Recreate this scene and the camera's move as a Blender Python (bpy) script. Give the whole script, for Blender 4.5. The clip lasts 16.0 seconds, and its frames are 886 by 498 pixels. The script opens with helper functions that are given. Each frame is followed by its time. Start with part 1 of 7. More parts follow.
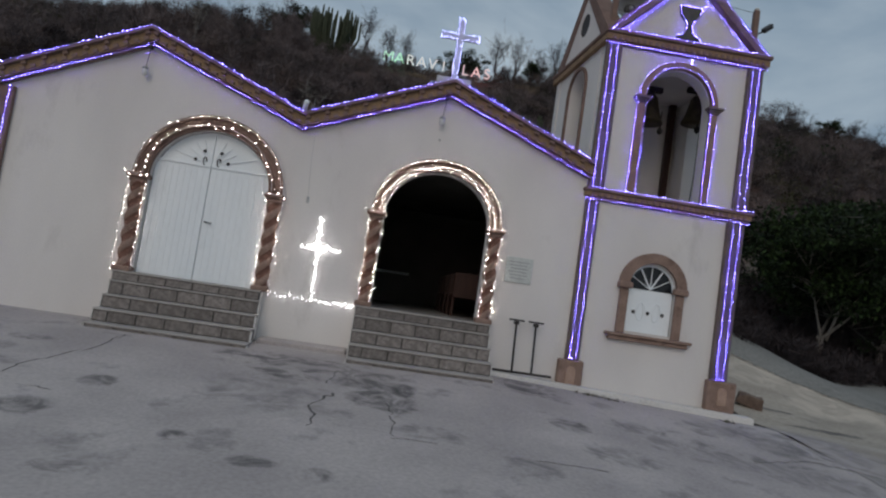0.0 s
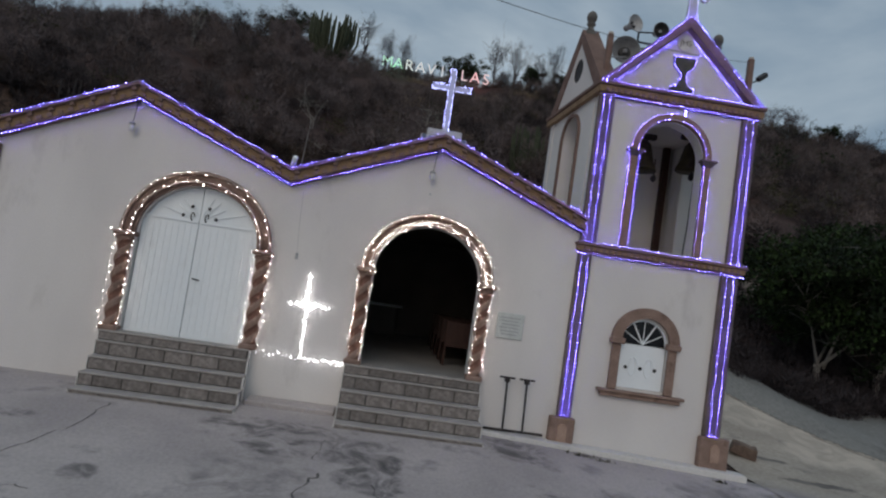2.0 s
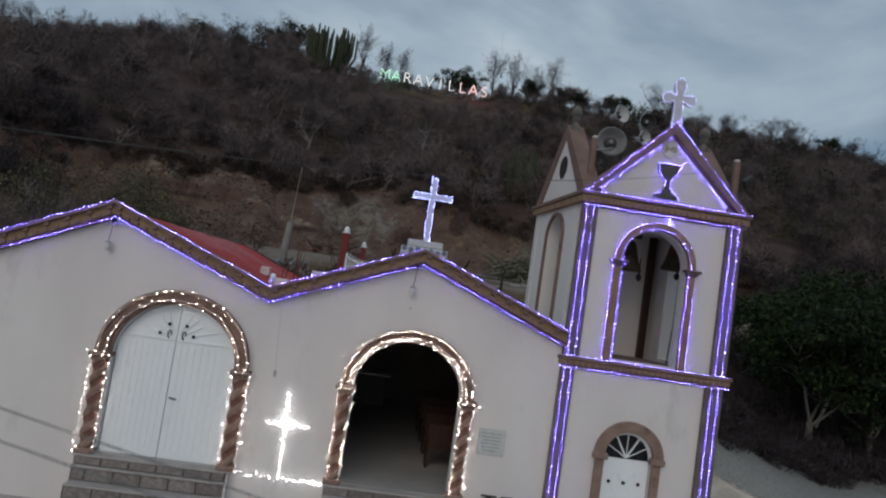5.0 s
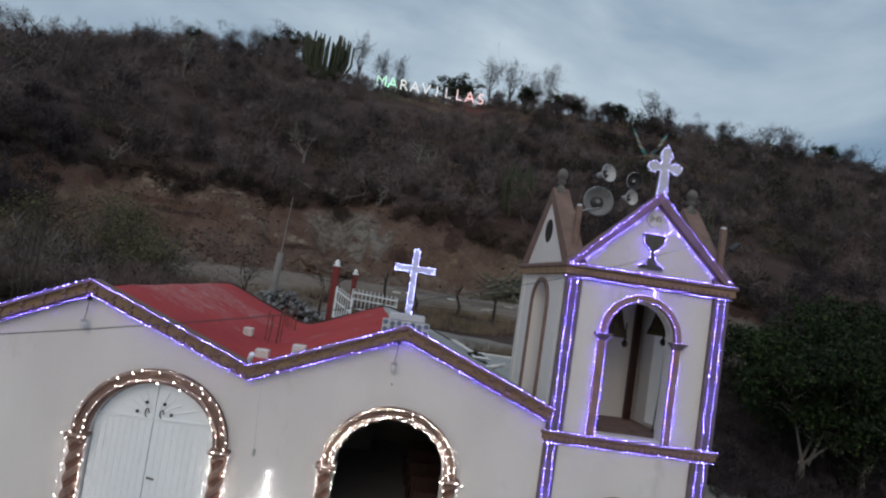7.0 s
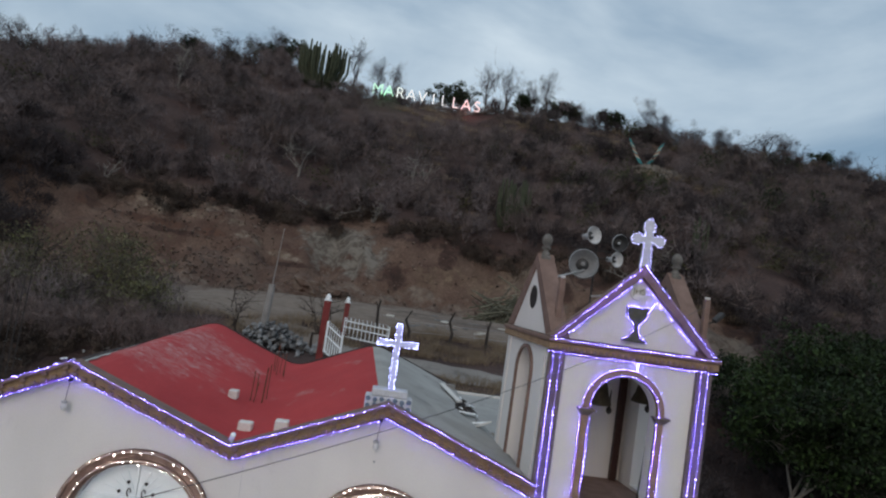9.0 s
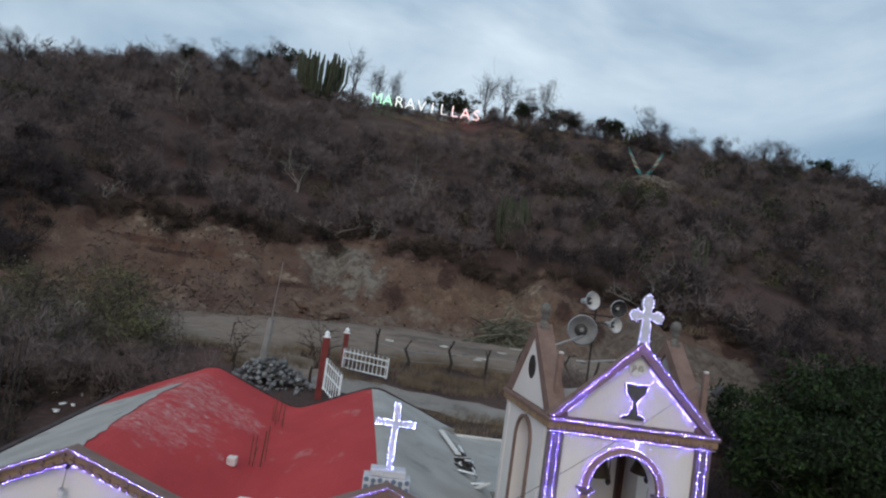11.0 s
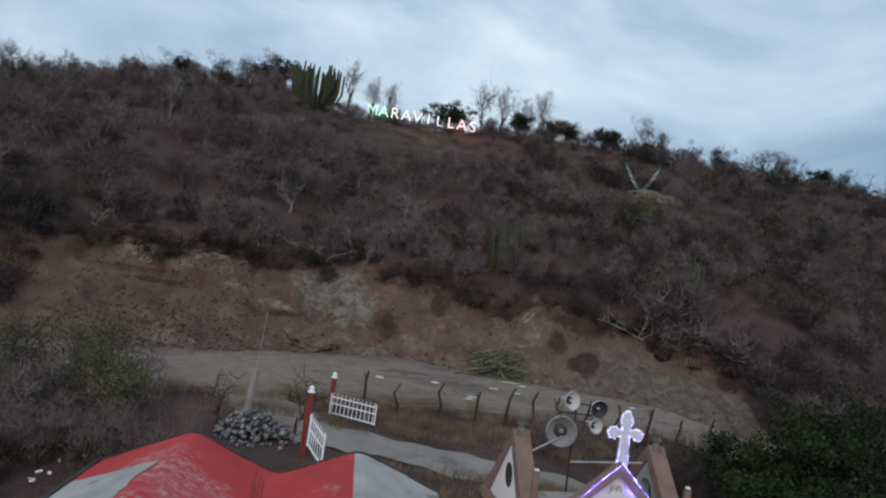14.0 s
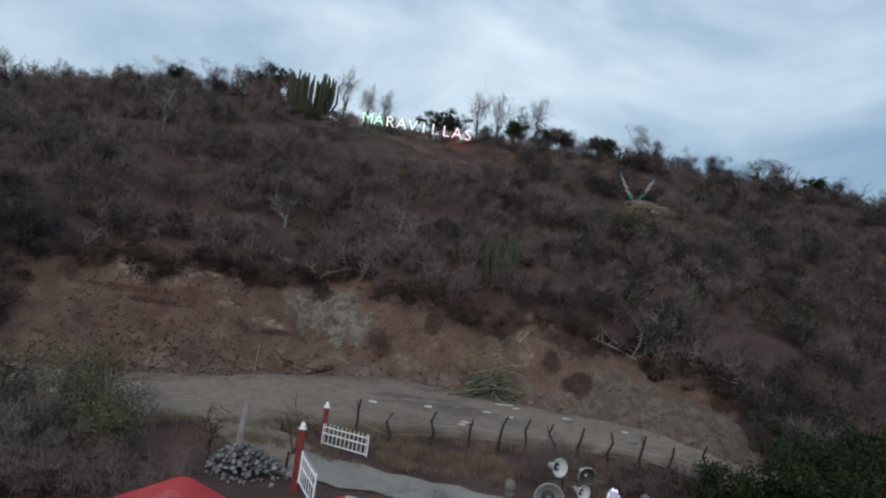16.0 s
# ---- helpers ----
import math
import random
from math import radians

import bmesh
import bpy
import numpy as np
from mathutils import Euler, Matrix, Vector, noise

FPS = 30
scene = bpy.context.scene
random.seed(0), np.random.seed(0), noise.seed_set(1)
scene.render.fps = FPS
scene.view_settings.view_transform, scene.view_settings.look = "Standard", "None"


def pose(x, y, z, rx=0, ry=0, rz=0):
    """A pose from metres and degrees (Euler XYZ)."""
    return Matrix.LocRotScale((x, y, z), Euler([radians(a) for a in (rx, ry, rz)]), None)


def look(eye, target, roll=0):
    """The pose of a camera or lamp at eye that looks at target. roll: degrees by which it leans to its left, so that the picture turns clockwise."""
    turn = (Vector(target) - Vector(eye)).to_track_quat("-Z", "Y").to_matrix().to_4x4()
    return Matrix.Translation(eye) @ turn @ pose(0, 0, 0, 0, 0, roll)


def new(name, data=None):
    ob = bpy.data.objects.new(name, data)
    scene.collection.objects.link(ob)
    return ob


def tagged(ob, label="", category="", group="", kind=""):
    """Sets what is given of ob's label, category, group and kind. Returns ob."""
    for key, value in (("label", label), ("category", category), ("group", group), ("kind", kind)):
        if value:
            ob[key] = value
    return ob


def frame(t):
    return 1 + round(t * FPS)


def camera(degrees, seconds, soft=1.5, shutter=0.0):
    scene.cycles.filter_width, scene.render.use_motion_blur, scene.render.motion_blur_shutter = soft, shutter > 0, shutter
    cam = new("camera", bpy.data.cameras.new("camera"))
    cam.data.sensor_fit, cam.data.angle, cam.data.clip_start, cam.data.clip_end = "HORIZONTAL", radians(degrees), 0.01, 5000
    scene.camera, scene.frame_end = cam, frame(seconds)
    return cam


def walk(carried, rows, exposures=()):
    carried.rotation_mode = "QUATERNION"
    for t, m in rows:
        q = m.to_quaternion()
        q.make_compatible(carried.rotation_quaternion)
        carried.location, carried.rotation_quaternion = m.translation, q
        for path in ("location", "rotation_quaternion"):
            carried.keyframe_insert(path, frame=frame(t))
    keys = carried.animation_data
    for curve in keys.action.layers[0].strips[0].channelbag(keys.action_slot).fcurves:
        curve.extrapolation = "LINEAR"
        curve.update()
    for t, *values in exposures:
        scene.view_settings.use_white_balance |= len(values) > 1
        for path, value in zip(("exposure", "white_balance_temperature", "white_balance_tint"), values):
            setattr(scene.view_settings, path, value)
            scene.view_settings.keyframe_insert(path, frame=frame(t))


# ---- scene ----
EXPOSURE = ((0.0, -0.74), (4.0, -0.70), (6.5, -0.42), (9.0, -0.2), (11.5, 0.04), (16.0, 0.10))
cam = camera(68.0, 16.0, soft=2.2, shutter=0.4)
# seconds, place, heading, pitch, lean to the left
ROWS = [
    (0.0, 1.972, -11.969, 0.349, -4.15, 4.20, 8.50),
    (0.5, 1.977, -11.984, 0.510, -4.12, 4.15, 8.51),
    (1.0, 1.991, -11.973, 0.746, -4.06, 4.08, 8.51),
    (1.5, 1.993, -11.947, 1.072, -4.10, 4.03, 8.57),
    (2.0, 1.994, -11.930, 1.417, -4.17, 4.04, 8.53),
    (2.5, 1.992, -11.936, 1.777, -4.16, 4.00, 8.50),
    (3.0, 2.000, -11.944, 2.132, -4.13, 3.98, 8.54),
    (3.5, 1.996, -11.949, 2.493, -4.13, 3.94, 8.49),
    (4.0, 2.005, -11.944, 2.856, -4.11, 3.89, 8.49),
    (6.5, 2.126, -11.903, 4.632, -4.20, 3.72, 8.45),
    (7.0, 2.152, -11.874, 4.990, -4.25, 3.65, 8.44),
    (7.5, 2.177, -11.872, 5.349, -4.31, 3.61, 8.41),
    (8.0, 2.200, -11.874, 5.698, -4.35, 3.60, 8.39),
    (8.5, 2.213, -11.904, 6.057, -4.40, 3.55, 8.40),
    (9.0, 2.233, -11.950, 6.432, -4.39, 3.47, 8.35),
    (11.5, 2.037, -11.993, 8.276, -4.40, 3.27, 8.10),
    (12.0, 2.044, -12.020, 8.656, -4.35, 3.18, 8.07),
    (12.5, 2.104, -12.000, 9.025, -4.30, 3.11, 8.05),
    (13.0, 2.182, -11.913, 9.405, -4.27, 3.06, 7.96),
    (13.5, 2.256, -11.802, 9.769, -4.37, 3.04, 8.00),
    (14.0, 2.321, -11.659, 10.132, -4.42, 3.03, 8.01),
    (14.5, 2.254, -11.679, 10.519, -4.58, 3.00, 8.04),
    (15.0, 2.259, -11.679, 10.869, -4.63, 2.96, 7.98),
    (15.5, 2.301, -11.654, 11.240, -4.68, 2.91, 7.92),
    (16.0, 2.317, -11.691, 11.601, -4.73, 2.89, 7.95),
]
walk(cam, [(t, pose(x, y, z, 0, 0, yaw) @ pose(0, 0, 0, 90 + pitch) @ pose(0, 0, 0, 0, 0, lean)) for t, x, y, z, yaw, pitch, lean in ROWS], EXPOSURE)

# ---- light ----
world = bpy.data.worlds.new("dusk_sky")
scene.world = world
world.use_nodes = True
W = world.node_tree
W.nodes.clear()


def wnode(kind, **values):
    n = W.nodes.new(kind)
    for k, v in values.items():
        n.inputs[k].default_value = v
    return n


sky = W.nodes.new("ShaderNodeTexSky")
sky.sky_type = "NISHITA"
sky.sun_disc = False
sky.sun_elevation = radians(9)
sky.sun_rotation = radians(195)
sky_dim = wnode("ShaderNodeMixRGB", Fac=1.0)
sky_dim.blend_type = "MULTIPLY"
sky_dim.inputs[2].default_value = (0.075, 0.075, 0.075, 1)
W.links.new(sky.outputs[0], sky_dim.inputs[1])
wco = W.nodes.new("ShaderNodeTexCoord")
wmap = W.nodes.new("ShaderNodeMapping")
wmap.inputs["Scale"].default_value = (1.0, 1.0, 2.4)
wmap.inputs["Location"].default_value = (0.35, 0.1, 0.55)
W.links.new(wco.outputs["Generated"], wmap.inputs[0])
cloud = wnode("ShaderNodeTexNoise", Scale=2.0, Detail=7.0, Roughness=0.52, Distortion=0.35)
W.links.new(wmap.outputs[0], cloud.inputs["Vector"])
ramp = W.nodes.new("ShaderNodeValToRGB")
ramp.color_ramp.elements[0].position, ramp.color_ramp.elements[0].color = 0.36, (0.25, 0.40, 0.58, 1)
ramp.color_ramp.elements[1].position, ramp.color_ramp.elements[1].color = 0.64, (0.80, 0.94, 1.06, 1)
W.links.new(cloud.outputs["Fac"], ramp.inputs[0])
blend = wnode("ShaderNodeMixRGB", Fac=0.8)
W.links.new(sky_dim.outputs[0], blend.inputs[1])
W.links.new(ramp.outputs[0], blend.inputs[2])
back = wnode("ShaderNodeBackground", Strength=1.0)
W.links.new(blend.outputs[0], back.inputs[0])
wout = W.nodes.new("ShaderNodeOutputWorld")
W.links.new(back.outputs[0], wout.inputs[0])

sun_data = bpy.data.lights.new("low_sun_through_cloud", "SUN")
sun_data.energy, sun_data.angle, sun_data.color = 0.95, radians(35), (1.0, 0.86, 0.74)
sun = new("sun", sun_data)
sun.matrix_world = look((-8, -30, 20), (0, 0, 2))


# ---- materials ----
def surface(name, c1, c2, scale=3.0, fine=40.0, rough=0.85, bump=0.15, metal=0.0, c3=None, stain=0.0, stain_scale=0.6, streak=(1, 1, 1), island=0.0, obrand=0.0, grain=(0.78, 1.2)):
    """Two colours mixed by a broad noise, fine grain, stains of a third colour and a fine bump."""
    m = bpy.data.materials.new(name)
    m.use_nodes = True
    t = m.node_tree
    b = t.nodes["Principled BSDF"]
    b.inputs["Roughness"].default_value = rough
    b.inputs["Metallic"].default_value = metal
    b.inputs["Specular IOR Level"].default_value = 0.3
    co = t.nodes.new("ShaderNodeTexCoord")
    mp = t.nodes.new("ShaderNodeMapping")
    mp.inputs["Scale"].default_value = streak
    t.links.new(co.outputs["Object"], mp.inputs[0])
    n1 = t.nodes.new("ShaderNodeTexNoise")
    n1.inputs["Scale"].default_value, n1.inputs["Detail"].default_value = scale, 5
    n2 = t.nodes.new("ShaderNodeTexNoise")
    n2.inputs["Scale"].default_value, n2.inputs["Detail"].default_value = fine, 4
    for n in (n1, n2):
        t.links.new(mp.outputs[0], n.inputs["Vector"])
    r1 = t.nodes.new("ShaderNodeMapRange")
    r1.inputs[1].default_value, r1.inputs[2].default_value = 0.32, 0.68
    t.links.new(n1.outputs["Fac"], r1.inputs[0])
    mix = t.nodes.new("ShaderNodeMixRGB")
    mix.inputs[1].default_value, mix.inputs[2].default_value = (*c1, 1), (*c2, 1)
    t.links.new(r1.outputs[0], mix.inputs[0])
    last = mix
    if c3 is not None:
        n3 = t.nodes.new("ShaderNodeTexNoise")
        n3.inputs["Scale"].default_value, n3.inputs["Detail"].default_value, n3.inputs["Roughness"].default_value = stain_scale, 8, 0.65
        t.links.new(mp.outputs[0], n3.inputs["Vector"])
        r3 = t.nodes.new("ShaderNodeMapRange")
        r3.inputs[1].default_value, r3.inputs[2].default_value, r3.inputs[4].default_value = 0.62 - 0.12 * stain, 0.72 - 0.1 * stain, 0.85
        t.links.new(n3.outputs["Fac"], r3.inputs[0])
        m3 = t.nodes.new("ShaderNodeMixRGB")
        m3.inputs[2].default_value = (*c3, 1)
        t.links.new(last.outputs[0], m3.inputs[1])
        t.links.new(r3.outputs[0], m3.inputs[0])
        last = m3
    gr = t.nodes.new("ShaderNodeMapRange")
    gr.inputs[1].default_value, gr.inputs[2].default_value = 0.25, 0.75
    gr.inputs[3].default_value, gr.inputs[4].default_value = grain
    t.links.new(n2.outputs["Fac"], gr.inputs[0])
    hsv = t.nodes.new("ShaderNodeHueSaturation")
    t.links.new(last.outputs[0], hsv.inputs["Color"])
    val = gr.outputs[0]
    for amount, kind, socket in ((island, "ShaderNodeNewGeometry", "Random Per Island"), (obrand, "ShaderNodeObjectInfo", "Random")):
        if amount:
            g = t.nodes.new(kind)
            mr = t.nodes.new("ShaderNodeMapRange")
            mr.inputs[3].default_value, mr.inputs[4].default_value = 1 - amount, 1 + amount
            t.links.new(g.outputs[socket], mr.inputs[0])
            mu = t.nodes.new("ShaderNodeMath")
            mu.operation = "MULTIPLY"
            t.links.new(val, mu.inputs[0])
            t.links.new(mr.outputs[0], mu.inputs[1])
            val = mu.outputs[0]
    t.links.new(val, hsv.inputs["Value"])
    t.links.new(hsv.outputs[0], b.inputs["Base Color"])
    if bump:
        bp = t.nodes.new("ShaderNodeBump")
        bp.inputs["Strength"].default_value, bp.inputs["Distance"].default_value = bump, 0.02
        t.links.new(n2.outputs["Fac"], bp.inputs["Height"])
        t.links.new(bp.outputs[0], b.inputs["Normal"])
    return m


def add_patches(m, spots, colour, dark, warp=0.55, scale=0.9, speckle=0.0):
    """Lays irregular patches of another colour over a material: (x, y, z, rx, ry, rz) each."""
    t = m.node_tree
    b = t.nodes["Principled BSDF"]
    co = t.nodes.new("ShaderNodeTexCoord")
    nz = t.nodes.new("ShaderNodeTexNoise")
    nz.inputs["Scale"].default_value, nz.inputs["Detail"].default_value, nz.inputs["Roughness"].default_value = scale, 8, 0.62
    t.links.new(co.outputs["Object"], nz.inputs["Vector"])
    fine = t.nodes.new("ShaderNodeTexNoise")
    fine.inputs["Scale"].default_value, fine.inputs["Detail"].default_value, fine.inputs["Distortion"].default_value = 1.7, 9, 1.2
    t.links.new(co.outputs["Object"], fine.inputs["Vector"])
    rock = t.nodes.new("ShaderNodeMixRGB")
    rock.inputs[1].default_value, rock.inputs[2].default_value = (*dark, 1), (*colour, 1)
    fr = t.nodes.new("ShaderNodeMapRange")
    fr.inputs[1].default_value, fr.inputs[2].default_value = 0.4, 0.6
    t.links.new(fine.outputs["Fac"], fr.inputs[0])
    t.links.new(fr.outputs[0], rock.inputs[0])
    last = b.inputs["Base Color"].links[0].from_socket
    broken = None
    if speckle:
        sp = t.nodes.new("ShaderNodeTexNoise")
        sp.inputs["Scale"].default_value, sp.inputs["Detail"].default_value, sp.inputs["Roughness"].default_value, sp.inputs["Distortion"].default_value = speckle, 9, 0.68, 0.8
        t.links.new(co.outputs["Object"], sp.inputs["Vector"])
        br = t.nodes.new("ShaderNodeMapRange")
        br.inputs[1].default_value, br.inputs[2].default_value = 0.42, 0.60
        t.links.new(sp.outputs["Fac"], br.inputs[0])
        broken = br.outputs[0]
    for x, y, z, rx, ry, rz in spots:
        mp = t.nodes.new("ShaderNodeMapping")
        mp.vector_type = "TEXTURE"
        mp.inputs["Location"].default_value, mp.inputs["Scale"].default_value = (x, y, z), (rx, ry, rz)
        t.links.new(co.outputs["Object"], mp.inputs[0])
        ln = t.nodes.new("ShaderNodeVectorMath")
        ln.operation = "LENGTH"
        t.links.new(mp.outputs[0], ln.inputs[0])
        ad = t.nodes.new("ShaderNodeMath")
        ad.operation = "MULTIPLY_ADD"
        ad.inputs[1].default_value, ad.inputs[2].default_value = warp * 4, -warp * 2
        t.links.new(nz.outputs["Fac"], ad.inputs[0])
        sm = t.nodes.new("ShaderNodeMath")
        t.links.new(ln.outputs["Value"], sm.inputs[0])
        t.links.new(ad.outputs[0], sm.inputs[1])
        mr = t.nodes.new("ShaderNodeMapRange")
        mr.inputs[1].default_value, mr.inputs[2].default_value, mr.inputs[3].default_value, mr.inputs[4].default_value = 0.75, 1.15, 0.9, 0.0
        t.links.new(sm.outputs[0], mr.inputs[0])
        mask = mr.outputs[0]
        if broken is not None:
            mu = t.nodes.new("ShaderNodeMath")
            mu.operation = "MULTIPLY"
            t.links.new(mask, mu.inputs[0])
            t.links.new(broken, mu.inputs[1])
            mask = mu.outputs[0]
        mx = t.nodes.new("ShaderNodeMixRGB")
        t.links.new(mask, mx.inputs[0])
        t.links.new(last, mx.inputs[1])
        t.links.new(rock.outputs[0], mx.inputs[2])
        last = mx.outputs[0]
    t.links.new(last, b.inputs["Base Color"])


def glow(name, colour, strength, base=(0.5, 0.5, 0.5)):
    m = bpy.data.materials.new(name)
    m.use_nodes = True
    b = m.node_tree.nodes["Principled BSDF"]
    b.inputs["Base Color"].default_value = (*base, 1)
    b.inputs["Emission Color"].default_value = (*colour, 1)
    b.inputs["Emission Strength"].default_value = strength
    return m


PLASTER = surface("plaster", (0.675, 0.645, 0.625), (0.745, 0.715, 0.69), 0.9, 60, 0.9, 0.03, c3=(0.58, 0.55, 0.525), stain=0.15, stain_scale=0.7, streak=(1, 1, 0.45), grain=(0.955, 1.04))
TRIM = surface("ochre_trim", (0.235, 0.155, 0.095), (0.32, 0.215, 0.13), 4, 60, 0.8, 0.2, c3=(0.22, 0.14, 0.09), stain=0.2, stain_scale=3)
TRIM_DARK = surface("brown_trim", (0.172, 0.113, 0.094), (0.235, 0.158, 0.133), 4, 60, 0.8, 0.2, c3=(0.15, 0.09, 0.076), stain=0.2, stain_scale=3)
QUARRY = surface("pink_quarry_stone", (0.225, 0.152, 0.122), (0.31, 0.215, 0.175), 5, 70, 0.85, 0.3, c3=(0.16, 0.105, 0.085), stain=0.35, stain_scale=4)
GROOVE = surface("brown_groove", (0.13, 0.065, 0.05), (0.19, 0.10, 0.075), 5, 70, 0.85, 0.2)
WHITE = surface("white_paint", (0.83, 0.88, 0.91), (0.88, 0.92, 0.945), 2, 50, 0.5, 0.02, c3=(0.72, 0.75, 0.77), stain=0.1, stain_scale=1.2, streak=(1, 1, 0.25), grain=(0.97, 1.03))
CONCRETE = surface("plaza_concrete", (0.372, 0.336, 0.324), (0.492, 0.446, 0.424), 0.7, 22, 0.9, 0.15, c3=(0.265, 0.243, 0.236), stain=0.42, stain_scale=1.3, grain=(0.86, 1.12))
APRON = surface("dusty_apron", (0.34, 0.30, 0.255), (0.47, 0.42, 0.36), 0.9, 18, 0.95, 0.4, c3=(0.20, 0.19, 0.18), stain=0.6, stain_scale=1.1, streak=(0.6, 1.2, 1))
CRACK = surface("crack_dirt", (0.10, 0.095, 0.09), (0.15, 0.14, 0.135), 6, 60, 1.0, 0.3)
KERB = surface("kerb_concrete", (0.62, 0.60, 0.575), (0.72, 0.70, 0.67), 1.5, 50, 0.9, 0.2, c3=(0.4, 0.38, 0.36), stain=0.2, stain_scale=2)
TILE = surface("grey_stone_tile", (0.17, 0.15, 0.14), (0.29, 0.262, 0.245), 11, 60, 0.7, 0.35, c3=(0.09, 0.082, 0.078), stain=0.6, stain_scale=14, obrand=0.22)
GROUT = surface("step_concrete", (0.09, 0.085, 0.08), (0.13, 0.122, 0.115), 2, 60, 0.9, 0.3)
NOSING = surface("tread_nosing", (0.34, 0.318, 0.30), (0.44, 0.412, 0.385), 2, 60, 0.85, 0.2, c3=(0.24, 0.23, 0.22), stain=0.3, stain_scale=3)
ROOF_RED = surface("red_roof_paint", (0.38, 0.033, 0.037), (0.47, 0.048, 0.050), 0.7, 50, 0.75, 0.2, c3=(0.44, 0.17, 0.16), stain=0.12, stain_scale=1.3, streak=(1, 0.5, 1))
ROOF_GREY = surface("grey_roof_concrete", (0.31, 0.305, 0.29), (0.41, 0.402, 0.385), 0.9, 50, 0.9, 0.2, c3=(0.21, 0.21, 0.205), stain=0.35, stain_scale=1.2, grain=(0.88, 1.1))
TAR = surface("dark_roof_tar", (0.035, 0.028, 0.03), (0.07, 0.055, 0.055), 3, 40, 0.85, 0.3)
PILASTER = surface("grey_brown_pilaster", (0.125, 0.098, 0.090), (0.175, 0.138, 0.125), 4, 60, 0.8, 0.2, c3=(0.10, 0.076, 0.07), stain=0.2, stain_scale=3)
# Plaster inside the nave: the room's shade is put into a dark grey.
INNER = surface("shaded_inner_plaster", (0.20, 0.19, 0.18), (0.26, 0.25, 0.235), 1, 50, 0.9, 0.1)
FLOOR = surface("floor_tiles", (0.36, 0.35, 0.34), (0.44, 0.43, 0.41), 1.5, 50, 0.35, 0.05)
PEW = surface("dark_pew_wood", (0.03, 0.012, 0.01), (0.05, 0.022, 0.016), 3, 60, 0.5, 0.1, streak=(8, 1, 1))
IRON = surface("dark_iron", (0.03, 0.027, 0.027), (0.055, 0.05, 0.05), 6, 80, 0.6, 0.15, metal=0.4)
RUST = surface("rusty_rebar", (0.12, 0.05, 0.035), (0.18, 0.08, 0.05), 8, 80, 0.85, 0.2)
GALV = surface("galvanised_grey", (0.34, 0.35, 0.36), (0.45, 0.46, 0.47), 6, 60, 0.5, 0.05, metal=0.3)
HORN = surface("horn_grey_paint", (0.46, 0.47, 0.48), (0.58, 0.59, 0.60), 6, 60, 0.45, 0.05, c3=(0.36, 0.35, 0.34), stain=0.1, stain_scale=7)
# Shade inside the horn mouths is put into this grey and the near-black throat.
HORN_MID = surface("horn_shaded_grey", (0.20, 0.20, 0.205), (0.27, 0.27, 0.275), 6, 60, 0.5, 0.05)
HORN_DARK = surface("horn_throat", (0.03, 0.03, 0.032), (0.06, 0.06, 0.062), 6, 60, 0.5, 0.05)
BRONZE = surface("bell_bronze", (0.045, 0.038, 0.026), (0.08, 0.064, 0.04), 7, 60, 0.6, 0.1, metal=0.3)
GOLD = surface("olive_gold_paint", (0.060, 0.060, 0.036), (0.095, 0.092, 0.055), 7, 60, 0.6, 0.1)
PLAQUE = surface("plaque_stone", (0.52, 0.55, 0.53), (0.60, 0.62, 0.60), 5, 60, 0.4, 0.05)
GLASS = surface("dark_window_glass", (0.012, 0.014, 0.018), (0.02, 0.022, 0.026), 3, 60, 0.12, 0.0)
CROSS_WHITE = surface("white_cross_paint", (0.50, 0.51, 0.55), (0.60, 0.61, 0.65), 5, 60, 0.5, 0.05)
BLUE_TILE = surface("blue_tile_motif", (0.10, 0.14, 0.21), (0.18, 0.23, 0.31), 6, 60, 0.4, 0.05)
POST_RED = surface("red_gate_paint", (0.15, 0.028, 0.028), (0.21, 0.042, 0.040), 3, 60, 0.8, 0.15)
WOOD = surface("weathered_wood", (0.028, 0.023, 0.021), (0.055, 0.046, 0.041), 4, 50, 0.9, 0.3, streak=(1, 1, 0.3))
DRYWOOD = surface("dead_pale_wood", (0.17, 0.155, 0.14), (0.25, 0.23, 0.21), 4, 50, 0.9, 0.3)
BARK = surface("bark", (0.06, 0.05, 0.042), (0.10, 0.085, 0.075), 5, 50, 0.95, 0.4)
SOIL = surface("hill_soil", (0.042, 0.026, 0.024), (0.080, 0.052, 0.046), 0.35, 7, 1.0, 0.6, c3=(0.085, 0.043, 0.034), stain=0.3, stain_scale=0.16, grain=(0.6, 1.4))
BANK = surface("cut_bank_earth", (0.084, 0.050, 0.039), (0.146, 0.098, 0.074), 0.55, 9, 1.0, 0.8, c3=(0.062, 0.034, 0.027), stain=0.55, stain_scale=0.5, grain=(0.6, 1.38))
RUBBLE = surface("earthy_rubble", (0.090, 0.062, 0.050), (0.170, 0.128, 0.104), 3, 30, 1.0, 0.3, island=0.4)
ROAD = surface("dirt_road", (0.158, 0.126, 0.104), (0.225, 0.183, 0.152), 0.35, 7, 1.0, 0.5, c3=(0.098, 0.078, 0.068), stain=0.5, stain_scale=0.35, streak=(0.3, 1, 1), grain=(0.65, 1.3))
DRIVE = surface("driveway_concrete", (0.20, 0.182, 0.166), (0.27, 0.247, 0.225), 0.6, 20, 0.95, 0.3, c3=(0.11, 0.097, 0.09), stain=0.35, stain_scale=0.7)
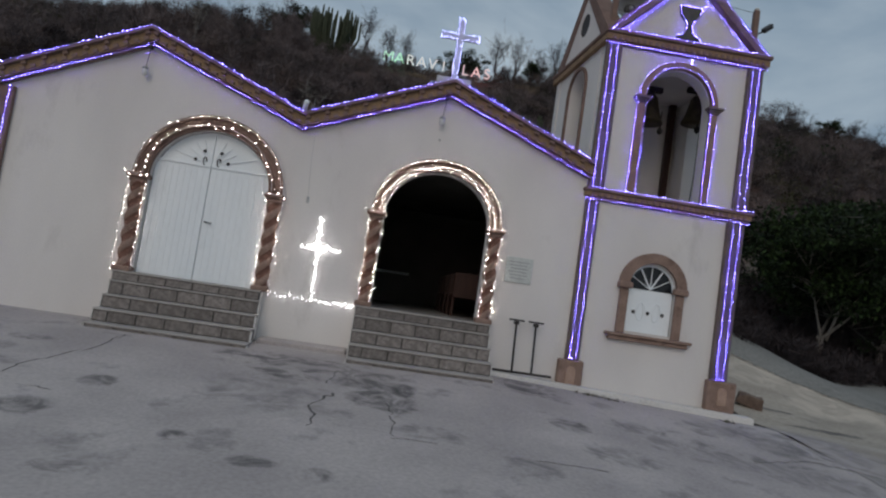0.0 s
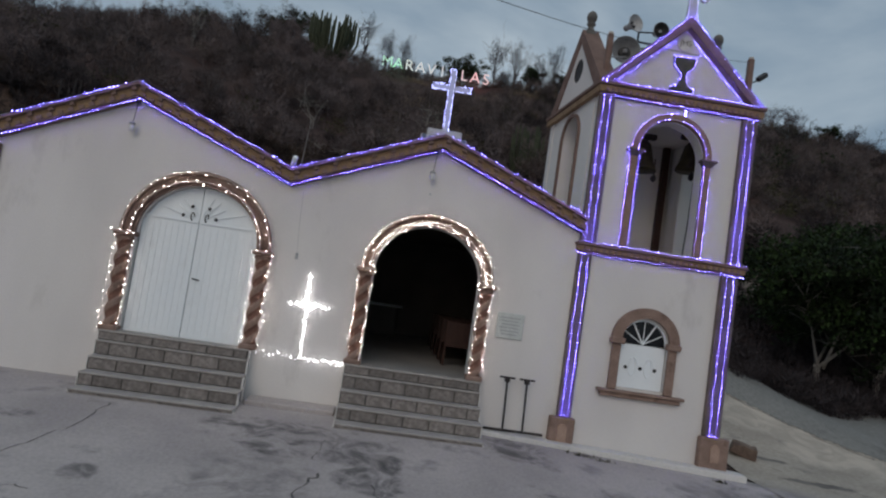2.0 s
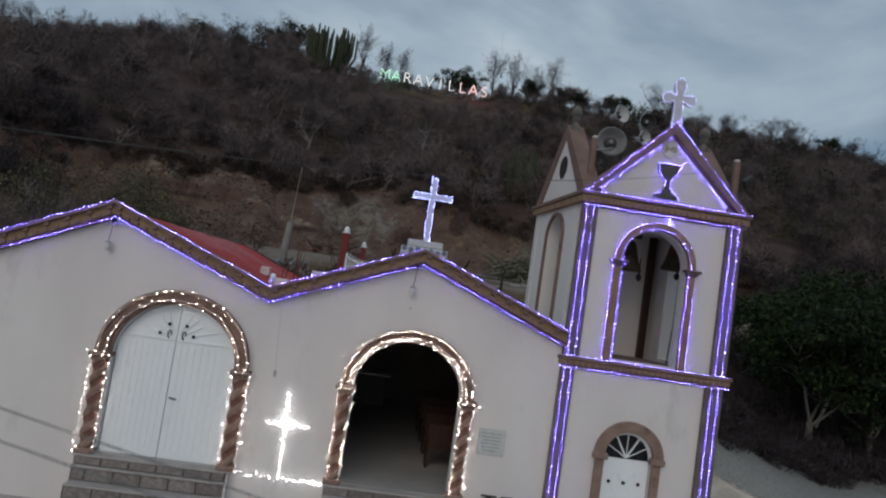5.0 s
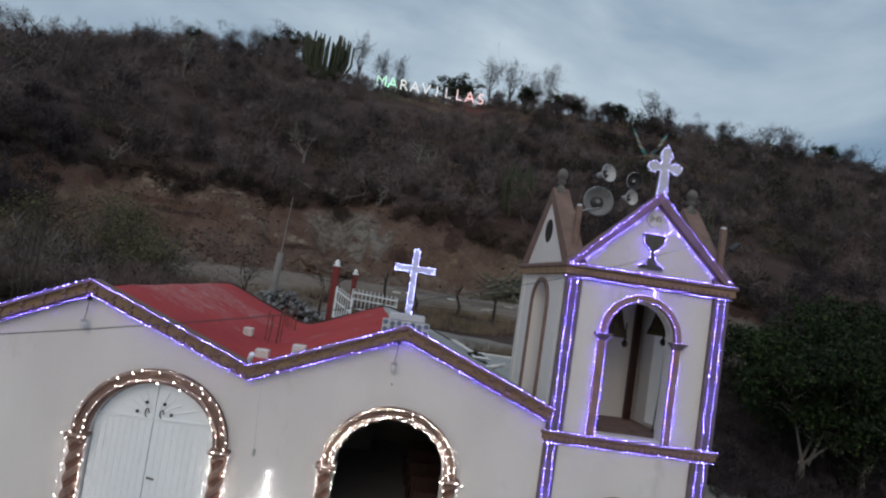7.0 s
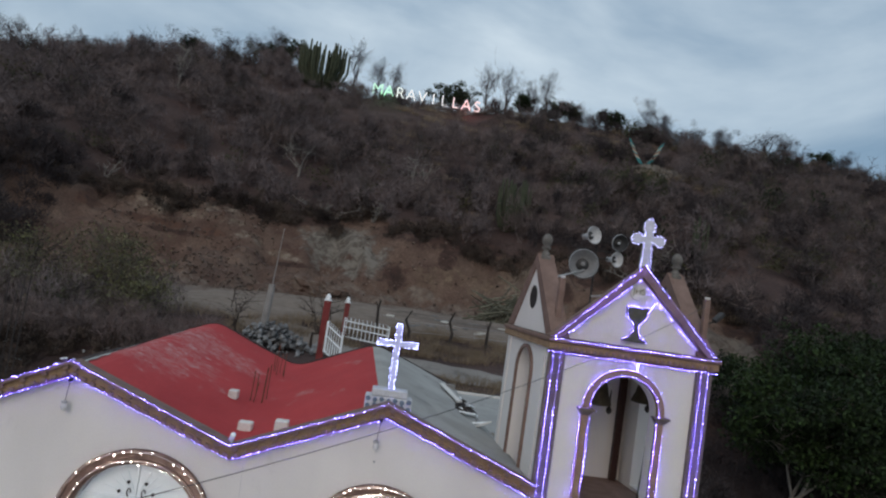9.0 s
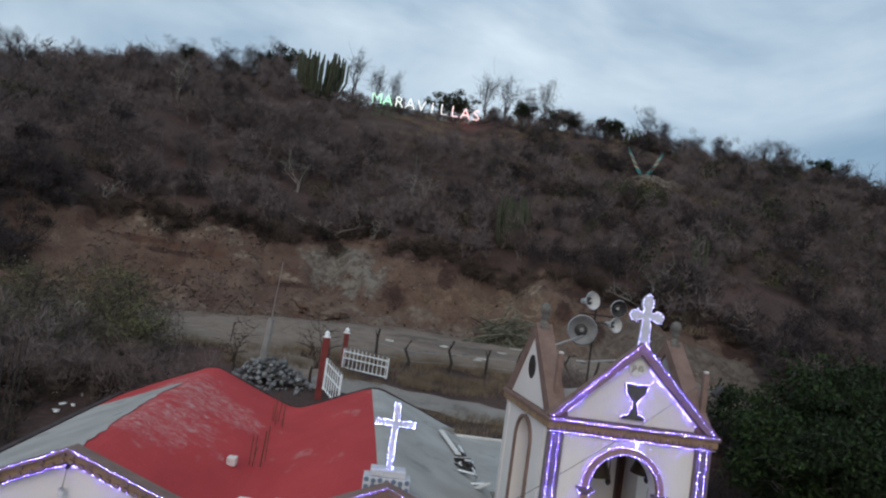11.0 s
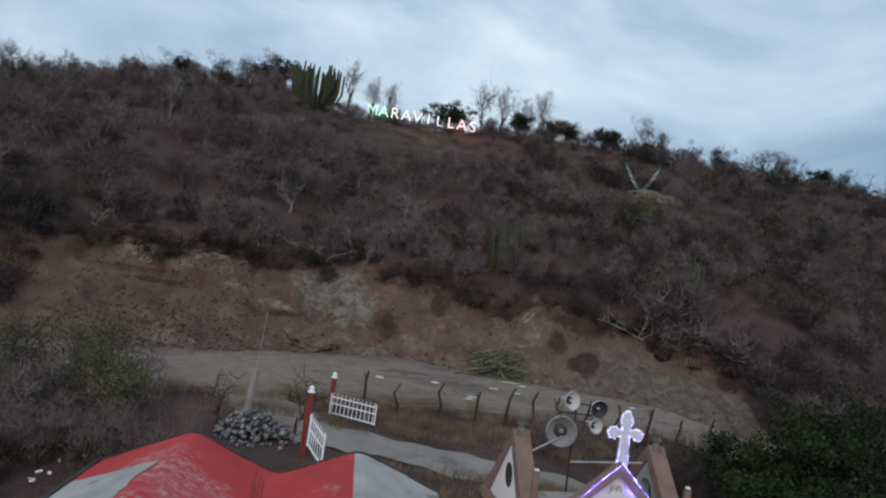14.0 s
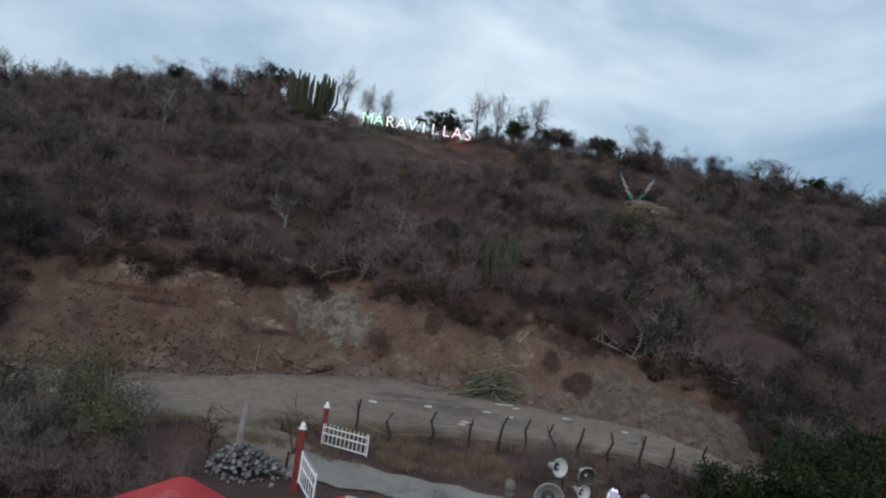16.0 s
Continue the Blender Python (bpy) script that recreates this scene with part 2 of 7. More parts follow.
LANE = surface("lane_concrete", (0.20, 0.195, 0.18), (0.265, 0.256, 0.237), 0.35, 15, 0.95, 0.4, c3=(0.12, 0.11, 0.105), stain=0.4, stain_scale=0.45, streak=(1, 0.5, 1))
ROCK = surface("bank_rock", (0.115, 0.100, 0.086), (0.175, 0.155, 0.134), 0.9, 9, 0.95, 0.7, c3=(0.075, 0.058, 0.048), stain=0.4, stain_scale=1.1)
STONE = surface("pale_stone", (0.12, 0.124, 0.13), (0.27, 0.275, 0.28), 3, 30, 0.9, 0.3, island=0.35)
TWIG_GREY = surface("grey_twigs", (0.022, 0.018, 0.020), (0.128, 0.107, 0.104), 0.42, 2, 1.0, 0.0, island=0.45)
TWIG_BROWN = surface("brown_twigs", (0.018, 0.013, 0.012), (0.094, 0.071, 0.057), 0.42, 2, 1.0, 0.0, island=0.35)
LEAF_DRY = surface("dry_olive_leaves", (0.048, 0.048, 0.025), (0.078, 0.074, 0.040), 0.2, 3, 0.9, 0.0, island=0.4)
LEAF_GREEN = surface("dark_green_leaves", (0.005, 0.012, 0.003), (0.021, 0.040, 0.009), 0.7, 4, 0.75, 0.0, island=0.75)
LEAF_OLIVE = surface("olive_green_leaves", (0.040, 0.048, 0.022), (0.066, 0.074, 0.036), 0.3, 4, 0.9, 0.0, island=0.4)
LEAF_YELLOW = surface("yellow_olive_leaves", (0.070, 0.074, 0.030), (0.108, 0.108, 0.046), 0.4, 4, 0.9, 0.0, island=0.4)
HAZE = [surface("violet_grey_twigs", (0.104, 0.084, 0.084), (0.178, 0.144, 0.144), 0.2, 3, 1.0, 0.0, island=0.3), surface("umber_twigs", (0.100, 0.077, 0.073), (0.175, 0.136, 0.128), 0.2, 3, 1.0, 0.0, island=0.3), surface("shadowy_twigs", (0.032, 0.026, 0.028), (0.060, 0.049, 0.051), 0.2, 3, 1.0, 0.0, island=0.3)]
GRASS = surface("dry_grass", (0.150, 0.112, 0.076), (0.21, 0.16, 0.112), 0.3, 3, 1.0, 0.0, island=0.3)
CACTUS = surface("cactus_skin", (0.040, 0.050, 0.031), (0.072, 0.082, 0.050), 2, 30, 0.8, 0.2)
POLE = surface("pole_concrete", (0.22, 0.21, 0.205), (0.30, 0.29, 0.28), 2, 30, 0.9, 0.2)
CABLE = surface("black_cable", (0.05, 0.05, 0.052), (0.08, 0.08, 0.083), 5, 60, 0.6, 0.0)
WIRE = surface("clear_light_wire", (0.45, 0.42, 0.42), (0.55, 0.52, 0.52), 5, 60, 0.5, 0.0)
PURPLE = glow("violet_led", (0.165, 0.135, 1.0), 190.0)
WARM = glow("warm_white_led", (1.0, 0.93, 0.83), 95.0)
COOL = glow("cool_white_led", (0.96, 0.97, 1.0), 20.0)
# Letters glow themselves, standing in for coloured floodlighting on white paint.
LETTER = [glow("green_glow_letter", (0.45, 1.0, 0.62), 0.8, (0.7, 0.7, 0.7)), glow("white_glow_letter", (1.0, 1.0, 0.98), 0.85, (0.75, 0.75, 0.75)),
          glow("red_glow_letter", (1.0, 0.66, 0.64), 0.95, (0.7, 0.7, 0.7))]
WING = [surface("wing_teal", (0.03, 0.17, 0.19), (0.06, 0.25, 0.26), 3, 20, 0.6, 0.05), surface("wing_cream", (0.36, 0.34, 0.28), (0.45, 0.42, 0.35), 3, 20, 0.6, 0.05),
        surface("wing_orange", (0.24, 0.10, 0.06), (0.3, 0.13, 0.07), 3, 20, 0.6, 0.05)]

STAINS = [(-0.21, -1.6, -0.94, 0.299, 0.3105, 1), (0.4, -1.79, -0.96, 0.4485, 0.5865, 1), (0.87, -2.38, -1.02, 0.4255, 0.483, 1), (-1.24, -3.92, -1.19, 0.1955, 0.23, 1), (-1.46, -5.02, -1.31, 0.2875, 0.276, 1), (0.14, -5.31, -1.34, 0.1725, 0.161, 1), (-0.49, -6.33, -1.46, 0.2645, 0.1955, 1), (0.99, -5.74, -1.39, 0.2645, 0.138, 1), (1.58, -5.83, -1.4, 0.138, 0.1955, 1), (-2.8, -2.36, -1.02, 0.2645, 0.161, 1), (1.08, -1.5, -0.93, 0.46, 0.368, 1), (1.96, -2.27, -1.01, 0.667, 0.7245, 1), (1.88, -3.12, -1.1, 0.2645, 0.345, 1), (2.38, -2.89, -1.08, 0.1955, 0.7705, 1), (2.22, -3.41, -1.14, 0.3335, 0.2185, 1), (4.48, -1.03, -0.9, 0.5405, 0.7015, 1), (4.74, -2.95, -1.12, 0.2875, 0.3105, 1), (3.8, -4.94, -1.3, 0.322, 0.276, 1)]
SMEARS = [(0.69, -3.51, -1.15, 0.897, 0.828, 1), (6.09, -2.56, -1.15, 0.736, 0.4945, 1), (6.5, -3, -1.22, 0.713, 0.5175, 1), (5.14, -3.95, -1.25, 0.529, 0.3565, 1), (2.72, -4.22, -1.23, 0.46, 0.2645, 1), (8.9, -1.08, -1.12, 0.9545, 1.265, 1), (8.43, -2.07, -1.21, 0.713, 0.552, 1), (7.71, -1.55, -1.12, 0.6095, 0.437, 1), (5.68, -1.3, -0.99, 0.23, 0.2645, 1), (8, -3.3, -1.3, 1.15, 0.575, 1)]
add_patches(BANK, [(-1.6, 37.4, 8.5, 2.7, 2.4, 2.1), (0.4, 35.6, 7.3, 1.7, 2.0, 1.7)], (0.195, 0.178, 0.155), (0.098, 0.082, 0.068), warp=0.6, scale=1.2)
add_patches(BANK, [(12.3, 34.0, 8.2, 1.5, 1.6, 1.0), (11.6, 32.6, 7.2, 1.6, 1.6, 0.7), (-10.8, 36.4, 9.4, 1.8, 1.2, 0.8), (-15.0, 35.6, 9.6, 2.2, 1.4, 0.7), (-14.5, 35.0, 9.1, 1.3, 0.8, 0.35), (-12.4, 35.2, 9.2, 1.2, 0.8, 0.35), (-9.4, 35.6, 9.0, 0.9, 0.7, 0.4), (-8.3, 35.3, 8.3, 0.6, 0.6, 0.45), (-7.1, 35.4, 7.8, 0.8, 0.6, 0.25), (-5.6, 35.4, 7.25, 0.9, 0.6, 0.22), (-4.3, 35.3, 6.95, 0.8, 0.6, 0.2)], (0.29, 0.24, 0.19), (0.12, 0.09, 0.066), warp=0.6, scale=1.0, speckle=1.1)
add_patches(BANK, [(x, np.interp(x, [-16, -11, -6, -2.3, 0.4, 4, 7, 11.3, 14, 17, 21], [24.3, 25.3, 26.8, 29.8, 31.4, 32.4, 31.4, 29.5, 27.5, 25.6, 22]) + 0.9, 5.0, 2.3, 1.5, 1.2) for x in (-16, -12.5, -9, -5.5, -2.5, 0.5, 4, 7.5, 11, 14, 17, 20)], (0.190, 0.155, 0.128), (0.115, 0.090, 0.075), warp=0.7, scale=0.9, speckle=1.0)
add_patches(BANK, [(17.5, 28.6, 6.2, 3.4, 3.0, 1.5), (21.0, 26.2, 5.6, 3.2, 3.4, 1.4), (23.6, 24.4, 5.0, 2.2, 2.6, 1.2)], (0.135, 0.113, 0.094), (0.078, 0.062, 0.052), warp=0.6, scale=0.8)
# Dark red earth below the pale ledge, the shade of the undercut painted in.
add_patches(BANK, [(-15.2, 34.2, 8.3, 1.6, 0.7, 0.3), (-12.8, 34.5, 8.2, 1.5, 0.7, 0.3), (-10.4, 34.8, 8.0, 1.3, 0.7, 0.28), (-18.2, 33.4, 9.0, 1.0, 1.0, 0.9)], (0.10, 0.052, 0.036), (0.052, 0.030, 0.024), warp=0.5, scale=1.2)
add_patches(BANK, [(9.6, 33.6, 7.4, 3.4, 2.4, 1.4), (13.4, 32.4, 7.4, 2.2, 2.0, 1.2), (5.6, 34.8, 7.0, 1.6, 1.6, 1.0)], (0.185, 0.135, 0.092), (0.085, 0.056, 0.040), warp=0.7, scale=0.8, speckle=0.8)
# Dark soil of lip and gully, with the shade under ledges painted in.
add_patches(BANK, [(7.0, 37.6, 10.0, 6.0, 2.2, 1.1), (-6.0, 38.2, 10.4, 5.5, 2.0, 0.8), (16.5, 32.4, 9.0, 3.0, 2.0, 1.0), (2.5, 34.6, 6.6, 1.0, 1.2, 1.2), (15.6, 29.6, 6.4, 1.1, 1.2, 0.9), (-12.6, 34.0, 7.7, 3.4, 0.5, 0.22), (-4.5, 34.6, 6.6, 1.6, 0.5, 0.2), (20.6, 30.2, 7.0, 1.6, 0.6, 0.4), (22.6, 29.6, 7.0, 1.4, 0.7, 0.5), (24.2, 28.2, 6.2, 0.8, 1.0, 0.7), (25.0, 26.0, 5.3, 0.6, 1.4, 0.6), (6.4, 36.0, 8.6, 0.7, 1.4, 1.2), (14.0, 31.6, 7.2, 0.7, 1.2, 1.0)], (0.058, 0.032, 0.026), (0.030, 0.019, 0.016), warp=0.5, scale=1.2)

add_patches(CONCRETE, SMEARS, (0.285, 0.262, 0.252), (0.20, 0.186, 0.18), warp=0.5, scale=2.2, speckle=2.2)
add_patches(CONCRETE, STAINS, (0.165, 0.154, 0.149), (0.098, 0.092, 0.090), warp=0.45, scale=2.4, speckle=2.1)
add_patches(ROAD, [(x, float(np.interp(x, [-16, -11, -6, -2.3, 0.4, 4, 7, 11.3], [24.3, 25.3, 26.8, 29.8, 31.4, 32.4, 31.4, 29.5])) - 0.4, 4.9, 2.0, 1.3, 2.0) for x in (-15, -12, -9.4, -6.6, -4.4, -2, 1, 4, 7, 10)], (0.150, 0.108, 0.086), (0.095, 0.066, 0.053), warp=0.8, scale=0.9, speckle=1.2)
add_patches(APRON, [(x, 4.75 - 0.85 * (x - 11.06) - 0.8, -0.7, 1.3, 0.8, 1.8) for x in (9.8, 11.2, 12.6, 14.0, 15.4, 16.8, 18.2)], (0.56, 0.495, 0.42), (0.42, 0.37, 0.315), warp=0.4, scale=1.3)
add_patches(APRON, [(9.5, -3.4, -1.4, 1.1, 2.4, 2), (9.5, -1.2, -1.2, 0.9, 1.0, 2), (9.4, -6.5, -1.5, 1.2, 2.4, 2)], (0.40, 0.36, 0.345), (0.27, 0.25, 0.24), warp=0.6, scale=1.6)
add_patches(APRON, [(11.0, 0.6, -1.0, 0.9, 0.12, 2), (12.4, -0.6, -1.1, 0.8, 0.10, 2), (10.4, 1.6, -0.9, 0.5, 0.10, 2), (13.6, 0.2, -1.0, 0.6, 0.09, 2), (11.4, -1.6, -1.2, 0.7, 0.3, 2), (12.6, -2.4, -1.3, 0.7, 0.3, 2)], (0.19, 0.175, 0.16), (0.12, 0.11, 0.105), warp=0.7, scale=2.4)
add_patches(ROOF_RED, [(-2.6, -1.5, 5.0, 1.3, 1.6, 6), (-2.2, 1.6, 5.0, 1.4, 1.4, 6), (-3.4, 2.6, 5.0, 1.0, 1.6, 6)], (0.50, 0.27, 0.26), (0.43, 0.11, 0.11), warp=0.7, scale=1.6, speckle=5.5)


# ---- builders ----
def origin(ob):
    o = Vector((0, 0, 0))
    while ob is not None:
        o += ob.location
        ob = ob.parent
    return o


def thing(name, at, label, category, group="", kind=""):
    ob = new(name)
    ob.location = at
    ob.empty_display_size = 0.2
    return tagged(ob, label, category, group, kind)


def finish(bm, material, smooth=False):
    bmesh.ops.recalc_face_normals(bm, faces=bm.faces)
    me = bpy.data.meshes.new("mesh")
    bm.to_mesh(me)
    bm.free()
    for m in (material if isinstance(material, (list, tuple)) else [material]):
        me.materials.append(m)
    if smooth:
        me.polygons.foreach_set("use_smooth", [True] * len(me.polygons))
    return me


def part(name, bm, material, parent, label="", smooth=False, kind=""):
    """Links a bmesh in world metres as one mesh under a thing or a part."""
    if parent is not None:
        bm.transform(Matrix.Translation(-origin(parent)))
    ob = new(name, finish(bm, material, smooth))
    ob.parent = parent
    return tagged(ob, label, kind=kind)


def single(name, bm, material, label, category="", kind="", smooth=False, group=""):
    ob = new(name, finish(bm, material, smooth))
    return tagged(ob, label, category, group, kind)


def box(bm, x0, x1, y0, y1, z0, z1, bevel=0.0):
    g = bmesh.ops.create_cube(bm, size=1.0)
    bmesh.ops.scale(bm, vec=(x1 - x0, y1 - y0, z1 - z0), verts=g["verts"])
    bmesh.ops.translate(bm, vec=((x0 + x1) / 2, (y0 + y1) / 2, (z0 + z1) / 2), verts=g["verts"])
    if bevel:
        es = list({e for v in g["verts"] for e in v.link_edges})
        bmesh.ops.bevel(bm, geom=es, offset=bevel, segments=1, affect="EDGES")
    return bm


def boxbm(*a, **k):
    return box(bmesh.new(), *a, **k)


def tube(bm, pts, r0, r1=None, sides=6, cap=True):
    """A round bar along a line of points, tapering from r0 to r1."""
    r1 = r0 if r1 is None else r1
    pts = [Vector(p) for p in pts]
    rings = []
    for i, p in enumerate(pts):
        d = (pts[min(i + 1, len(pts) - 1)] - pts[max(i - 1, 0)]).normalized()
        a = d.cross(Vector((0, 0, 1)) if abs(d.z) < 0.9 else Vector((1, 0, 0))).normalized()
        b = d.cross(a)
        r = r0 + (r1 - r0) * i / max(1, len(pts) - 1)
        rings.append([bm.verts.new(p + r * (math.cos(t) * a + math.sin(t) * b)) for t in (2 * math.pi * k / sides for k in range(sides))])
    for u, v in zip(rings, rings[1:]):
        for k in range(sides):
            bm.faces.new((u[k], u[(k + 1) % sides], v[(k + 1) % sides], v[k]))
    if cap:
        bm.faces.new(rings[0][::-1])
        bm.faces.new(rings[-1])
    return bm


def lathe(bm, profile, centre, axis=(0, 0, 1), sides=20):
    """Turns (radius, height) pairs about an axis through centre."""
    axis = Vector(axis).normalized()
    a = axis.cross(Vector((0, 0, 1)) if abs(axis.z) < 0.9 else Vector((1, 0, 0))).normalized()
    b = axis.cross(a)
    c = Vector(centre)
    rings = []
    for r, h in profile:
        rings.append([bm.verts.new(c + axis * h + max(r, 0.0005) * (math.cos(t) * a + math.sin(t) * b)) for t in (2 * math.pi * k / sides for k in range(sides))])
    for u, v in zip(rings, rings[1:]):
        for k in range(sides):
            bm.faces.new((u[k], u[(k + 1) % sides], v[(k + 1) % sides], v[k]))
    bm.faces.new(rings[0][::-1])
    bm.faces.new(rings[-1])
    return bm


def plate(bm, loops, place, depth):
    """A flat plate with an outline and holes (loops of (u, v)), laid by place(u, v, w) and w from 0 to depth."""
    front, back, edges = [], [], []
    for loop in loops:
        f = [bm.verts.new(place(u, v, 0)) for u, v in loop]
        b = [bm.verts.new(place(u, v, depth)) for u, v in loop]
        front.append(f)
        back.append(b)
    for rows in (front, back):
        es = []
        for loop in rows:
            es += [bm.edges.new((loop[i], loop[(i + 1) % len(loop)])) for i in range(len(loop))]
        bmesh.ops.triangle_fill(bm, use_beauty=True, use_dissolve=False, edges=es)
    for f, b in zip(front, back):
        n = len(f)
        for i in range(n):
            bm.faces.new((f[i], f[(i + 1) % n], b[(i + 1) % n], b[i]))
    return bm


def arch(cx, half, z0, spring, steps=20, rise=None):
    """The outline of a round-headed opening."""
    rise = half if rise is None else rise
    pts = [(cx - half, z0), (cx + half, z0)]
    pts += [(cx + half * math.cos(math.pi * k / steps), spring + rise * math.sin(math.pi * k / steps)) for k in range(steps + 1)]
    return pts


def band(bm, line, width, place, y0, y1):
    """A band under a line of (u, v) points, from y0 to y1 in depth."""
    loop = list(line) + [(u, v - width) for u, v in reversed(line)]
    return plate(bm, [loop], lambda u, v, w: place(u, v, y0 + w), y1 - y0)


def front(u, v, w):
    return (u, w, v)


def ring(bm, cx, cz, r0, r1, place, y0, y1, steps=24, rise0=None, rise1=None):
    """A half-round arch moulding."""
    a = [(cx + r1 * math.cos(math.pi * k / steps), cz + (rise1 or r1) * math.sin(math.pi * k / steps)) for k in range(steps + 1)]
    b = [(cx + r0 * math.cos(math.pi * k / steps), cz + (rise0 or r0) * math.sin(math.pi * k / steps)) for k in range(steps, -1, -1)]
    return plate(bm, [a + b], lambda u, v, w: place(u, v, y0 + w), y1 - y0)


def ico_faces():
    b = bmesh.new()
    bmesh.ops.create_icosphere(b, subdivisions=1, radius=1.0)
    b.verts.index_update()
    f = np.array([[v.index for v in q.verts] for q in b.faces])
    v = np.array([q.co[:] for q in b.verts])
    b.free()
    return v, f


ICO_V, ICO_F = ico_faces()


def raw(name, verts, faces, material):
    """A mesh object from arrays of vertices and triangles."""
    me = bpy.data.meshes.new(name)
    verts, faces = np.asarray(verts, np.float32), np.asarray(faces, np.int32)
    k = faces.shape[1]
    me.vertices.add(len(verts))
    me.vertices.foreach_set("co", verts.ravel())
    me.loops.add(faces.size)
    me.loops.foreach_set("vertex_index", faces.ravel())
    me.polygons.add(len(faces))
    me.polygons.foreach_set("loop_start", np.arange(0, faces.size, k, dtype=np.int32))
    me.update(calc_edges=True)
    me.materials.append(material)
    return new(name, me)


def balls(points, radius):
    points = np.asarray(points)
    r = np.broadcast_to(np.asarray(radius), (len(points),))
    v = points[:, None, :] + ICO_V[None] * r[:, None, None]
    f = ICO_F[None] + (np.arange(len(points)) * len(ICO_V))[:, None, None]
    return v.reshape(-1, 3), f.reshape(-1, 3)


def along(line, step):
    """Points at even steps along a line."""
    out = []
    for a, b in zip(line, line[1:]):
        a, b = Vector(a), Vector(b)
        n = max(1, round((b - a).length / step))
        out += [a.lerp(b, k / n) for k in range(n)]
    return out + [Vector(line[-1])]


def light_string(lines, step, radius, material, label, jitter=0.005):
    """A string of small lamps on a wire along some lines."""
    at = Vector(lines[0][0])
    th = thing("light_string", at, label, "string lights", "festive light strings")
    bm = bmesh.new()
    pts = []
    for line in lines:
        tube(bm, line, 0.004, sides=4)
        pts += [p + Vector((random.gauss(0, jitter), -abs(random.gauss(0.006, jitter)), random.gauss(0, jitter))) for p in along(line, step)]
    part("wire", bm, WIRE, th)
    v, f = balls(np.array([p[:] for p in pts]) - np.array(at[:]), radius * np.random.uniform(0.45, 1.4, len(pts)))
    ob = raw("lamp_chain", v, f, material)
    ob.parent = th
    tagged(ob, kind="stuff")
    return th


# ---- ground ----
def bank_foot(x):
    """Where the foot of the cut bank behind the road runs."""
    k = np.linspace(-1.2, 1.2, 5)
    x = np.asarray(x, float)
    return np.mean([np.interp(x + d, [-60, -25, -16, -11, -6, -2.3, 0.4, 4, 7, 11.3, 14, 17, 19.2, 21.6, 25, 40, 60], [20, 22.6, 24.3, 25.3, 26.8, 29.8, 31.4, 32.4, 31.4, 29.5, 27.5, 25.6, 23.6, 21.8, 20.2, 17.5, 16.5]) for d in k], axis=0)


def road_near(x):
    """The near edge of the dirt road."""
    return np.interp(x, [-60, -16, -6, -4, 3, 6, 10, 13, 15.4, 18, 22, 30, 60], [12, 16.5, 20.1, 20.9, 21.2, 21.7, 21.5, 21.2, 20.7, 20.1, 18.4, 15.5, 12])


def bank_lip(x):
    """How far behind its foot the bank ends."""
    return np.interp(x, [-60, -40, -24, -17, -8, -2, 2, 10, 18, 25, 40, 60], [25, 27.0, 30.0, 36.0, 37.6, 38.3, 37.8, 36.2, 32.6, 29.5, 25.5, 24]) - bank_foot(x)


def rough(x, y, s, seed=0.0):
    """A cheap rolling noise, about -1 to 1."""
    return (np.sin(x * s + 1.3 * np.sin(y * s * 0.7 + seed) + seed) + np.sin(y * s * 1.13 + 1.7 * np.sin(x * s * 0.6 - seed) + 2 * seed) + np.sin((x + y) * s * 0.77 + seed * 3 + np.sin((x - y) * s * 0.5))) / 3


LATTICE = np.random.default_rng(3).random((256, 256)) * 2 - 1


def fractal(x, y, size, octaves=4):
    """Value noise of several octaves, the largest 'size' metres across."""
    out, amp, tot = 0.0, 1.0, 0.0
    for k in range(octaves):
        u, v = x / size * 2 ** k + 17.3 * k, y / size * 2 ** k + 5.1 * k
        i, j = np.floor(u).astype(int), np.floor(v).astype(int)
        a, b = u - i, v - j
        a, b = a * a * (3 - 2 * a), b * b * (3 - 2 * b)
        g = lambda p, q: LATTICE[p % 256, q % 256]
        out = out + amp * ((g(i, j) * (1 - a) + g(i + 1, j) * a) * (1 - b) + (g(i, j + 1) * (1 - a) + g(i + 1, j + 1) * a) * b)
        tot += amp
        amp *= 0.55
    return out / tot


def verge(x, y):
    """The slope from the church up to the road."""
    slope = -0.9 - 0.05 * np.clip(x - 4, 0, 8) + np.interp(y, [0, 2, 12, 14, 18, 24, 27, 36], [0, 0.2, 3.75, 3.9, 4.3, 5.3, 5.65, 5.75])
    slope = slope + 0.05 * np.clip(x - 4, 0, 8) * np.clip(y / 12, 0, 1)
    low = -1.05 + np.interp(y, [0, 9, 14, 18, 21, 24], [0, 0.7, 1.35, 3.6, 5.4, 5.9])
    mixed = np.clip((x - 10.5) / 6.0, 0, 1)
    slope = slope + (low - slope) * mixed * mixed * (3 - 2 * mixed)
    return slope


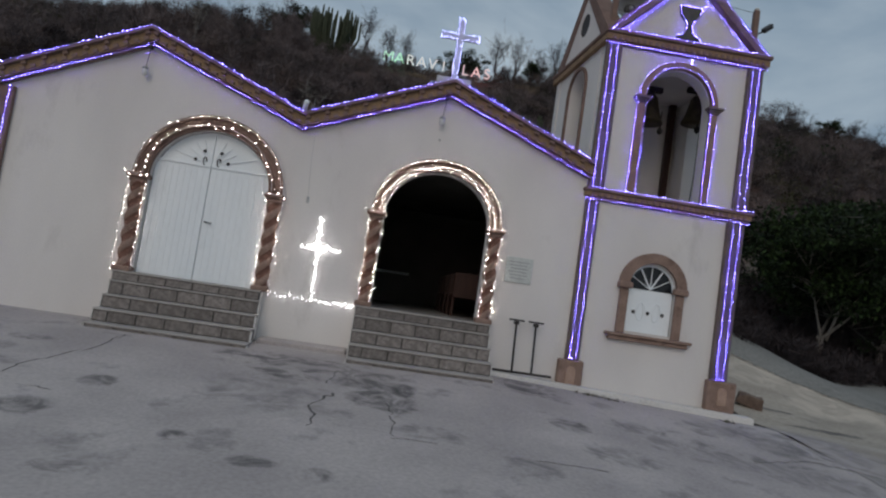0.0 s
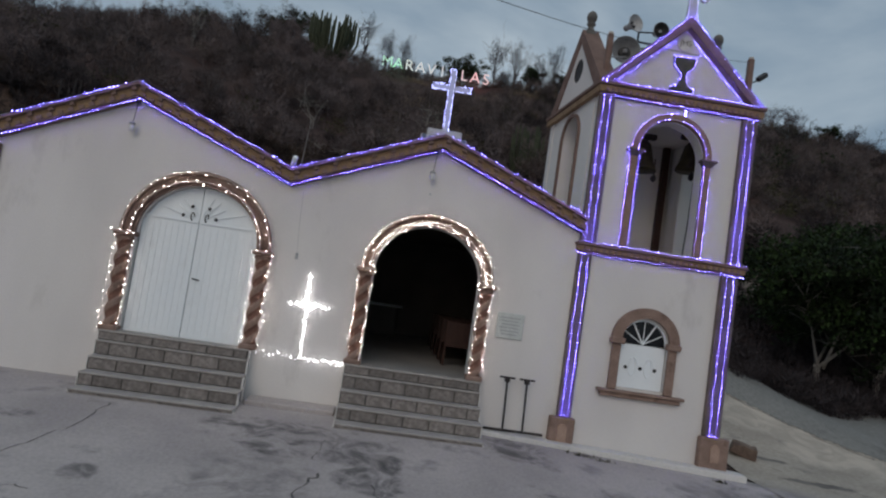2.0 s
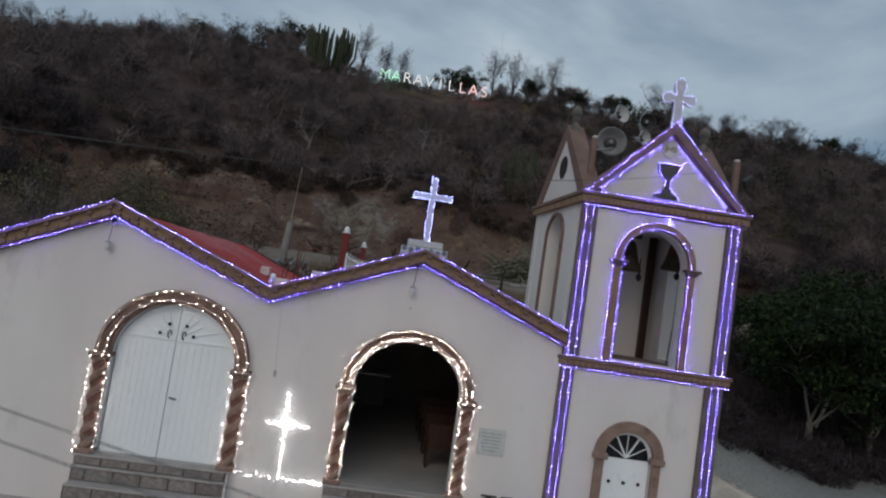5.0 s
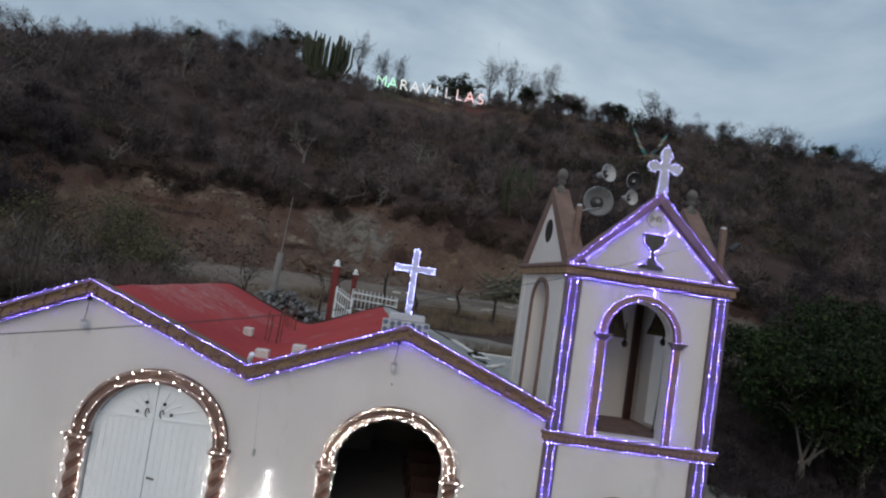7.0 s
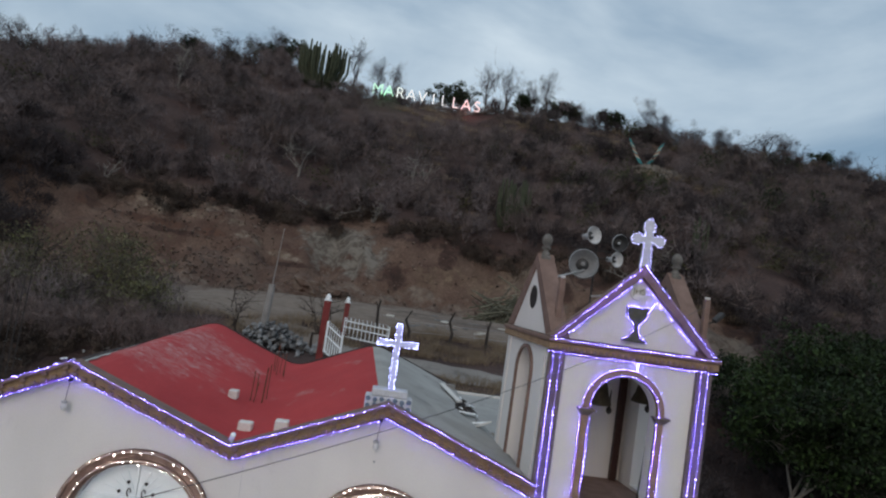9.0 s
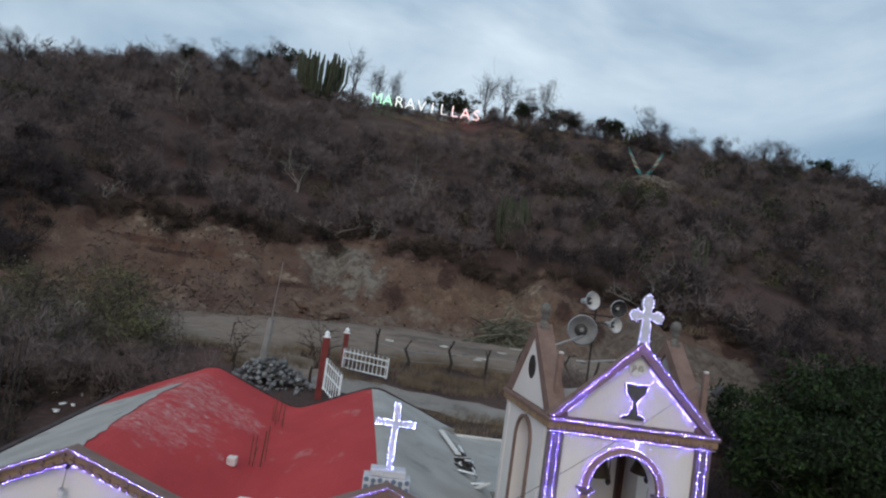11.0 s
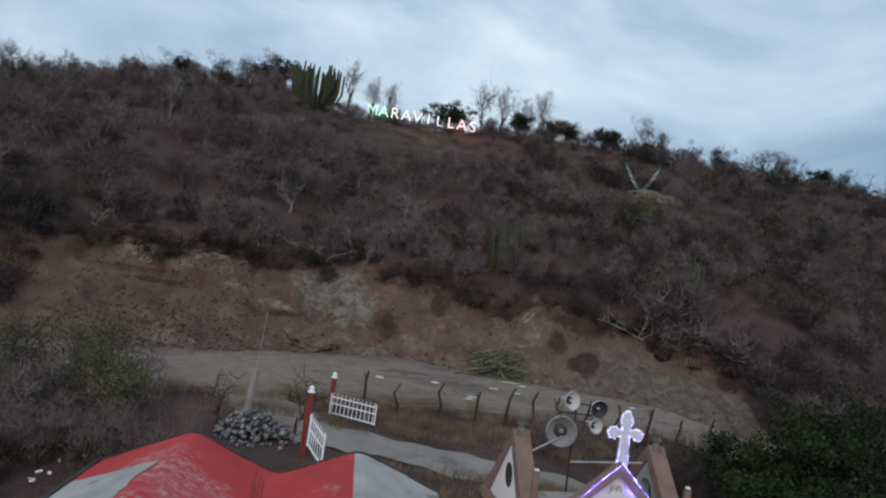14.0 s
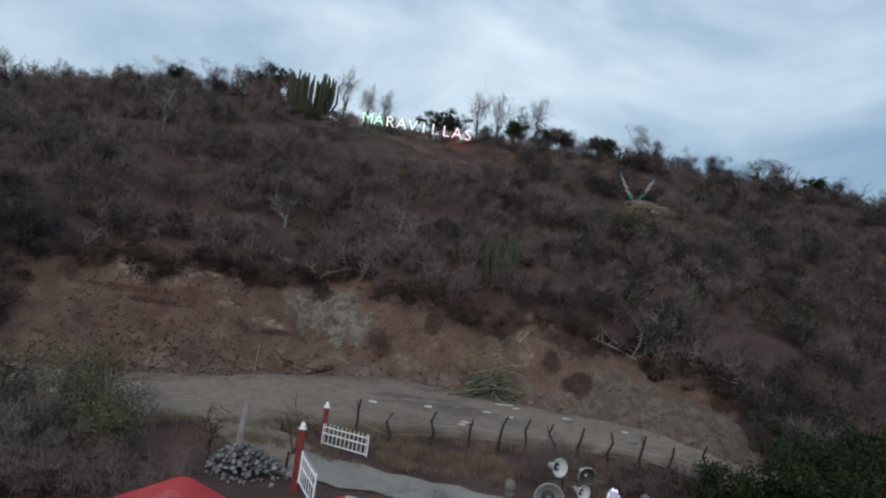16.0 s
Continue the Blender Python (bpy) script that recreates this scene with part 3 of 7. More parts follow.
def height(x, y):
    x, y = np.asarray(x, float), np.asarray(y, float)
    plaza = -0.87 - 0.05 * np.clip(x - 4, 0, 12) + 0.11 * np.clip(y + 1.0, -12, 0)
    yb = bank_foot(x)
    slope = verge(x, y)
    over = np.clip(y - yb, 0, None)
    crest = np.interp(x, [-420, -75, -55, -45, -37, -30, -23, -17, -12, -5, 4, 10, 14, 20, 31, 36, 46, 54, 63, 72, 95, 420], [16, 27.5, 29.3, 30.2, 30.9, 32.2, 33.5, 34.2, 32.8, 31.5, 31.2, 31.5, 32.2, 32.3, 32.1, 32.3, 31.9, 31.6, 31.2, 30.7, 29.5, 18])
    foot = np.minimum(verge(x, yb), 4.9)
    tall = np.interp(x, [-30, -10, 12, 22, 40], [6.2, 5.6, 4.8, 3.6, 3.0]) + 0.7 * rough(x, y * 0, 0.35, 2.0)
    lip = bank_lip(x) + 0.7 * rough(x, y * 0, 0.5, 5.0) + 1.1 * fractal(x, x * 0 + 2.2, 5.0, 3)
    q = np.clip(over / lip, 0, 1)
    rise = tall * np.where(x < 0, 0.55 * q + 0.45 * np.clip((q - 0.72) / 0.28, 0, 1) ** 0.8, 0.12 * np.clip(q / 0.3, 0, 1) + 0.88 * np.clip((q - 0.3) / 0.7, 0, 1) ** 0.8)
    far = np.clip((over - lip) / np.maximum(79.0 - yb - lip, 5), 0, None)
    hill = foot + rise + (crest - foot - tall) * np.minimum(far, 1) - 0.25 * np.clip(far - 1, 0, None) * 30
    face = np.clip(over / 0.6, 0, 1) * np.clip((lip + 2.5 - over) / 2.0, 0, 1)
    hill = hill + np.clip(over / 4, 0, 1) * (0.9 * fractal(x, y, 11.0, 4)) + face * (1.7 * np.abs(fractal(x, y, 3.6, 5)) - 0.55 + 1.05 * fractal(x, y * 0.25, 1.9, 4))
    z = np.where(y < 0, plaza, np.where(over > 0, hill, np.minimum(slope, 4.9 + 0 * slope)))
    z = z + np.where((y > 1) & (over <= 0), 0.06 * rough(x, y, 1.3, 3.0), 0)
    inside = (x > -5.6) & (x < 8.2) & (y > 0.2) & (y < 9.6)
    return np.where(inside, -1.0, z)


def sheet(name, xs, ys, material, lift=0.0, keep=None):
    """A piece of ground over a grid."""
    X, Y = np.meshgrid(xs, ys)
    Z = height(X, Y) + lift
    v = np.stack([X, Y, Z], -1).reshape(-1, 3)
    n, m = X.shape
    i = (np.arange(n - 1)[:, None] * m + np.arange(m - 1)[None]).ravel()
    f = np.stack([i, i + 1, i + m + 1, i + m], 1)
    if keep is not None:
        c = v[f].mean(1)
        f = f[keep(c[:, 0], c[:, 1])]
    mats = [material] if not isinstance(material, list) else material
    ob = raw(name, v, f, mats[0])
    for extra in mats[1:]:
        ob.data.materials.append(extra)
    ob.data.polygons.foreach_set("use_smooth", np.ones(len(f), bool))
    return ob, v, f


gx = np.concatenate([np.linspace(-420, -75, 24), np.arange(-72, -30, 0.8), np.arange(-29.6, 33, 0.36), np.arange(33.6, 98, 0.8), np.linspace(101, 420, 24)])
gy = np.concatenate([np.linspace(-420, -32, 22), np.arange(-30, 10, 0.8), np.arange(10.4, 19.6, 0.4), np.arange(20, 42, 0.22), np.arange(42.4, 92, 0.7), np.linspace(95, 500, 24)])
ground, gv, gf = sheet("ground", gx, gy, [SOIL, BANK], lift=-0.03)
sunk = np.clip(np.minimum(bank_foot(gv[:, 0]) - 0.9 - gv[:, 1], gv[:, 1] - road_near(gv[:, 0]) - 0.6) / 0.4, 0, 1) * (np.abs(gv[:, 0]) < 56)
gv[:, 2] -= 0.3 * sunk
ground.data.vertices.foreach_set("co", gv.astype(np.float32).ravel())
ground.data.update()
mid = gv[gf].mean(1)
mx, my = mid[:, 0], mid[:, 1]
over_mid = my - bank_foot(mx)
wide = bank_lip(mx) + np.interp(mx, [-40, 10, 30], [1.4, 1.6, 0.4])
kind_of = ((over_mid > -1.2) & (over_mid < wide + 1.2 * rough(mx, my, 0.8, 2.0)) & (np.abs(mx - 1.5 + 2.0 * rough(mx, my, 0.6, 1.0)) < 24.0)).astype(np.int32)
ground.data.polygons.foreach_set("material_index", kind_of)
tagged(ground, "dry reddish-brown hillside soil with an earth cut bank", "ground", kind="structure")

pl, _, _ = sheet("pavement", np.arange(-40, 9.61, 0.8), np.concatenate([np.arange(-40, -1, 1.0), [-0.6, -0.3, 0.04]]), CONCRETE, lift=0.0)
tagged(pl, "worn grey concrete plaza with dark stains and cracks", "pavement", kind="structure")

# road that passes the tower and climbs behind the church
def lane_low(x):
    return 4.75 - 0.85 * (x - 11.06) + 0.10 * fractal(x, x * 0 + 4.4, 1.1, 4)


def lane_high(x):
    return np.interp(x, [9.6, 12.5, 16.6, 18.9, 24.0], [5.2, 7.0, 9.4, 8.8, 7.8])


side, _, _ = sheet("road", np.arange(9.6, 24.1, 0.1), np.arange(-16, 10.5, 0.1), LANE, lift=0.018, keep=lambda x, y: (y > lane_low(x)) & (y < lane_high(x) + 0.4 * fractal(x, x * 0 + 7.7, 1.6, 3)))
tagged(side, "pale dusty concrete lane climbing past the tower", "road", kind="structure")
apron, _, _ = sheet("pavement", np.arange(9.2, 24.1, 0.3), np.arange(-40, 6.7, 0.3), APRON, lift=0.004, keep=lambda x, y: y < lane_low(x) + 0.4)
tagged(apron, "worn patchy concrete apron beside the tower", "pavement", kind="structure")


def ribbon(name, line, width, material, label, kind="structure", category="road", lift=0.02, wobble=0.25):
    """A strip of ground along a line of (x, y)."""
    pts = along([(a, b, 0) for a, b in line], 0.6)
    cols = 9
    V = []
    for i, p in enumerate(pts):
        d = (pts[min(i + 1, len(pts) - 1)] - pts[max(i - 1, 0)]).normalized()
        n = Vector((-d.y, d.x, 0))
        w = width / 2 + wobble * math.sin(i * 0.7) * 0.5 + wobble * 0.5 * math.sin(i * 1.9)
        for c in range(cols):
            q = p + n * w * (2 * c / (cols - 1) - 1)
            V.append((q.x, q.y, float(height(q.x, q.y)) + lift))
    V = np.array(V)
    i = (np.arange(len(pts) - 1)[:, None] * cols + np.arange(cols - 1)[None]).ravel()
    ob = raw(name, V, np.stack([i, i + 1, i + cols + 1, i + cols], 1), material)
    ob.data.polygons.foreach_set("use_smooth", np.ones(len(ob.data.polygons), bool))
    return tagged(ob, label, category, kind=kind)


rx, rv = np.arange(-60, 58, 0.4), np.linspace(0, 1, 26)
RX, RV = np.meshgrid(rx, rv)
lo = road_near(RX) + 0.5 * fractal(RX, RX * 0 + 3.3, 2.2, 4)
hi = bank_foot(RX) - 0.1 + 1.5 * fractal(RX, RX * 0 + 9.1, 2.6, 5)
RY = lo + (np.maximum(hi, lo + 1.0) - lo) * RV
RZ = np.where(RY > bank_foot(RX), np.minimum(verge(RX, RY), 4.9 + 0.35 * fractal(RX, RY, 1.7, 4)), height(RX, RY)) + 0.045 - 0.10 * (np.abs(RV - 0.5) > 0.49) - 0.05 * np.exp(-((RV - 0.33) / 0.05) ** 2) - 0.05 * np.exp(-((RV - 0.62) / 0.05) ** 2)
m = len(rx)
i = (np.arange(len(rv) - 1)[:, None] * m + np.arange(m - 1)[None]).ravel()
dirt_road = raw("road", np.stack([RX, RY, RZ], -1).reshape(-1, 3), np.stack([i, i + 1, i + m + 1, i + m], 1), ROAD)
dirt_road.data.polygons.foreach_set("use_smooth", np.ones(len(dirt_road.data.polygons), bool))
tagged(dirt_road, "grey-brown dirt road along the foot of the cut bank", "road", kind="structure")
ribbon("road", [(-0.5, 16.6), (1.5, 16.2), (4.0, 15.4), (8.0, 14.2), (13.0, 12.8)], 2.5, DRIVE, "grey concrete driveway from the gate down past the church", lift=0.03)
ribbon("road", [(0.2, 16.4), (-2.5, 19.0), (-4.0, 21.6)], 3.0, ROAD, "earth track between the gate and the dirt road", lift=0.025)


def crack(line, width):
    """A jagged open joint in the concrete."""
    bm = bmesh.new()
    pts = along([(a, b, 0) for a, b in line], 0.12)
    row = None
    for i, p in enumerate(pts):
        x, y = p.x + random.gauss(0, 0.022), p.y + random.gauss(0, 0.022)
        w = width * random.uniform(0.4, 1.5)
        z = float(height(x, y)) + 0.005
        now = (bm.verts.new((x - w * 0.5, y - w * 0.8, z)), bm.verts.new((x + w * 0.5, y + w * 0.8, z)))
        if row:
            bm.faces.new((row[0], row[1], now[1], now[0]))
        row = now
    return single("pavement_crack", bm, CRACK, "dirt-filled crack in the concrete plaza", "crack", kind="structure")


crack([(-2.22, -4.06), (-2.19, -3.56), (-1.91, -2.58), (-1.87, -1.48)], 0.014)
crack([(10.6, 5.1), (11.1, 4.68), (11.9, 4.0)], 0.03)
crack([(12.6, 3.35), (13.6, 2.5)], 0.035)
crack([(14.4, 1.85), (15.6, 0.8)], 0.03)
crack([(10.2, 1.1), (11.6, 0.5), (12.8, -0.6)], 0.018)
crack([(1.40, -1.86), (1.34, -2.71)], 0.010)
crack([(1.47, -3.14), (1.26, -3.77), (1.31, -4.13), (1.30, -4.56)], 0.026)
crack([(2.17, -3.27), (2.25, -3.66), (2.24, -4.53)], 0.014)
crack([(-1.85, -4.44), (-1.43, -4.47)], 0.008)
crack([(2.24, -4.53), (2.75, -4.54)], 0.008)
crack([(3.85, -4.71), (4.72, -4.63)], 0.008)
crack([(7.10, -3.42), (7.37, -3.07), (8.55, -2.48), (9.19, -2.54), (9.61, -2.72)], 0.014)

# ---- church ----
church = thing("church", (0, 5, -0.9), "cream plastered village church with twin gables, brown cornice and red roof", "church")
CORNICE = [(-5.6, 3.05), (-2.83, 4.325), (0.0, 3.245), (2.59, 4.30), (5.38, 3.215)]
A_X, B_X = -1.475, 2.65
outline = [(-5.5, -1.3), (5.38, -1.3), (5.38, 3.05), (2.59, 4.13), (0.0, 3.08), (-2.83, 4.16), (-5.5, 2.94)]
bm = plate(bmesh.new(), [outline, arch(A_X, 1.05, -0.02, 1.70, rise=1.0), arch(B_X, 0.97, -0.02, 1.70, rise=0.92)], front, 0.28)
part("facade_wall", bm, PLASTER, church)
for x0, x1 in ((-5.5, -5.22), (5.1, 5.37)):
    part("side_wall", boxbm(x0, x1, 0.285, 10.0, -1.3, 2.9), PLASTER, church)
bm = plate(bmesh.new(), [[(-5.2, -1.3), (5.08, -1.3), (5.08, 3.05), (2.3, 4.02), (-0.3, 3.0), (-3.1, 4.02), (-5.2, 2.95)]], lambda u, v, w: (u, 9.7 + w, v), 0.28)
part("rear_wall", bm, PLASTER, church)
part("floor", boxbm(-5.2, 5.08, 0.02, 9.7, -0.25, -0.005), FLOOR, church, "pale tiled church floor")
# Inner walls and ceiling carry the nave's shade in their dark colour.
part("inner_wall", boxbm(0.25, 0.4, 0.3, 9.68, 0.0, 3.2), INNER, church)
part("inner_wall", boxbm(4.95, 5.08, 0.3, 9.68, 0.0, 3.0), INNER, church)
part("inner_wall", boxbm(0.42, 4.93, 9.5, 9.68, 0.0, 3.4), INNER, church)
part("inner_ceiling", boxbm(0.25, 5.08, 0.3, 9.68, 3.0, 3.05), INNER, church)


def askew(bm):
    """The roof runs a little aside towards the rear."""
    for v in bm.verts:
        v.co.x -= 0.036 * max(0.0, v.co.y - 0.3)
    return bm


def roof_z(x, y=0.3):
    """The top of the folded roof slab."""
    x = x + 0.036 * max(0.0, y - 0.3)
    return float(np.mean(np.interp(x + np.linspace(-0.3, 0.3, 9), [-6.6, -2.83, 0.0, 2.6, 6.4], [2.505, 4.27, 3.16, 4.25, 2.8])))


def roof_sheet(name, x0, x1, material, y0=0.1, y1=10.6, lift=0.0, label=""):
    """Folded slab over the two gables, rounded at ridge and valley."""
    bm = bmesh.new()
    xs = np.linspace(x0, x1, max(3, int((x1 - x0) / 0.16)))
    ys = np.linspace(y0, y1, 12)
    top = [[bm.verts.new((x, y, roof_z(x) + lift + 0.012 * math.sin(x * 3 + y * 2))) for x in xs] for y in ys]
    low = [[bm.verts.new((x, y, roof_z(x) + lift - 0.14)) for x in xs] for y in ys]
    for g in (top, low):
        for a, b in zip(g, g[1:]):
            for i in range(len(xs) - 1):
                bm.faces.new((a[i], a[i + 1], b[i + 1], b[i]))
    for i in range(len(xs) - 1):
        for j in (0, -1):
            bm.faces.new((top[j][i], top[j][i + 1], low[j][i + 1], low[j][i]))
    for j in range(len(ys) - 1):
        for i in (0, -1):
            bm.faces.new((top[j][i], top[j + 1][i], low[j + 1][i], low[j][i]))
    return part(name, askew(bm), material, church, label, smooth=False)


roof_sheet("roof", -5.58, 2.45, ROOF_RED, label="red painted roof slab with worn paint")
roof_sheet("roof", 2.455, 5.36, ROOF_GREY, label="bare grey concrete roof slab")
# unpainted wedge on the outer slope
wedge = along([(x, y, 0) for x, y in ((-5.53, 0.3), (-5.53, 8.3), (-4.4, 7.85), (-2.92, 7.35), (-3.1, 6.6), (-3.12, 5.0), (-3.1, 3.0), (-2.98, 2.0), (-2.85, 0.3), (-5.53, 0.3))], 0.22)[:-1]
loop = [(max(-5.53, p.x + (0.0 if p.x < -5.5 or p.y < 0.4 else 0.13 * noise.noise(Vector((p.x * 2.1, p.y * 2.1, 0))))), p.y + (0.0 if p.y < 0.4 else 0.1 * noise.noise(Vector((p.y * 3.0, p.x * 3.0, 5))))) for p in wedge]
bm = bmesh.new()
es = [bm.verts.new((x, y, 0)) for x, y in loop]
bmesh.ops.triangle_fill(bm, use_beauty=True, edges=[bm.edges.new((es[i], es[(i + 1) % len(es)])) for i in range(len(es))])
for cut in np.arange(-5.9, -2.5, 0.16):
    bmesh.ops.bisect_plane(bm, geom=bm.verts[:] + bm.edges[:] + bm.faces[:], plane_co=(cut, 0, 0), plane_no=(1, 0, 0))
for v in bm.verts:
    v.co.z = roof_z(v.co.x) + 0.017
askew(bm)
part("roof_patch", bm, ROOF_GREY, church, "bare grey unpainted patch of roof")
bm = bmesh.new()
for y0, y1, x0, x1 in ((0.35, 10.6, -5.72, -5.585),):
    plate(bm, [[(x0, 2.82), (x1, 2.82), (x1, 3.03), (x0, 3.03)]], lambda u, v, w: (u, y0 + w, v), y1 - y0)
part("roof_edge", askew(bm), TAR, church, "dark tarred roof edge")
line = [(float(x), roof_z(float(x)) + 0.04) for x in np.linspace(-5.58, 5.3, 60)]
part("roof_edge", askew(band(bmesh.new(), line, 0.2, front, 10.605, 10.71)), TAR, church)

# raking cornice: crown, face, dentils
cornice = part("cornice", band(bmesh.new(), CORNICE, 0.05, front, -0.30, 0.1), TRIM_DARK, church, "brown raking cornice with dentils")
part("fascia", band(bmesh.new(), [(u, v - 0.055) for u, v in CORNICE], 0.17, front, -0.22, -0.003), TRIM, cornice)
part("soffit_band", band(bmesh.new(), [(u, v - 0.23) for u, v in CORNICE], 0.06, front, -0.12, -0.003), TRIM_DARK, cornice)
tooth = finish(boxbm(-0.045, 0.045, -0.05, 0.0, -0.035, 0.035, bevel=0.008), TRIM_DARK)
for a, b in zip(CORNICE, CORNICE[1:]):
    n = int((b[0] - a[0]) / 0.155)
    tilt = math.atan2(b[1] - a[1], b[0] - a[0])
    for k in range(n):
        s = (k + 0.5) / n
        for dz in (-0.195, -0.085):
            if dz == -0.085 and k % 2:
                continue
            ob = new("dentil", tooth)
            ob.parent = cornice
            ob.location = Vector((a[0] + (b[0] - a[0]) * s, -0.222, a[1] + (b[1] - a[1]) * s + dz)) - origin(cornice)
            ob.rotation_euler = (0, -tilt, 0)


def twisted_column(x):
    """Barley-sugar column with base and capital at a doorway."""
    bm = bmesh.new()
    sides, rows, r = 24, 60, 0.115
    grid = []
    for j in range(rows + 1):
        z = 0.08 + 1.5 * j / rows
        line = []
        for i in range(sides):
            a = 2 * math.pi * i / sides
            q = r * (1 + 0.17 * math.cos(2 * a - z * 21.0))
            line.append(bm.verts.new((x + q * math.cos(a), -0.06 + q * math.sin(a), z)))
        grid.append(line)
    for j in range(rows):
        for i in range(sides):
            f = bm.faces.new((grid[j][i], grid[j][(i + 1) % sides], grid[j + 1][(i + 1) % sides], grid[j + 1][i]))
            a, z = 2 * math.pi * (i + 0.5) / sides, 0.08 + 1.5 * (j + 0.5) / rows
            f.material_index = 0 if math.cos(2 * a - z * 21.0) > -0.1 else 1
    col = part("column", bm, [QUARRY, GROOVE], church, "twisted brown stone column", smooth=True)
    part("base", boxbm(x - 0.15, x + 0.15, -0.2, 0.09, -0.01, 0.085, bevel=0.02), QUARRY, col)
    bm = bmesh.new()
    box(bm, x - 0.13, x + 0.13, -0.19, 0.06, 1.575, 1.64, bevel=0.015)
    box(bm, x - 0.175, x + 0.175, -0.23, 0.08, 1.645, 1.73, bevel=0.02)
    part("capital", bm, TRIM_DARK, col)


def moulding(cx, half, rise, outer, name="arch_moulding"):
    bm = bmesh.new()
    ring(bm, cx, 1.735, half + 0.0, outer, front, -0.10, -0.002, rise0=rise, rise1=rise + outer - half)
    ring(bm, cx, 1.735, half + 0.045, half + 0.10, front, -0.15, -0.101, rise0=rise + 0.045, rise1=rise + 0.10)
    ring(bm, cx, 1.735, outer - 0.05, outer + 0.01, front, -0.14, -0.101, rise0=rise + outer - half - 0.05, rise1=rise + outer - half + 0.01)
    part(name, bm, TRIM_DARK, church, "moulded brown door arch")


for x in (-2.67, -0.28, 1.555, 3.745):
    twisted_column(x)
moulding(A_X, 1.055, 0.965, 1.30)
moulding(B_X, 0.975, 0.885, 1.19)

# closed white double door with ribbed sheet and fan motif
SPLIT = -1.525
for sgn in (-1, 1):
    lo, hi = (A_X - 1.03, SPLIT - 0.006) if sgn < 0 else (SPLIT + 0.006, A_X + 1.03)
    pts = [(lo, 0.0), (hi, 0.0)]
    arc = [(A_X + 1.03 * math.cos(math.pi * k / 24), 1.70 + 0.985 * math.sin(math.pi * k / 24)) for k in range(25)]
    if sgn < 0:
        pts += [(hi, 1.70 + 0.985)] + [p for p in arc if p[0] < hi]
    else:
        pts = [(lo, 0.0), (hi, 0.0)] + [p for p in arc if p[0] > lo] + [(lo, 1.70 + 0.985)]
    leaf = part("door_leaf", plate(bmesh.new(), [pts], lambda u, v, w: (u, 0.10 + w, v), 0.05), WHITE, church, "white painted ribbed steel door leaf, closed")
    n = 9
    for k in range(n):
        x = lo + (hi - lo) * (k + 0.5) / n
        part("rib", boxbm(x - 0.05, x + 0.05, 0.092, 0.098, 0.04, 2.02, bevel=0.004), WHITE, leaf)
    part("rail", boxbm(lo + 0.01, hi - 0.01, 0.07, 0.0985, 2.045, 2.085, bevel=0.006), WHITE, leaf)
    for k in range(1, 5):
        a = math.pi / 2 - sgn * (0.12 + k * 0.29)
        ln = 0.5 if k < 4 else 0.85
        p0 = Vector((SPLIT, 0.085, 2.08))
        p1 = p0 + Vector((math.cos(a) * ln, 0, math.sin(a) * ln * 0.98))
        part("spoke", tube(bmesh.new(), [p0 + (p1 - p0) * 0.25, p1], 0.012, sides=5), WHITE, leaf)
    for dx, dz in ((0.29, 0.08), (0.15, 0.25)):
        q = Vector((SPLIT + sgn * dx, 0.07, 2.08 + dz))
        part("rosette", lathe(bmesh.new(), [(0.01, -0.012), (0.03, -0.006), (0.03, 0.006), (0.01, 0.012)], q, (0, 1, 0), 10), IRON, leaf)
    q = Vector((SPLIT + sgn * 0.125, 0.075, 2.155))
    part("scroll", tube(bmesh.new(), [q + Vector((0.03 * math.cos(t), 0, 0.07 * math.sin(t))) for t in np.linspace(0, 5, 9)], 0.011, sides=5), IRON, leaf)
    if sgn > 0:
        handle = part("handle", tube(bmesh.new(), [(-1.465, 0.085, 1.06), (-1.465, 0.04, 1.06), (-1.34, 0.035, 1.045)], 0.013, sides=6), IRON, leaf, "dark door handle")

# inside the open doorway
altar = thing("altar", (1.8, 8.2, 0), "pale altar table at the far end of the nave", "altar")
part("tabletop", boxbm(1.0, 2.5, 7.9, 8.5, 0.86, 0.93, bevel=0.01), WHITE, altar)
part("base", boxbm(1.15, 2.35, 8.0, 8.42, 0.0, 0.855, bevel=0.01), INNER, altar)


def pew(x0, x1, y):
    th = thing("pew", ((x0 + x1) / 2, y, 0), "dark wooden pew beside the aisle", "pew", "pews in the nave")
    part("seat", boxbm(x0, x1, y - 0.2, y + 0.2, 0.42, 0.46, bevel=0.006), PEW, th)
    part("backrest", boxbm(x0, x1, y - 0.26, y - 0.215, 0.40, 0.92, bevel=0.006), PEW, th)
    for x in (x0, x1 - 0.05):
        part("end_panel", boxbm(x, x + 0.05, y - 0.2, y + 0.2, 0.0, 0.415, bevel=0.006), PEW, th)


for y in (1.9, 3.0, 4.1, 5.2, 6.3):
    pew(3.3, 4.85, y)
    pew(0.5, 1.5, y)

# entrance steps
TILE_MESH = {}


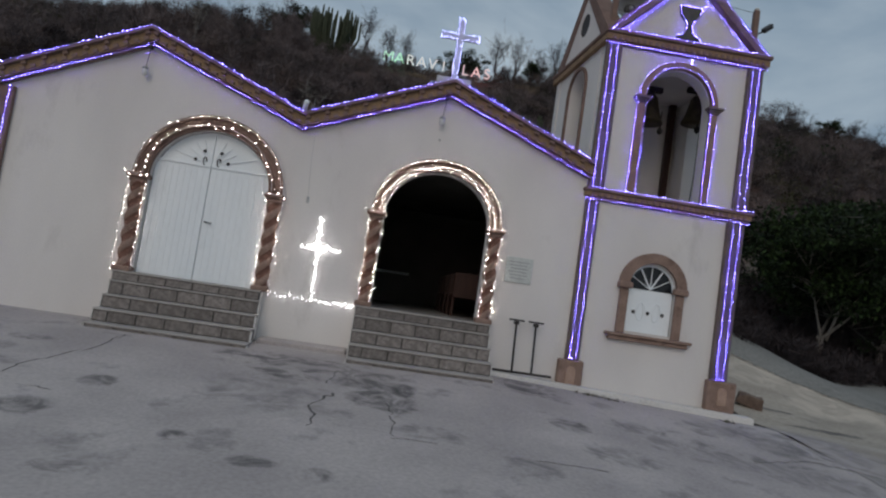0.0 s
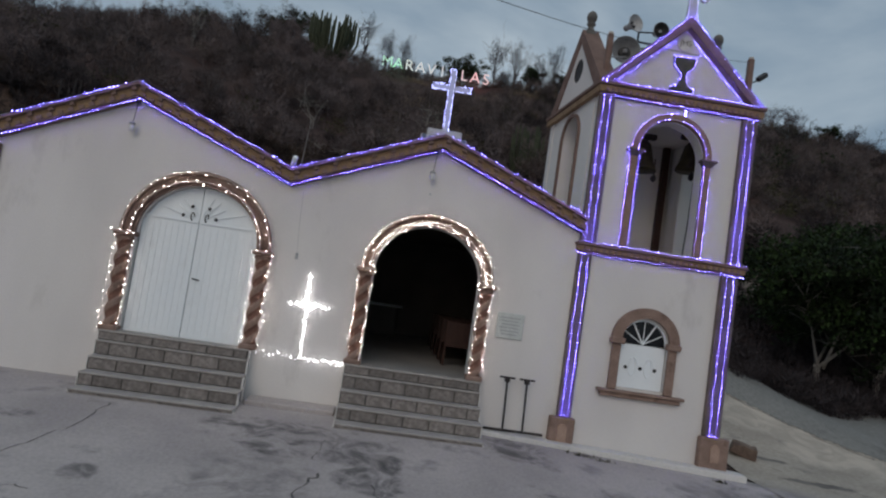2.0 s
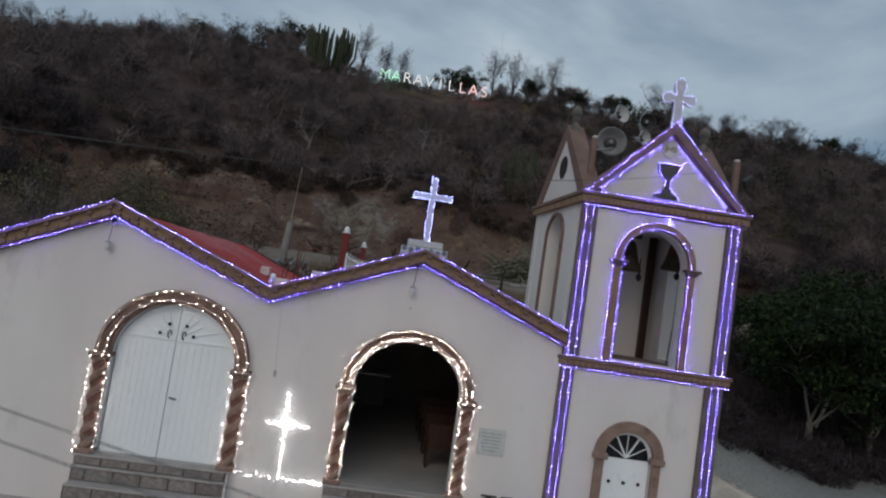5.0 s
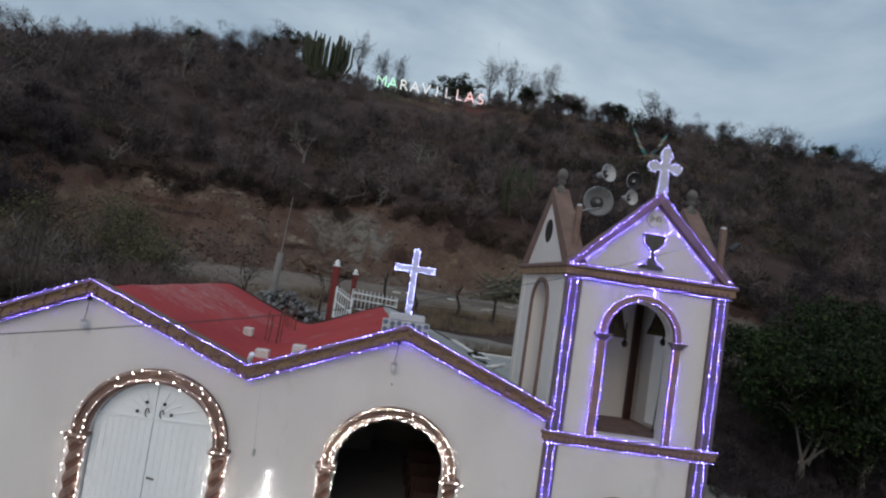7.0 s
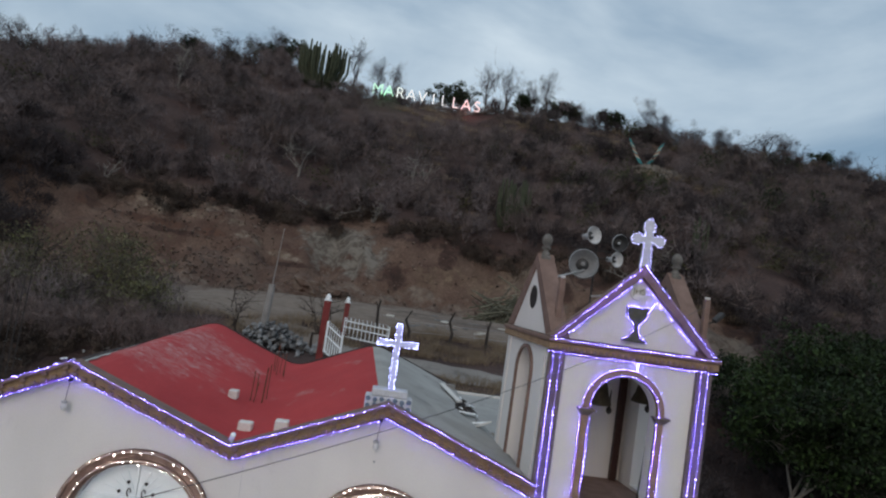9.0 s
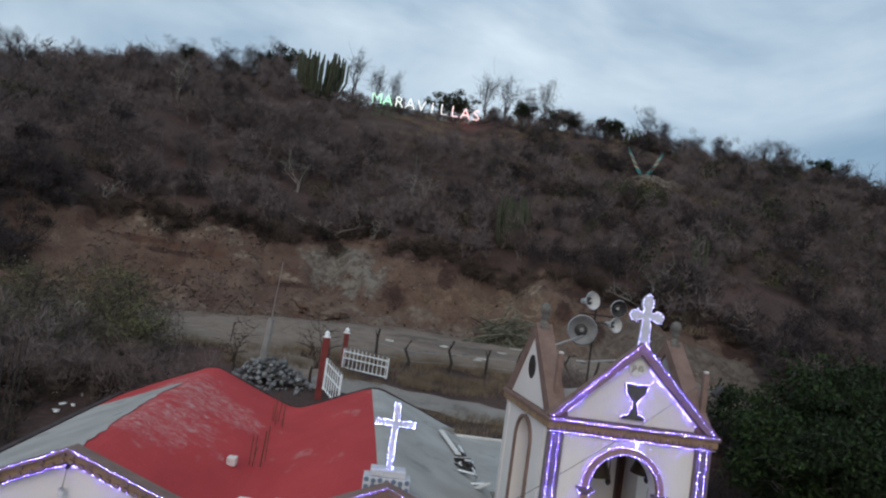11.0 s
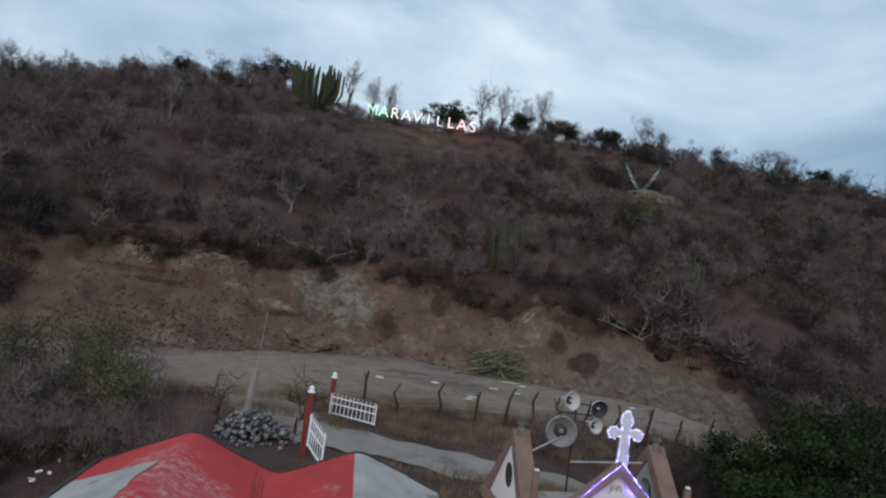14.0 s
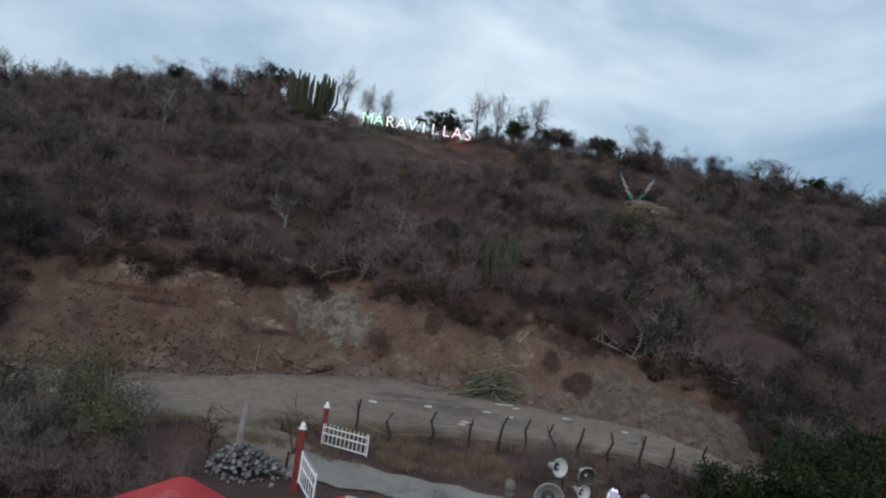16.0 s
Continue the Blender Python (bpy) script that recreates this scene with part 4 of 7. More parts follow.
def steps(left, right, drift, label):
    """Five levels with stone tiles on the risers; each lower one may sit a little aside."""
    th = thing("entrance_steps", ((left + right) / 2, -0.6, -0.9), label, "steps", "church entrance steps")
    zs = [0.0, -0.17, -0.41, -0.63, -0.84]
    ys = [-0.21, -0.285, -0.53, -0.855, -1.18]
    for k, z in enumerate(zs):
        yf = ys[k]
        x0, x1 = left + drift * k, right + drift * k
        back = 0.0 if k == 0 else ys[k - 1] + 0.012
        low = (zs[k + 1] if k < 4 else -1.15) - 0.002
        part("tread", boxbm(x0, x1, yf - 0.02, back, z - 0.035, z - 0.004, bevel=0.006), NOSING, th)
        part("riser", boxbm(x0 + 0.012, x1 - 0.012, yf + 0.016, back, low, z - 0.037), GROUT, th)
        gap = 0.022
        w = (x1 - x0 - 0.02) / 5.5
        x = x0 + 0.01
        first = w if k % 2 == 0 else w * 0.5
        while x < x1 - 0.06:
            e = min(x + (first if x < x0 + 0.02 else w), x1 - 0.01)
            if e - x > 0.05:
                key = (round(e - x, 3), k)
                if key not in TILE_MESH:
                    TILE_MESH[key] = finish(boxbm(gap / 2, e - x - gap / 2, -0.016, 0.0, low + 0.008, z - 0.045, bevel=0.006), TILE)
                ob = new("riser_tile", TILE_MESH[key])
                ob.parent = th
                ob.location = Vector((x, yf + 0.0155, 0)) - th.location
            x = e
    for x, d in ((left, -1), (right, 1)):
        pts = [(-0.02, -1.15), (-0.02, -0.045)]
        for k, z in enumerate(zs):
            pts += [(ys[k] + 0.01, z - 0.045), (ys[k] + 0.01, (zs[k + 1] if k < 4 else -1.105) - 0.045)]
        part("cheek", plate(bmesh.new(), [pts], lambda u, v, w, x=x, d=d: (x + d * (w - 0.008) - drift * u / 0.3, u, v), 0.02), KERB, th)


steps(-2.79, -0.24, 0.027, "five steps with grey stone riser tiles before the white doors")
steps(1.43, 3.87, 0.008, "five steps with grey stone riser tiles before the open doorway")

# plastered plinth strip by the wall and kerb before the tower
bm = bmesh.new()
v = [(3.94, -0.42, -0.80), (8.9, -0.36, -1.0), (8.9, -0.005, -1.0), (3.94, -0.005, -0.80)]
top = [bm.verts.new(p) for p in v]
low = [bm.verts.new((a, b, -1.35)) for a, b, c in v]
bm.faces.new(top)
for i in range(4):
    bm.faces.new((top[i], top[(i + 1) % 4], low[(i + 1) % 4], low[i]))
bmesh.ops.bevel(bm, geom=list(bm.edges), offset=0.02, segments=2, affect="EDGES")
single("kerb", bm, KERB, "pale concrete kerb step along the foot of the tower", "kerb", kind="structure")
single("kerb", boxbm(-0.12, 1.4, -0.55, -0.006, -1.1, -0.79, bevel=0.02), CONCRETE, "low concrete footing between the two stairs", "kerb", kind="structure")

# left corner pilaster
pil = part("corner_pilaster", boxbm(-5.38, -5.02, -0.09, -0.002, -1.0, 2.90, bevel=0.012), TRIM_DARK, church, "brown corner pilaster")

# ---- bell tower ----
tower = thing("bell_tower", (6.93, 1.8, -1.0), "cream plastered bell tower with brown pilasters, arches and gables", "bell tower")
X0, X1, D = 5.40, 8.47, 2.88
SK = 0.09   # the tower's sides run back a little askew


def lean(bm):
    for v in bm.verts:
        v.co.x -= SK * max(0.0, v.co.y)
    return bm


XC = (X0 + X1) / 2
front_loops = [[(X0, -1.5), (X1, -1.5), (X1, 5.7), (X0, 5.7)], arch(6.83, 0.46, 0.24, 1.07), arch(6.87, 0.645, 2.83, 4.66)]
part("wall", plate(bmesh.new(), front_loops, front, 0.3), PLASTER, tower)
for x, dx in ((X0, 1), (X1, -1)):
    loops = [[(0.302, -1.5), (D - 0.282, -1.5), (D - 0.282, 5.7), (0.302, 5.7)], arch(1.41, 0.46, 2.86, 5.05) if dx > 0 else arch(1.5, 0.5, 2.86, 4.68)]
    part("wall", plate(bmesh.new(), loops, lambda u, v, w, x=x, dx=dx: (x + dx * w - SK * u, u, v), 0.28), PLASTER, tower)
    if dx < 0:
        continue
    side_wall = lambda u, v, w, x=x, dx=dx: (x - dx * (0.05 - w) - SK * u, u, v)
    part("arch_moulding", ring(bmesh.new(), 1.41, 5.05, 0.46, 0.53, side_wall, 0.0, 0.048), TRIM_DARK, tower)
    for u0, u1 in ((0.88, 0.95), (1.87, 1.94)):
        part("arch_jamb", plate(bmesh.new(), [[(u0, 2.82), (u1, 2.82), (u1, 5.045), (u0, 5.045)]], side_wall, 0.048), TRIM_DARK, tower)
part("wall", plate(bmesh.new(), [[(X0, -1.5), (X1, -1.5), (X1, 5.7), (X0, 5.7)]], lambda u, v, w: (u - SK * D, D - w, v), 0.28), PLASTER, tower)
part("belfry_floor", lean(boxbm(X0 + 0.282, X1 - 0.282, 0.302, D - 0.282, 2.5, 2.7)), ROOF_GREY, tower)
part("belfry_ceiling", lean(boxbm(X0 + 0.282, X1 - 0.282, 0.302, D - 0.282, 5.52, 5.66)), PLASTER, tower)

for z0, z1, out, nm in ((2.57, 2.79, 0.13, "middle_cornice"), (5.59, 5.865, 0.17, "top_cornice")):
    co = part(nm, lean(boxbm(X0 - 0.11, X1 + 0.12, -out, D + 0.10, z0 + (z1 - z0) * 0.7, z1, bevel=0.015)), TRIM_DARK, tower, "brown moulded cornice")
    part("bed_mould", lean(boxbm(X0 - 0.085, X1 + 0.09, -out * 0.75, D + 0.07, z0 + 0.06, z0 + (z1 - z0) * 0.69, bevel=0.01)), TRIM, co)
    part("lower_mould", boxbm(X0 - 0.05, X1 + 0.055, -out * 0.4, 0.05, z0, z0 + 0.058, bevel=0.008), TRIM_DARK, co)
    me = finish(boxbm(-0.03, 0.03, -0.03, 0, -0.035, 0.035, bevel=0.006), TRIM_DARK)
    n = 26
    for k in range(n):
        ob = new("dentil", me)
        ob.parent = co
        ob.location = Vector((X0 + (X1 - X0) * (k + 0.5) / n, -out * 0.75 - 0.001, z0 + 0.1)) - origin(co)

for x0, x1 in ((5.345, 5.61), (8.11, 8.45)):
    part("lower_pilaster", boxbm(x0, x1, -0.08, -0.002, -0.42, 2.565, bevel=0.012), PILASTER, tower)
for x0, x1 in ((5.345, 5.655), (8.17, 8.475)):
    part("upper_pilaster", boxbm(x0, x1, -0.08, -0.002, 2.80, 5.585, bevel=0.012), PILASTER, tower)
for x0, x1 in ((5.22, 5.68), (8.05, 8.6)):
    pb = part("plinth", boxbm(x0, x1, -0.17, -0.002, -1.2, -0.425, bevel=0.02), QUARRY, tower, "pink stone plinth with a small arched panel")
    c = (x0 + x1) / 2
    part("arched_panel", plate(bmesh.new(), [arch(c, 0.085, -0.86, -0.62)], lambda u, v, w: (u, -0.19 + w, v), 0.019), surface("ochre_panel", (0.36, 0.245, 0.19), (0.43, 0.30, 0.235), 5, 60, 0.8, 0.2), pb)

# gables
ZG, ZA = 5.875, 7.35


def gable(place, half, c, oculus, name="gable", proud=0.03, skin=PLASTER, deep=0.26, cope=0.05, inner=0.13, top=0.06):
    loops = [[(c - half, ZG), (c + half, ZG), (c, ZA - 0.06)]]
    if oculus:
        loops.append([(c + 0.26 * math.cos(t), 6.55 + 0.25 * math.sin(t)) for t in np.linspace(0, 2 * math.pi, 20)[:-1]])
    g = part(name, plate(bmesh.new(), loops, place, deep), skin, tower)
    for s in (-1, 1):
        q = [(c + s * (half + 0.10), ZG + 0.005), (c, ZA + top), (c, ZA - 0.16), (c + s * (half - inner), ZG + 0.005)]
        part("raking_band", plate(bmesh.new(), [q], lambda u, v, w: place(u, v, w - proud), deep + cope + proud), TRIM_DARK, g)
    if oculus:
        part("oculus_panel", plate(bmesh.new(), [[(c + 0.255 * math.cos(t), 6.55 + 0.245 * math.sin(t)) for t in np.linspace(0, 2 * math.pi, 20)[:-1]]], lambda u, v, w: place(u, v, w + 0.012), 0.03), IRON, g)
    return g


gable(lambda u, v, w: (u, w + 0.09, v), (X1 - X0) / 2, XC, False, proud=0.17, deep=0.12, cope=-0.09)
gable(lambda u, v, w: (X0 + w - SK * u, u, v), 1.40, 1.49, True, inner=0.28, top=0.12)
gable(lambda u, v, w: (X1 + 0.02 - w - SK * u, u, v), 1.40, 1.49, True, skin=ROOF_GREY, inner=0.28, top=0.12)
bm = bmesh.new()
ap = bm.verts.new((XC, D / 2 + 0.3, 6.3))
cs = [bm.verts.new(p) for p in ((X0 + 0.2, 0.2, 5.88), (X1 - 0.2, 0.2, 5.88), (X1 - 0.4, D - 0.2, 5.88), (X0, D - 0.2, 5.88))]
for i in range(4):
    bm.faces.new((cs[i], cs[(i + 1) % 4], ap))
bm.faces.new(cs[::-1])
part("tower_roof", bm, surface("weathered_tower_roof", (0.22, 0.195, 0.185), (0.36, 0.33, 0.32), 1.6, 30, 0.9, 0.3, c3=(0.12, 0.10, 0.095), stain=0.5, stain_scale=1.8), tower, "stained grey concrete roof between the gables")
for x in (X0 + 0.13, X1 - 0.05):
    post = part("corner_post", boxbm(x - 0.055, x + 0.055, 0.31, 0.42, 5.87, 6.97, bevel=0.012), TRIM_DARK, tower, "short brown corner post")
    part("cap", boxbm(x - 0.045, x + 0.045, 0.32, 0.41, 6.975, 7.02, bevel=0.015), KERB, post)
FINIAL = surface("weathered_finial", (0.10, 0.095, 0.09), (0.19, 0.18, 0.165), 6, 40, 0.85, 0.3)
for x in (X0 + 0.0, 8.218):
    f = part("finial", lathe(bmesh.new(), [(0.08, 7.43), (0.085, 7.44), (0.085, 7.49), (0.055, 7.51), (0.055, 7.55), (0.095, 7.58), (0.095, 7.61), (0.06, 7.63), (0.10, 7.69), (0.112, 7.76), (0.095, 7.83), (0.045, 7.88), (0.01, 7.89)], (x, 1.48, 0), sides=16), FINIAL, tower, "weathered stone ball finial", smooth=True)
    part("finial_base", boxbm(x - 0.1, x + 0.1, 1.38, 1.58, 7.22, 7.428, bevel=0.012), FINIAL, f)

# belfry arch surround
for x in (6.16, 7.58):
    c = part("belfry_column", boxbm(x - 0.065, x + 0.065, -0.10, -0.002, 2.80, 4.545, bevel=0.012), TRIM, tower)
    bm = bmesh.new()
    box(bm, x - 0.155, x + 0.155, -0.18, -0.002, 4.625, 4.675, bevel=0.01)
    box(bm, x - 0.12, x + 0.12, -0.15, -0.002, 4.585, 4.623, bevel=0.012)
    box(bm, x - 0.09, x + 0.09, -0.125, -0.002, 4.547, 4.583, bevel=0.01)
    part("capital", bm, PILASTER, c)
part("belfry_arch", ring(bmesh.new(), 6.87, 4.68, 0.645, 0.77, front, -0.10, -0.002), TRIM, tower)

# window
win = part("window", ring(bmesh.new(), 6.83, 1.10, 0.46, 0.65, front, -0.09, -0.002), QUARRY, tower, "arched window with pink stone surround")
for x in (6.295, 7.365):
    part("jamb", boxbm(x - 0.08, x + 0.08, -0.08, -0.002, 0.20, 1.03, bevel=0.01), QUARRY, win)
    part("jamb_cap", boxbm(x - 0.14, x + 0.13, -0.15, -0.002, 1.033, 1.15, bevel=0.02), QUARRY, win)
bm = bmesh.new()
box(bm, 6.02, 7.66, -0.16, -0.002, 0.14, 0.195, bevel=0.012)
box(bm, 6.08, 7.60, -0.11, -0.002, 0.06, 0.138, bevel=0.012)
part("sill", bm, QUARRY, win)
part("pane", plate(bmesh.new(), [arch(6.83, 0.45, 1.06, 1.075)], lambda u, v, w: (u, 0.10 + w, v), 0.01), GLASS, win)
panel = part("panel", boxbm(6.385, 7.275, 0.06, 0.085, 0.245, 1.05, bevel=0.006), WHITE, win, "white painted metal lower panel")
for k in range(3):
    part("rosette", lathe(bmesh.new(), [(0.01, -0.01), (0.035, -0.005), (0.035, 0.005)], (6.55 + 0.28 * k, 0.052, 0.62), (0, 1, 0), 10), IRON, win)
for k in range(2):
    x = 6.68 + 0.30 * k
    part("scroll", tube(bmesh.new(), [(x + 0.10 * math.cos(t) * (1 - t / 16), 0.053, 0.64 + 0.17 * math.sin(t)) for t in np.linspace(0, 9, 18)], 0.011, sides=4), WHITE, win)
for k in range(7):
    a = math.pi * (k + 0.0) / 6
    if k in (0, 6):
        continue
    p0 = (6.83, 0.07, 1.07)
    p1 = (6.83 + 0.45 * math.cos(a), 0.07, 1.07 + 0.45 * math.sin(a))
    part("spoke", tube(bmesh.new(), [p0, p1], 0.018 if k in (2, 4) else 0.010, sides=4), WHITE, win)
part("fan_frame", ring(bmesh.new(), 6.83, 1.075, 0.425, 0.457, front, 0.05, 0.095), WHITE, win)

# chalice relief and its disc
chal = [(0.0, 0.0), (0.23, 0.0), (0.23, 0.045), (0.10, 0.10), (0.055, 0.20), (0.05, 0.30), (0.10, 0.36), (0.19, 0.44), (0.22, 0.60), (0.0, 0.60)]
CH = 5.965
loop = [(6.94 + u, CH + 1.1 * v) for u, v in chal] + [(6.94 - u, CH + 1.1 * v) for u, v in reversed(chal[1:-1])]
th = tagged(single("chalice_relief", plate(bmesh.new(), [loop], lambda u, v, w: (u, 0.03 + w, v), 0.055), GOLD, "dark olive chalice relief on the tower gable", "relief"))
disc = thing("host_disc", (6.93, 0.07, 6.9), "pale round disc lettered above the chalice", "relief")
part("disc", lathe(bmesh.new(), [(0.17, -0.03), (0.17, 0.0)], (6.93, 0.085, 6.92), (0, 1, 0), 24), surface("pale_cream", (0.64, 0.64, 0.58), (0.70, 0.70, 0.64), 4, 50, 0.7, 0.05), disc)


def letters(text, size, depth, thin=0.0):
    """A mesh of raised lettering, its foot at the origin, facing -y."""
    cu = bpy.data.curves.new("lettering", "FONT")
    cu.body, cu.size, cu.extrude, cu.offset, cu.align_x = text, size, depth, thin, "CENTER"
    ob = new("lettering", cu)
    dg = bpy.context.evaluated_depsgraph_get()
    me = bpy.data.meshes.new_from_object(ob.evaluated_get(dg))
    bpy.data.objects.remove(ob)
    bpy.data.curves.remove(cu)
    me.transform(pose(0, 0, 0, 90, 0, 0))
    me.materials.clear()
    return me


me = letters("JHS", 0.165, 0.006, -0.003)
me.materials.append(GOLD)
ob = new("lettering", me)
ob.parent = disc
ob.location = Vector((6.93, 0.047, 6.865)) - disc.location

# bells, frame post and rope
for x, y, s, rim in ((6.74, 1.25, 1.35, 4.60), (7.86, 1.2, 1.3, 4.74)):
    th = thing("bell", (x, y, rim), "dark bronze bell hanging in the belfry", "bell", "belfry bells")
    profile = [(0.27, 0.0), (0.262, 0.03), (0.215, 0.14), (0.18, 0.28), (0.155, 0.40), (0.10, 0.47), (0.03, 0.50)]
    part("bell_body", lathe(bmesh.new(), [(r * s, rim + h * s) for r, h in profile], (x, y, 0), sides=28), BRONZE, th, smooth=True)
    part("yoke", boxbm(x - 0.3, x + 0.3, y - 0.06, y + 0.06, rim + 0.5 * s + 0.004, rim + 0.5 * s + 0.12, bevel=0.01), WOOD, th)
    part("clapper", lathe(bmesh.new(), [(0.01, rim - 0.20), (0.06, rim - 0.15), (0.06, rim - 0.09), (0.02, rim - 0.04), (0.012, rim + 0.3)], (x + 0.34 * (x < 7), y, 0), sides=12), IRON, th)
single("steel_post", boxbm(7.73, 7.88, 2.44, 2.57, 2.70, 5.515, bevel=0.006), PEW, "dark brown timber post standing in the belfry", "post")
single("bell_rope", tube(bmesh.new(), [(7.90, 1.15, 4.6), (7.91, 1.2, 3.6), (7.88, 1.25, 2.705)], 0.014, sides=5), IRON, "dark bell rope hanging to the belfry floor", "rope")
th = thing("rope_coil", (7.1, 2.1, 2.72), "pale coil of rope lying on the belfry floor", "rope")
for k in range(3):
    part("rope_turn", tube(bmesh.new(), [(7.08 + (0.26 - 0.05 * k) * math.cos(t), 2.15 + (0.20 - 0.04 * k) * math.sin(t), 2.722 + 0.02 * k) for t in np.linspace(0.4 * k, 5.6 + 0.4 * k, 16)], 0.017, sides=6), KERB, th)
th = thing("scrap_board", (6.6, 1.6, 2.7), "old boards lying on the belfry floor", "boards")
for k in range(3):
    part("board", boxbm(6.45 + 0.12 * k, 6.55 + 0.12 * k, 1.0, 2.5, 2.703 + 0.004 * k, 2.73 + 0.004 * k, bevel=0.004), WOOD, th)

# ---- crosses, horns, roof clutter ----
th = thing("gable_cross", (2.60, 0.25, 4.3), "white cross outlined with small lights on a stepped white pedestal", "cross")
ped = part("pedestal", boxbm(2.15, 3.01, 0.12, 0.50, 3.98, 4.345, bevel=0.015), CROSS_WHITE, th)
part("upper_step", boxbm(2.26, 2.91, 0.14, 0.48, 4.35, 4.48, bevel=0.015), CROSS_WHITE, ped)
for k in range(14):
    x, z = 2.21 + 0.123 * (k % 7), 4.17 + 0.11 * (k // 7) + 0.02 * (k % 2)
    part("painted_flower", lathe(bmesh.new(), [(0.048, -0.006), (0.048, 0.002)], (x, 0.115, z), (0, 1, 0), 7), BLUE_TILE, ped)
bm = bmesh.new()
box(bm, 2.54, 2.645, 0.26, 0.33, 4.485, 5.69, bevel=0.01)
part("upright", bm, CROSS_WHITE, th)
part("arm", boxbm(2.225, 2.965, 0.262, 0.328, 5.265, 5.37, bevel=0.01), CROSS_WHITE, th)

th = thing("tower_cross", (6.98, 0.1, 7.4), "white budded cross on the tower gable outlined with lights", "cross")
prof = [(-0.10, 7.34), (0.10, 7.34), (0.072, 7.86), (0.14, 7.845), (0.21, 7.80), (0.29, 7.82), (0.335, 7.91), (0.29, 7.995), (0.21, 8.02), (0.14, 7.985), (0.075, 7.98), (0.075, 8.05), (0.11, 8.11), (0.10, 8.21), (0.05, 8.29), (0.0, 8.33)]
loop = [(6.98 + u, v) for u, v in prof[1:]] + [(6.98 - u, v) for u, v in reversed(prof[1:-1])]
part("cross_body", plate(bmesh.new(), [loop], lambda u, v, w: (u, 0.06 + w, v), 0.07), CROSS_WHITE, th)
CROSS_OUT = [(u, 0.045, v) for u, v in loop]


def horn(at, direction, r, ln, label, dark=False):
    """A re-entrant horn loudspeaker with its mouth at 'at', facing direction."""
    th = thing("horn_loudspeaker", at, label, "loudspeaker", "tower loudspeakers")
    d = Vector(direction).normalized()
    prof = [(r, 0.0), (r * 1.04, -0.02), (r * 0.78, -ln * 0.3), (r * 0.45, -ln * 0.65), (r * 0.3, -ln), (r * 0.26, -ln * 0.98), (r * 0.40, -ln * 0.65), (r * 0.73, -ln * 0.3), (r * 0.97, -0.01)]
    bm = bmesh.new()
    lathe(bm, prof[:5], at, d, 28)
    for f in [f for f in bm.faces if len(f.verts) > 4 and (f.calc_center_median() - Vector(at)).length < 0.02]:
        bm.faces.remove(f)
    part("flare", bm, HORN, th, smooth=True)
    bm = bmesh.new()
    lathe(bm, [(r * 0.98, -0.004), (r * 0.72, -ln * 0.28), (r * 0.42, -ln * 0.6), (0.02, -ln * 0.62)], at, d, 28)
    for f in [f for f in bm.faces if len(f.verts) > 4 and (f.calc_center_median() - Vector(at)).length < 0.02]:
        bm.faces.remove(f)
    # Cone and throat are coloured darker for the shade inside the mouth.
    part("inner_cone", bm, HORN_DARK if dark else HORN_MID if r > 0.3 else HORN, th, smooth=True)
    part("throat", lathe(bmesh.new(), [(r * 0.46, -ln * 0.56), (r * 0.42, -ln * 0.46), (r * 0.32, -ln * 0.42)], at, d, 20), HORN_DARK, th, smooth=True)
    part("centre_horn", lathe(bmesh.new(), [(r * 0.10, -ln * 0.5), (r * 0.12, -ln * 0.34), (r * 0.16, -ln * 0.24), (r * 0.09, -ln * 0.22)], at, d, 18), HORN_MID if r > 0.3 else HORN, th, smooth=True)
    part("driver", lathe(bmesh.new(), [(r * 0.3, -ln * 1.35), (r * 0.34, -ln * 1.3), (r * 0.34, -ln * 1.0)], at, d, 18), GALV, th)
    c = Vector(at) - d * ln * 0.9
    part("bracket", tube(bmesh.new(), [c, Vector((6.72, 2.3, c.z))], 0.018, sides=6), IRON, th)
    return th


th = thing("horn_mast", (6.72, 2.3, 6.0), "thin dark steel mast carrying the loudspeakers", "mast")
part("pole", tube(bmesh.new(), [(6.72, 2.3, 5.9), (6.72, 2.3, 8.1)], 0.022, sides=8), IRON, th)
part("crossbar", tube(bmesh.new(), [(6.35, 2.3, 7.78), (7.15, 2.3, 7.78)], 0.018, sides=6), IRON, th)
horn((6.38, 1.98, 7.42), (-0.12, -1, 0.05), 0.315, 0.34, "large grey horn loudspeaker on the tower mast")
horn((6.55, 2.02, 8.08), (0.45, -1, 0.12), 0.195, 0.26, "small pale horn loudspeaker on the tower mast")
horn((7.12, 1.96, 7.98), (0.1, -1, -0.1), 0.185, 0.24, "small dark-mouthed horn loudspeaker on the tower mast", dark=True)
horn((7.12, 2.0, 7.62), (0.45, -1, 0.0), 0.165, 0.24, "small grey horn loudspeaker under another on the mast")
single("brace_bar", tube(bmesh.new(), [(5.5, 1.52, 6.95), (6.72, 2.3, 7.4)], 0.02, sides=6), GALV, "pale steel brace from gable to mast", "brace")
single("brace_bar", tube(bmesh.new(), [(8.2, 1.55, 7.1), (6.72, 2.3, 6.75)], 0.02, sides=6), GALV, "pale steel brace from gable to mast", "brace")


th = thing("floodlight", (8.52, 0.4, 6.35), "small black floodlight on the tower corner post", "floodlight")
b = boxbm(-0.13, 0.13, -0.05, 0.05, -0.045, 0.045, bevel=0.012)
b.transform(pose(8.69, 0.38, 6.66, 20, -40, 15))
part("lamp_head", b, HORN_DARK, th)
